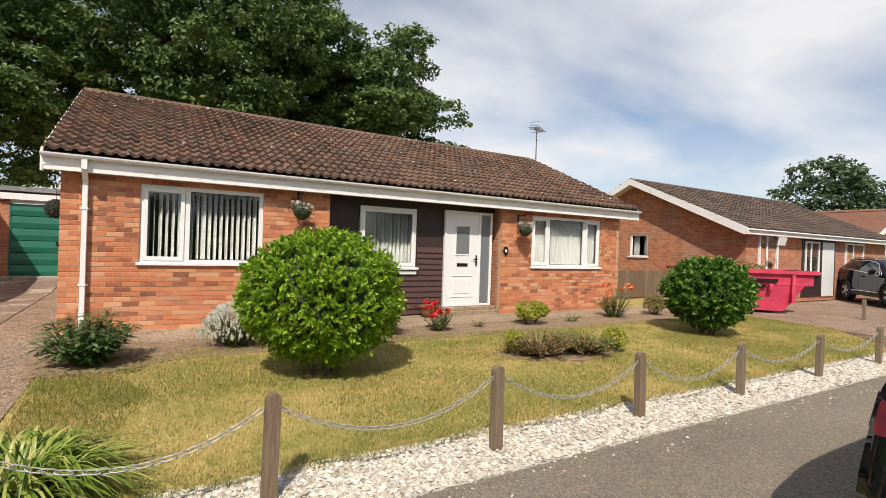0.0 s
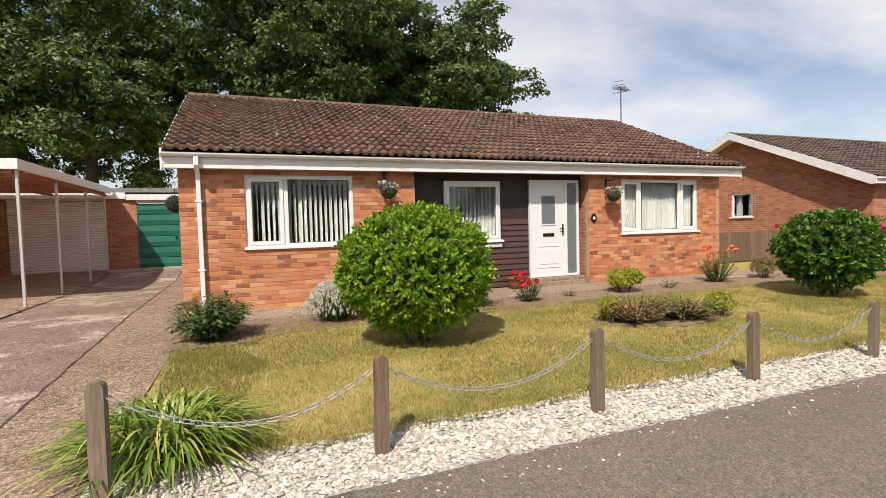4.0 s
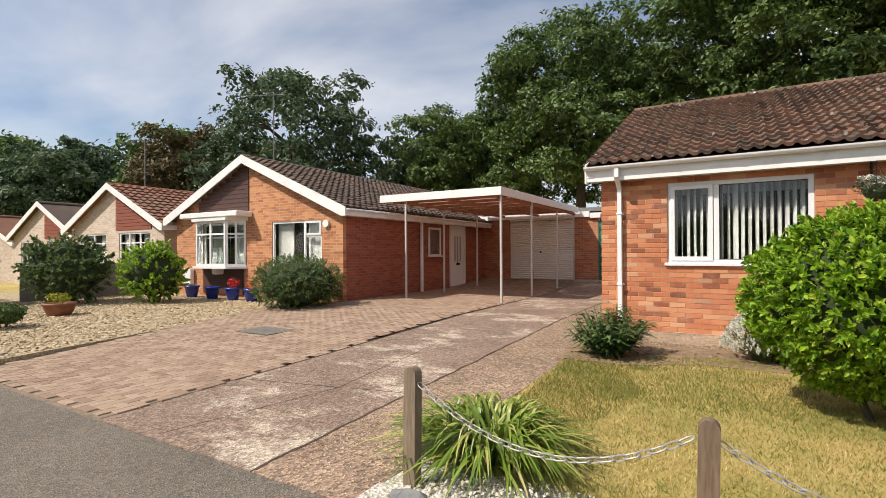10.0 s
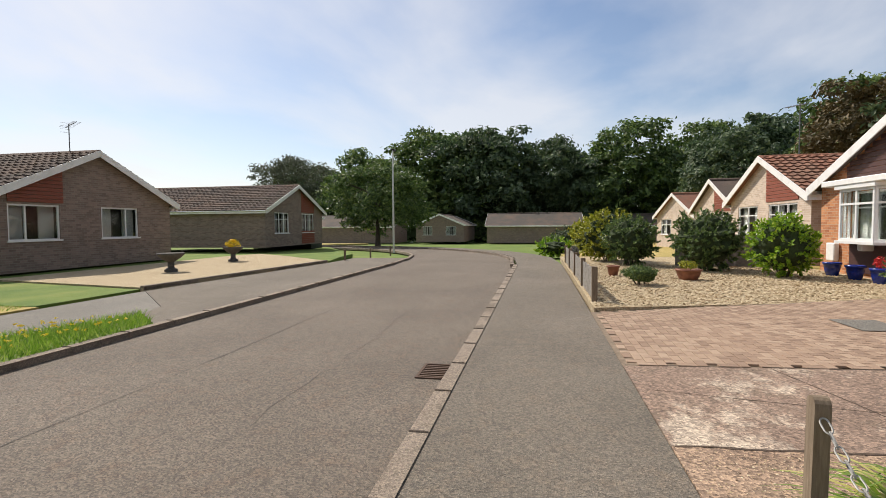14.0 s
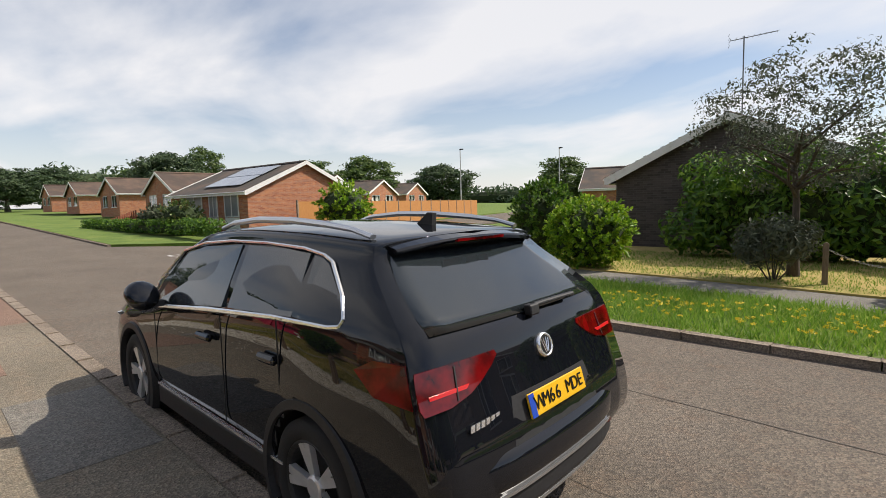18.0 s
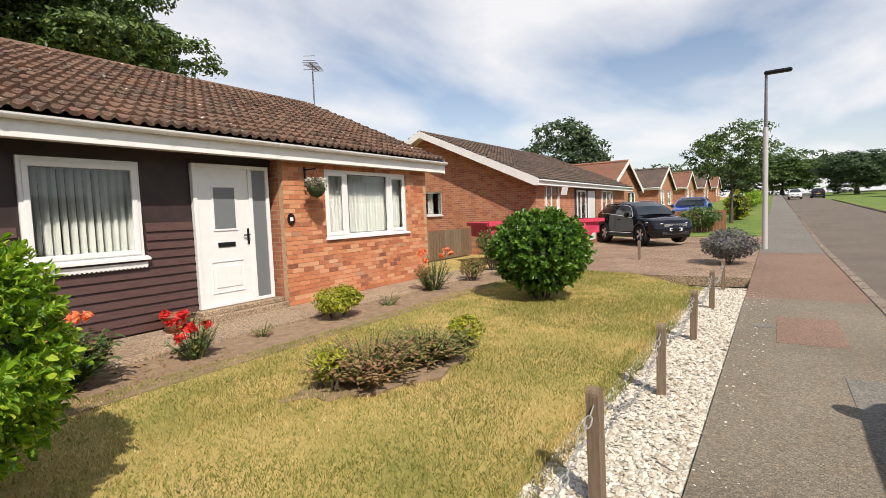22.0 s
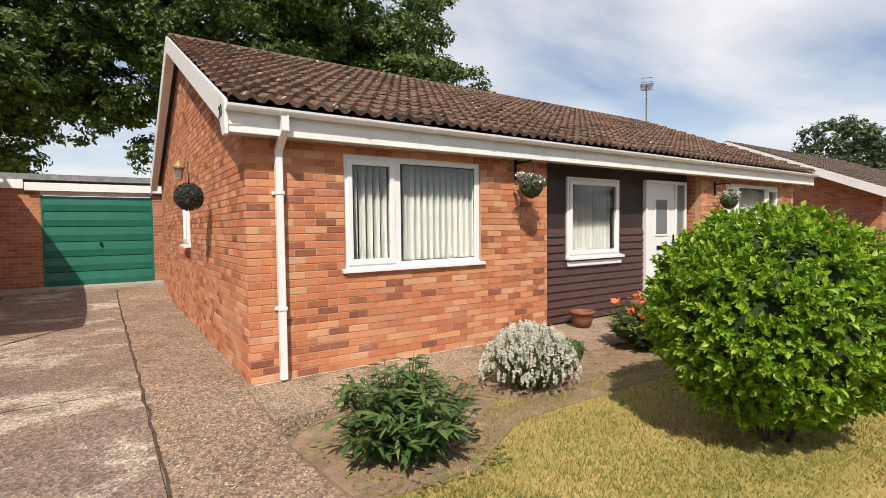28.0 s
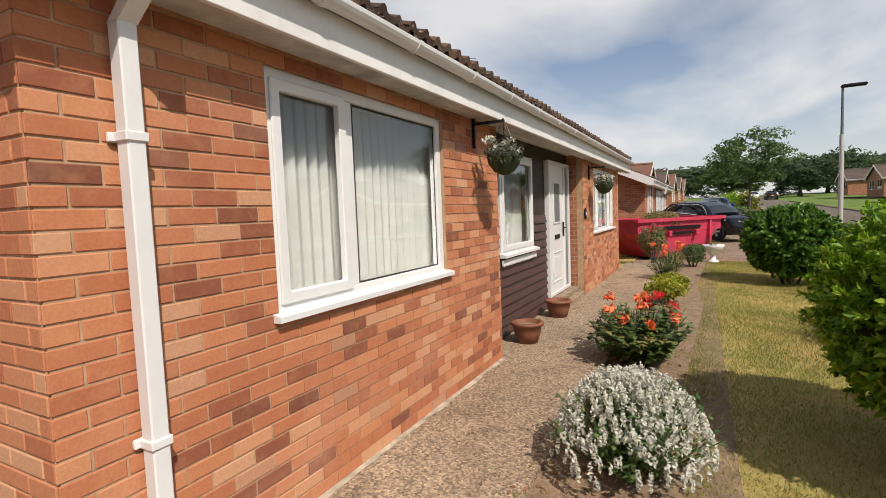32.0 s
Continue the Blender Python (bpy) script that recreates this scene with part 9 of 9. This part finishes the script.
for i, (x, y, h) in enumerate(wood):
    k = h / 18.5
    c = copy_thing((far3, far4)[i % 2], pose(x, y, -0.2 + rise(x), 0, 0, 47 * i))
    c.scale = (k, k, k)
tree("garden_tree", -45, -23, -0.2, 8.6, 10, "leaf_oak", "round garden tree beyond the bend", 160, 16000, 0.18, 0.14, 100, dome=True)
tree("birch", -50, -35, -0.2, 11.5, 8.5, "leaf_grey", "airy birch behind the bungalows", 161, 9000, 0.16, 0.3, 80, shell=0.2)
st = tree("street_tree", 37, -4.4, -0.15, 6.2, 5.2, "leaf_oak", "slender garden tree beside the footpath", 162, 7000, 0.10, 0.36, 60, 0.1, shell=0.4)
tree("garden_tree", 58, 13, -0.1, 10.5, 9, "leaf_wood", "garden tree behind the neighbouring roof", 163, 10000, 0.22, 0.2, 80, dome=True)
for i, (x, y, h, w) in enumerate(((95, -38, 11, 12), (112, -50, 13, 10), (130, -20, 9, 12), (150, -8, 10, 14), (160, -30, 11, 14), (140, -46, 10, 13), (170, 4, 9, 12), (70, -60, 9, 12), (80, -90, 10, 14), (60, -110, 11, 14), (40, -130, 10, 14), (120, -80, 12, 16), (20, -120, 10, 14), (0, -90, 9, 12))):
    c = copy_thing((far3, far4)[i % 2], pose(x, y, -0.2 + rise(x), 0, 0, 61 * i))
    c.scale = (w / 17, w / 17, h / 20)
hedge("garden_hedge", 60, -4.8, 100, -4.2, 1.6, 1.5, -0.15, "leaf_lime", "clipped yellow-green hedge along the far footpath", 164, 5000, 0.14, lump=0.3)
ball_bush("clipped_shrub", 40.5, -4.6, -0.15, 1.5, 1.4, 1.9, 0.0, "leaf_yellow", "clipped golden conifer in a front garden", 165, 1500, 0.09, "twig_shade")
ball_bush("clipped_shrub", 43.0, -4.3, -0.15, 1.4, 1.4, 1.6, 0.0, "leaf_lime", "clipped green conifer in a front garden", 166, 1500, 0.09, "twig_shade")
shrub("laurel_shrub", 30.0, -3.5, -0.12, 2.2, 2.0, 1.4, "leaf_oak", "dark shrub at the garden boundary", 167, 1800, 0.08, 14)
lf = thing("lattice_fence", "low brown timber fence between front gardens", "fence", at=(30.5, -4.6, -0.12), rz=90)
for i in range(16):
    part("board", boxes((i * 0.27, -0.02, 0.0, i * 0.27 + 0.25, 0.02, 1.05)), "carport_timber", lf)

# small posts across the road, solar panels and windows of the corner house
for x, y in ((-18.2, -15.6), (-20.5, -15.2), (-24.5, -15.4)):
    fence_post(x, y, -0.2, 0.5, "short timber post beside the opposite footpath")
Mat("solar_glass", 0.12).color((0.30, 0.33, 0.38))
for i in range(4):
    for k in range(2):
        sp = part("solar_panel", boxes((0, 0, 0.0, 1.55, 0.98, 0.04), bevel=0.006), "solar_glass", corner, "pale reflecting solar panel")
        sp.matrix_basis = Matrix.Translation((0.55 + k * 1.5, 1.6 + i * 1.02, 2.3 + 0.44 * (0.85 + k * 1.5) + 0.06)) @ pose(0, 0, 0, 0, -math.degrees(math.atan(0.44)), 0)
for y, w in ((0.9, 1.5), (3.2, 0.95), (5.0, 2.0)):
    wn_ = part("window", ring(0, 0, w, 1.35, 0.06, -0.03, 0.03), "upvc", corner, "white window frame")
    wn_.matrix_basis = Matrix.Translation((-0.035, y + w, 0.85)) @ pose(0, 0, 0, 0, 0, -90)
    part("pane", boxes((0.06, -0.004, 0.06, w - 0.06, 0.004, 1.29)), "frosted_glass", wn_)
    part("mullion", boxes((w / 2 - 0.03, -0.028, 0.06, w / 2 + 0.03, 0.028, 1.29)), "upvc", wn_)
    pn = part("panel", boxes((0, 0, 0, 0.03, w, 0.8)), "white_paint", corner, "white panel under the window")
    pn.matrix_basis = Matrix.Translation((-0.035, y, 0.02))
rf = thing("ranch_fence", "sloping red-stained slat fence in the corner garden", "fence", at=(50, -17.9, -0.18), rz=-60)
for i in range(12):
    part("slat", boxes((i * 0.22, -0.015, 0.0, i * 0.22 + 0.14, 0.015, 0.55 + i * 0.06)), "red_boards", rf)
# belts of trees closing the distance
hedge("tree_belt", 172, -150, 172, 70, 12, 8.5, 3.2, "leaf_wood", "far belt of trees at the end of the road", 180, 9000, 0.8, "trees", lump=0.5)
hedge("tree_belt", -40, -140, 172, -150, 12, 7.5, -0.3, "leaf_wood", "far belt of trees beyond the side road", 181, 9000, 0.8, "trees", lump=0.5)
hedge("tree_belt", -85, -62, -84, 16, 6, 4.6, -0.3, "leaf_oak", "dark undergrowth at the edge of the wood", 182, 9000, 0.35, "bushes", lump=0.5)
gg = thing("garden_gate", "black timber gate between the two bungalows", "gate", at=(-17.9, -24.6, -0.16))
for i in range(9):
    part("board", boxes((i * 0.16, 0, 0.05, i * 0.16 + 0.15, 0.03, 1.75)), "black_stain", gg)
part("rail", boxes((0, -0.04, 0.4, 1.43, 0.0, 0.5), ), "black_stain", gg)
part("rail", boxes((0, -0.04, 1.35, 1.43, 0.0, 1.45), ), "black_stain", gg)

# ---- laid pieces and loose stuff ----
# block paving, herringbone, on the neighbour's drive
def in_poly(x, y, poly):
    ins = False
    for (x1, y1), (x2, y2) in zip(poly, poly[1:] + poly[:1]):
        if (y1 > y) != (y2 > y) and x < (x2 - x1) * (y - y1) / (y2 - y1) + x1:
            ins = not ins
    return ins


pav = setting(new("block_paving"), "buff-brown herringbone block paving on the neighbour's drive", "paving")
BL, BW, G = 0.2, 0.1, 0.0025
jv, jf = [], []
meshes = {}
cnt = 0
PIN = PAVE
for i in range(0, 52):
    for j in range(0, 156):
        k4 = (i - j) % 4
        if k4 not in (0, 3):
            continue
        for o in ((0,) if k4 == 0 else (1,)):
            x0, y0 = -7.72 + 0.1 * i, -6.2 + 0.1 * j
            w, l = (BL, BW) if o == 0 else (BW, BL)
            mx, my = x0 + w / 2, y0 + l / 2
            if not (-7.7 < mx < -2.7 and -6.2 < my < 9.45):
                continue
            if not all(in_poly(px, py, PIN) for px, py in ((x0, y0), (x0 + w, y0), (x0, y0 + l), (x0 + w, y0 + l))):
                continue
            z = drive_z(mx, my) + 0.0015 * random.random() - 0.001
            if mx > -4.6 and -6.2 < my < -3.9 and cnt < 290:
                cnt += 1
                if o not in meshes:
                    ob = part("paving_block", boxes((G, G, -0.03, w - G, l - G, 0.0), bevel=0.005), "paver_piece", pav)
                    meshes[o] = ob.data
                else:
                    ob = new("paving_block", meshes[o])
                    ob.parent = pav
                ob.location = (x0, y0, z)
            else:
                n = len(jv)
                a, b, c, d = x0 + G, y0 + G, x0 + w - G, y0 + l - G
                e = 0.003
                jv += [(a, b, z - 0.006), (c, b, z - 0.006), (c, d, z - 0.006), (a, d, z - 0.006), (a + e, b + e, z), (c - e, b + e, z), (c - e, d - e, z), (a + e, d - e, z)]
                jf += [(n + 4, n + 5, n + 6, n + 7), (n, n + 1, n + 5, n + 4), (n + 1, n + 2, n + 6, n + 5), (n + 2, n + 3, n + 7, n + 6), (n + 3, n, n + 4, n + 7)]
tagged(mesh_from("paving_blocks", jv, jf, "paver", pav), kind="stuff")


def stones(name, label, poly, z, count, r0, r1, mat, seed, flat=0.6):
    rng = np.random.default_rng(seed)
    base = [(1, 0, 0), (0.3, 0.95, 0), (-0.8, 0.6, 0), (-0.8, -0.6, 0), (0.3, -0.95, 0), (0, 0, 0.8), (0, 0, -0.5)]
    fc = [(0, 1, 5), (1, 2, 5), (2, 3, 5), (3, 4, 5), (4, 0, 5), (1, 0, 6), (2, 1, 6), (3, 2, 6), (4, 3, 6), (0, 4, 6)]
    xs = [p[0] for p in poly]; ys = [p[1] for p in poly]
    v, f = [], []
    k = 0
    while k < count:
        x, y = rng.uniform(min(xs), max(xs)), rng.uniform(min(ys), max(ys))
        if not in_poly(x, y, poly):
            continue
        k += 1
        r = r0 + (r1 - r0) * rng.random() ** 2
        a, b = rng.random() * 6.283, rng.normal() * 0.35
        ca, sa = math.cos(a), math.sin(a)
        n = len(v)
        zz = z(x, y) if callable(z) else z
        s1, s2, s3 = r * (0.7 + 0.6 * rng.random()), r * (0.6 + 0.5 * rng.random()), r * flat * (0.6 + 0.8 * rng.random())
        for px, py, pz in base:
            px, py, pz = px * s1, py * s2, pz * s3
            px, pz = px * math.cos(b) - pz * math.sin(b), px * math.sin(b) + pz * math.cos(b)
            v.append((x + px * ca - py * sa, y + px * sa + py * ca, zz + s3 * 0.3 + pz))
        f += [(n + i, n + j, n + l) for i, j, l in fc]
    ob = mesh_from(name, v, f, mat)
    return tagged(ob, label, "gravel", kind="stuff")


strip = [(0.2, -6.15)] + [(x * 0.5 + 0.3, -6.15) for x in range(26)] + [(13.2, -6.15)] + [(13.2 - 0.4 * i, -5.40 + 0.09 * math.sin(i * 1.9) + 0.05 * math.sin(i * 4.7)) for i in range(33)]
stones("white_stones", "white limestone chippings along the footpath", strip, -0.155, 22000, 0.012, 0.03, "white_stone", 200)
stones("stray_stones", "stray white chippings on the footpath edge", [(0.3, -6.5), (13, -6.5), (13, -6.15), (0.3, -6.15)], PZ, 260, 0.008, 0.018, "white_stone", 201)
stones("golden_gravel", "golden gravel in the neighbour's front garden", [(-16, -6.05), (-6.1, -6.05), (-7.6, -0.3), (-7.6, 1.1), (-16, 1.1)], -0.098, 16000, 0.018, 0.04, "gold_gravel", 202)
rock = thing("edge_stone", "dark grey flat stone at the end of the white stones", "stone", at=(0.42, -6.02, -0.16))
bm = bmesh.new()
bmesh.ops.create_icosphere(bm, subdivisions=2, radius=1.0)
for v in bm.verts:
    q = 0.8 + 0.25 * noise.noise(v.co * 2.0)
    v.co = Vector((v.co.x * 0.16 * q, v.co.y * 0.09 * q, v.co.z * 0.09 * q + 0.03))
part("rock", bm, "felt_roof", rock)


def grass(name, label, poly, z, count, h, mat, seed, width=0.004, patch=None):
    rng = np.random.default_rng(seed)
    xs = [p[0] for p in poly]; ys = [p[1] for p in poly]
    v, f = [], []
    X = rng.uniform(min(xs), max(xs), count * 2)
    Y = rng.uniform(min(ys), max(ys), count * 2)
    R1, R2, R3 = rng.random(count * 2), rng.random(count * 2), rng.normal(size=(count * 2, 2))
    k = 0
    for i in range(count * 2):
        if k >= count:
            break
        x, y = X[i], Y[i]
        if not in_poly(x, y, poly):
            continue
        if patch and noise.noise(Vector((x * patch, y * patch, 3.1))) < 0.12 * R1[i] - 0.02:
            continue
        k += 1
        a = R1[i] * 6.283
        hh = h * (0.4 + 0.8 * R2[i])
        zz = z(x, y) if callable(z) else z
        n = len(v)
        dx, dy = math.cos(a) * width, math.sin(a) * width
        v += [(x - dx, y - dy, zz), (x + dx, y + dy, zz), (x + R3[i][0] * hh * 0.5, y + R3[i][1] * hh * 0.5, zz + hh)]
        f.append((n, n + 1, n + 2))
    return tagged(mesh_from(name, v, f, mat), label, "grass", kind="stuff")


grass("lawn_grass", "short dry lawn grass, straw yellow and green", LAWN, lawn_z, 150000, 0.032, "grass_dry", 210)
grass("lawn_tufts", "greener tufts in the dry lawn", LAWN, lawn_z, 34000, 0.04, "grass_mid", 211, 0.004, 0.55)
edge = [(0.2, -5.55), (13, -5.5), (13, -5.3), (0.2, -5.3)]
grass("green_grass", "green patch of longer grass beside the drive", [(0.28, -5.1), (0.95, -4.5), (1.25, -3.4), (0.85, -2.55), (0.25, -2.6)], lawn_z, 4200, 0.05, "grass_mid", 213, 0.004)
grass("edge_grass", "longer straw grass along the stones", edge, -0.15, 7000, 0.08, "grass_dry", 212, 0.004)
grass("verge_grass", "long lush verge grass", VERGE, -0.2, 60000, 0.13, "grass_lush", 213, 0.008)
grass("garden_grass", "mown grass behind the verge", [(-5, -16.6), (-1.6, -16.5), (3.0, -16.9), (5.9, -17.3), (14, -18.1), (14, -22), (-5, -22)], -0.17, 22000, 0.06, "grass_lush", 214, 0.008)
rng = np.random.default_rng(215)
v, f = leaf_cloud(rng, [(rng.uniform(-3.8, 9), rng.uniform(-14.6, -13.2), -0.06) for i in range(520)], [(0.028, 0.028, 0.012)] * 520, 4200, 0.018)
tagged(mesh_from("dandelions", v, f, "petal_yellow"), "yellow dandelion heads in the verge", "flowers", kind="stuff")
stones("leaf_litter", "dry leaf litter under the peony", [(0.15, -2.55), (1.2, -2.5), (1.3, -1.5), (0.1, -1.5)], -0.032, 500, 0.012, 0.03, "leaf_brownish", 216, 0.3)
stones("bed_litter", "dry brown leaf litter and clods in the bed along the path", [(0.2, -2.0), (1.2, -1.9), (6, -1.85), (6, -0.9), (0.4, -0.9)], lambda x, y: 0.0 if y > -1.0 else -0.03, 1500, 0.008, 0.024, "leaf_dry", 217, 0.35)
stones("drive_grit", "pale pebbles of the exposed aggregate", [(-0.69, -6.12), (0.08, -6.12), (0.02, -1.4), (0.02, 0.4), (-0.76, 0.4)], drive_z, 5200, 0.004, 0.011, "gold_gravel", 219, 0.35)
stones("path_grit", "loose grit on the house path and drive edge", [(0.05, -1.3), (8, -1.05), (8, -0.02), (0.05, -0.02)], 0.0, 900, 0.004, 0.009, "gold_gravel", 218, 0.5)
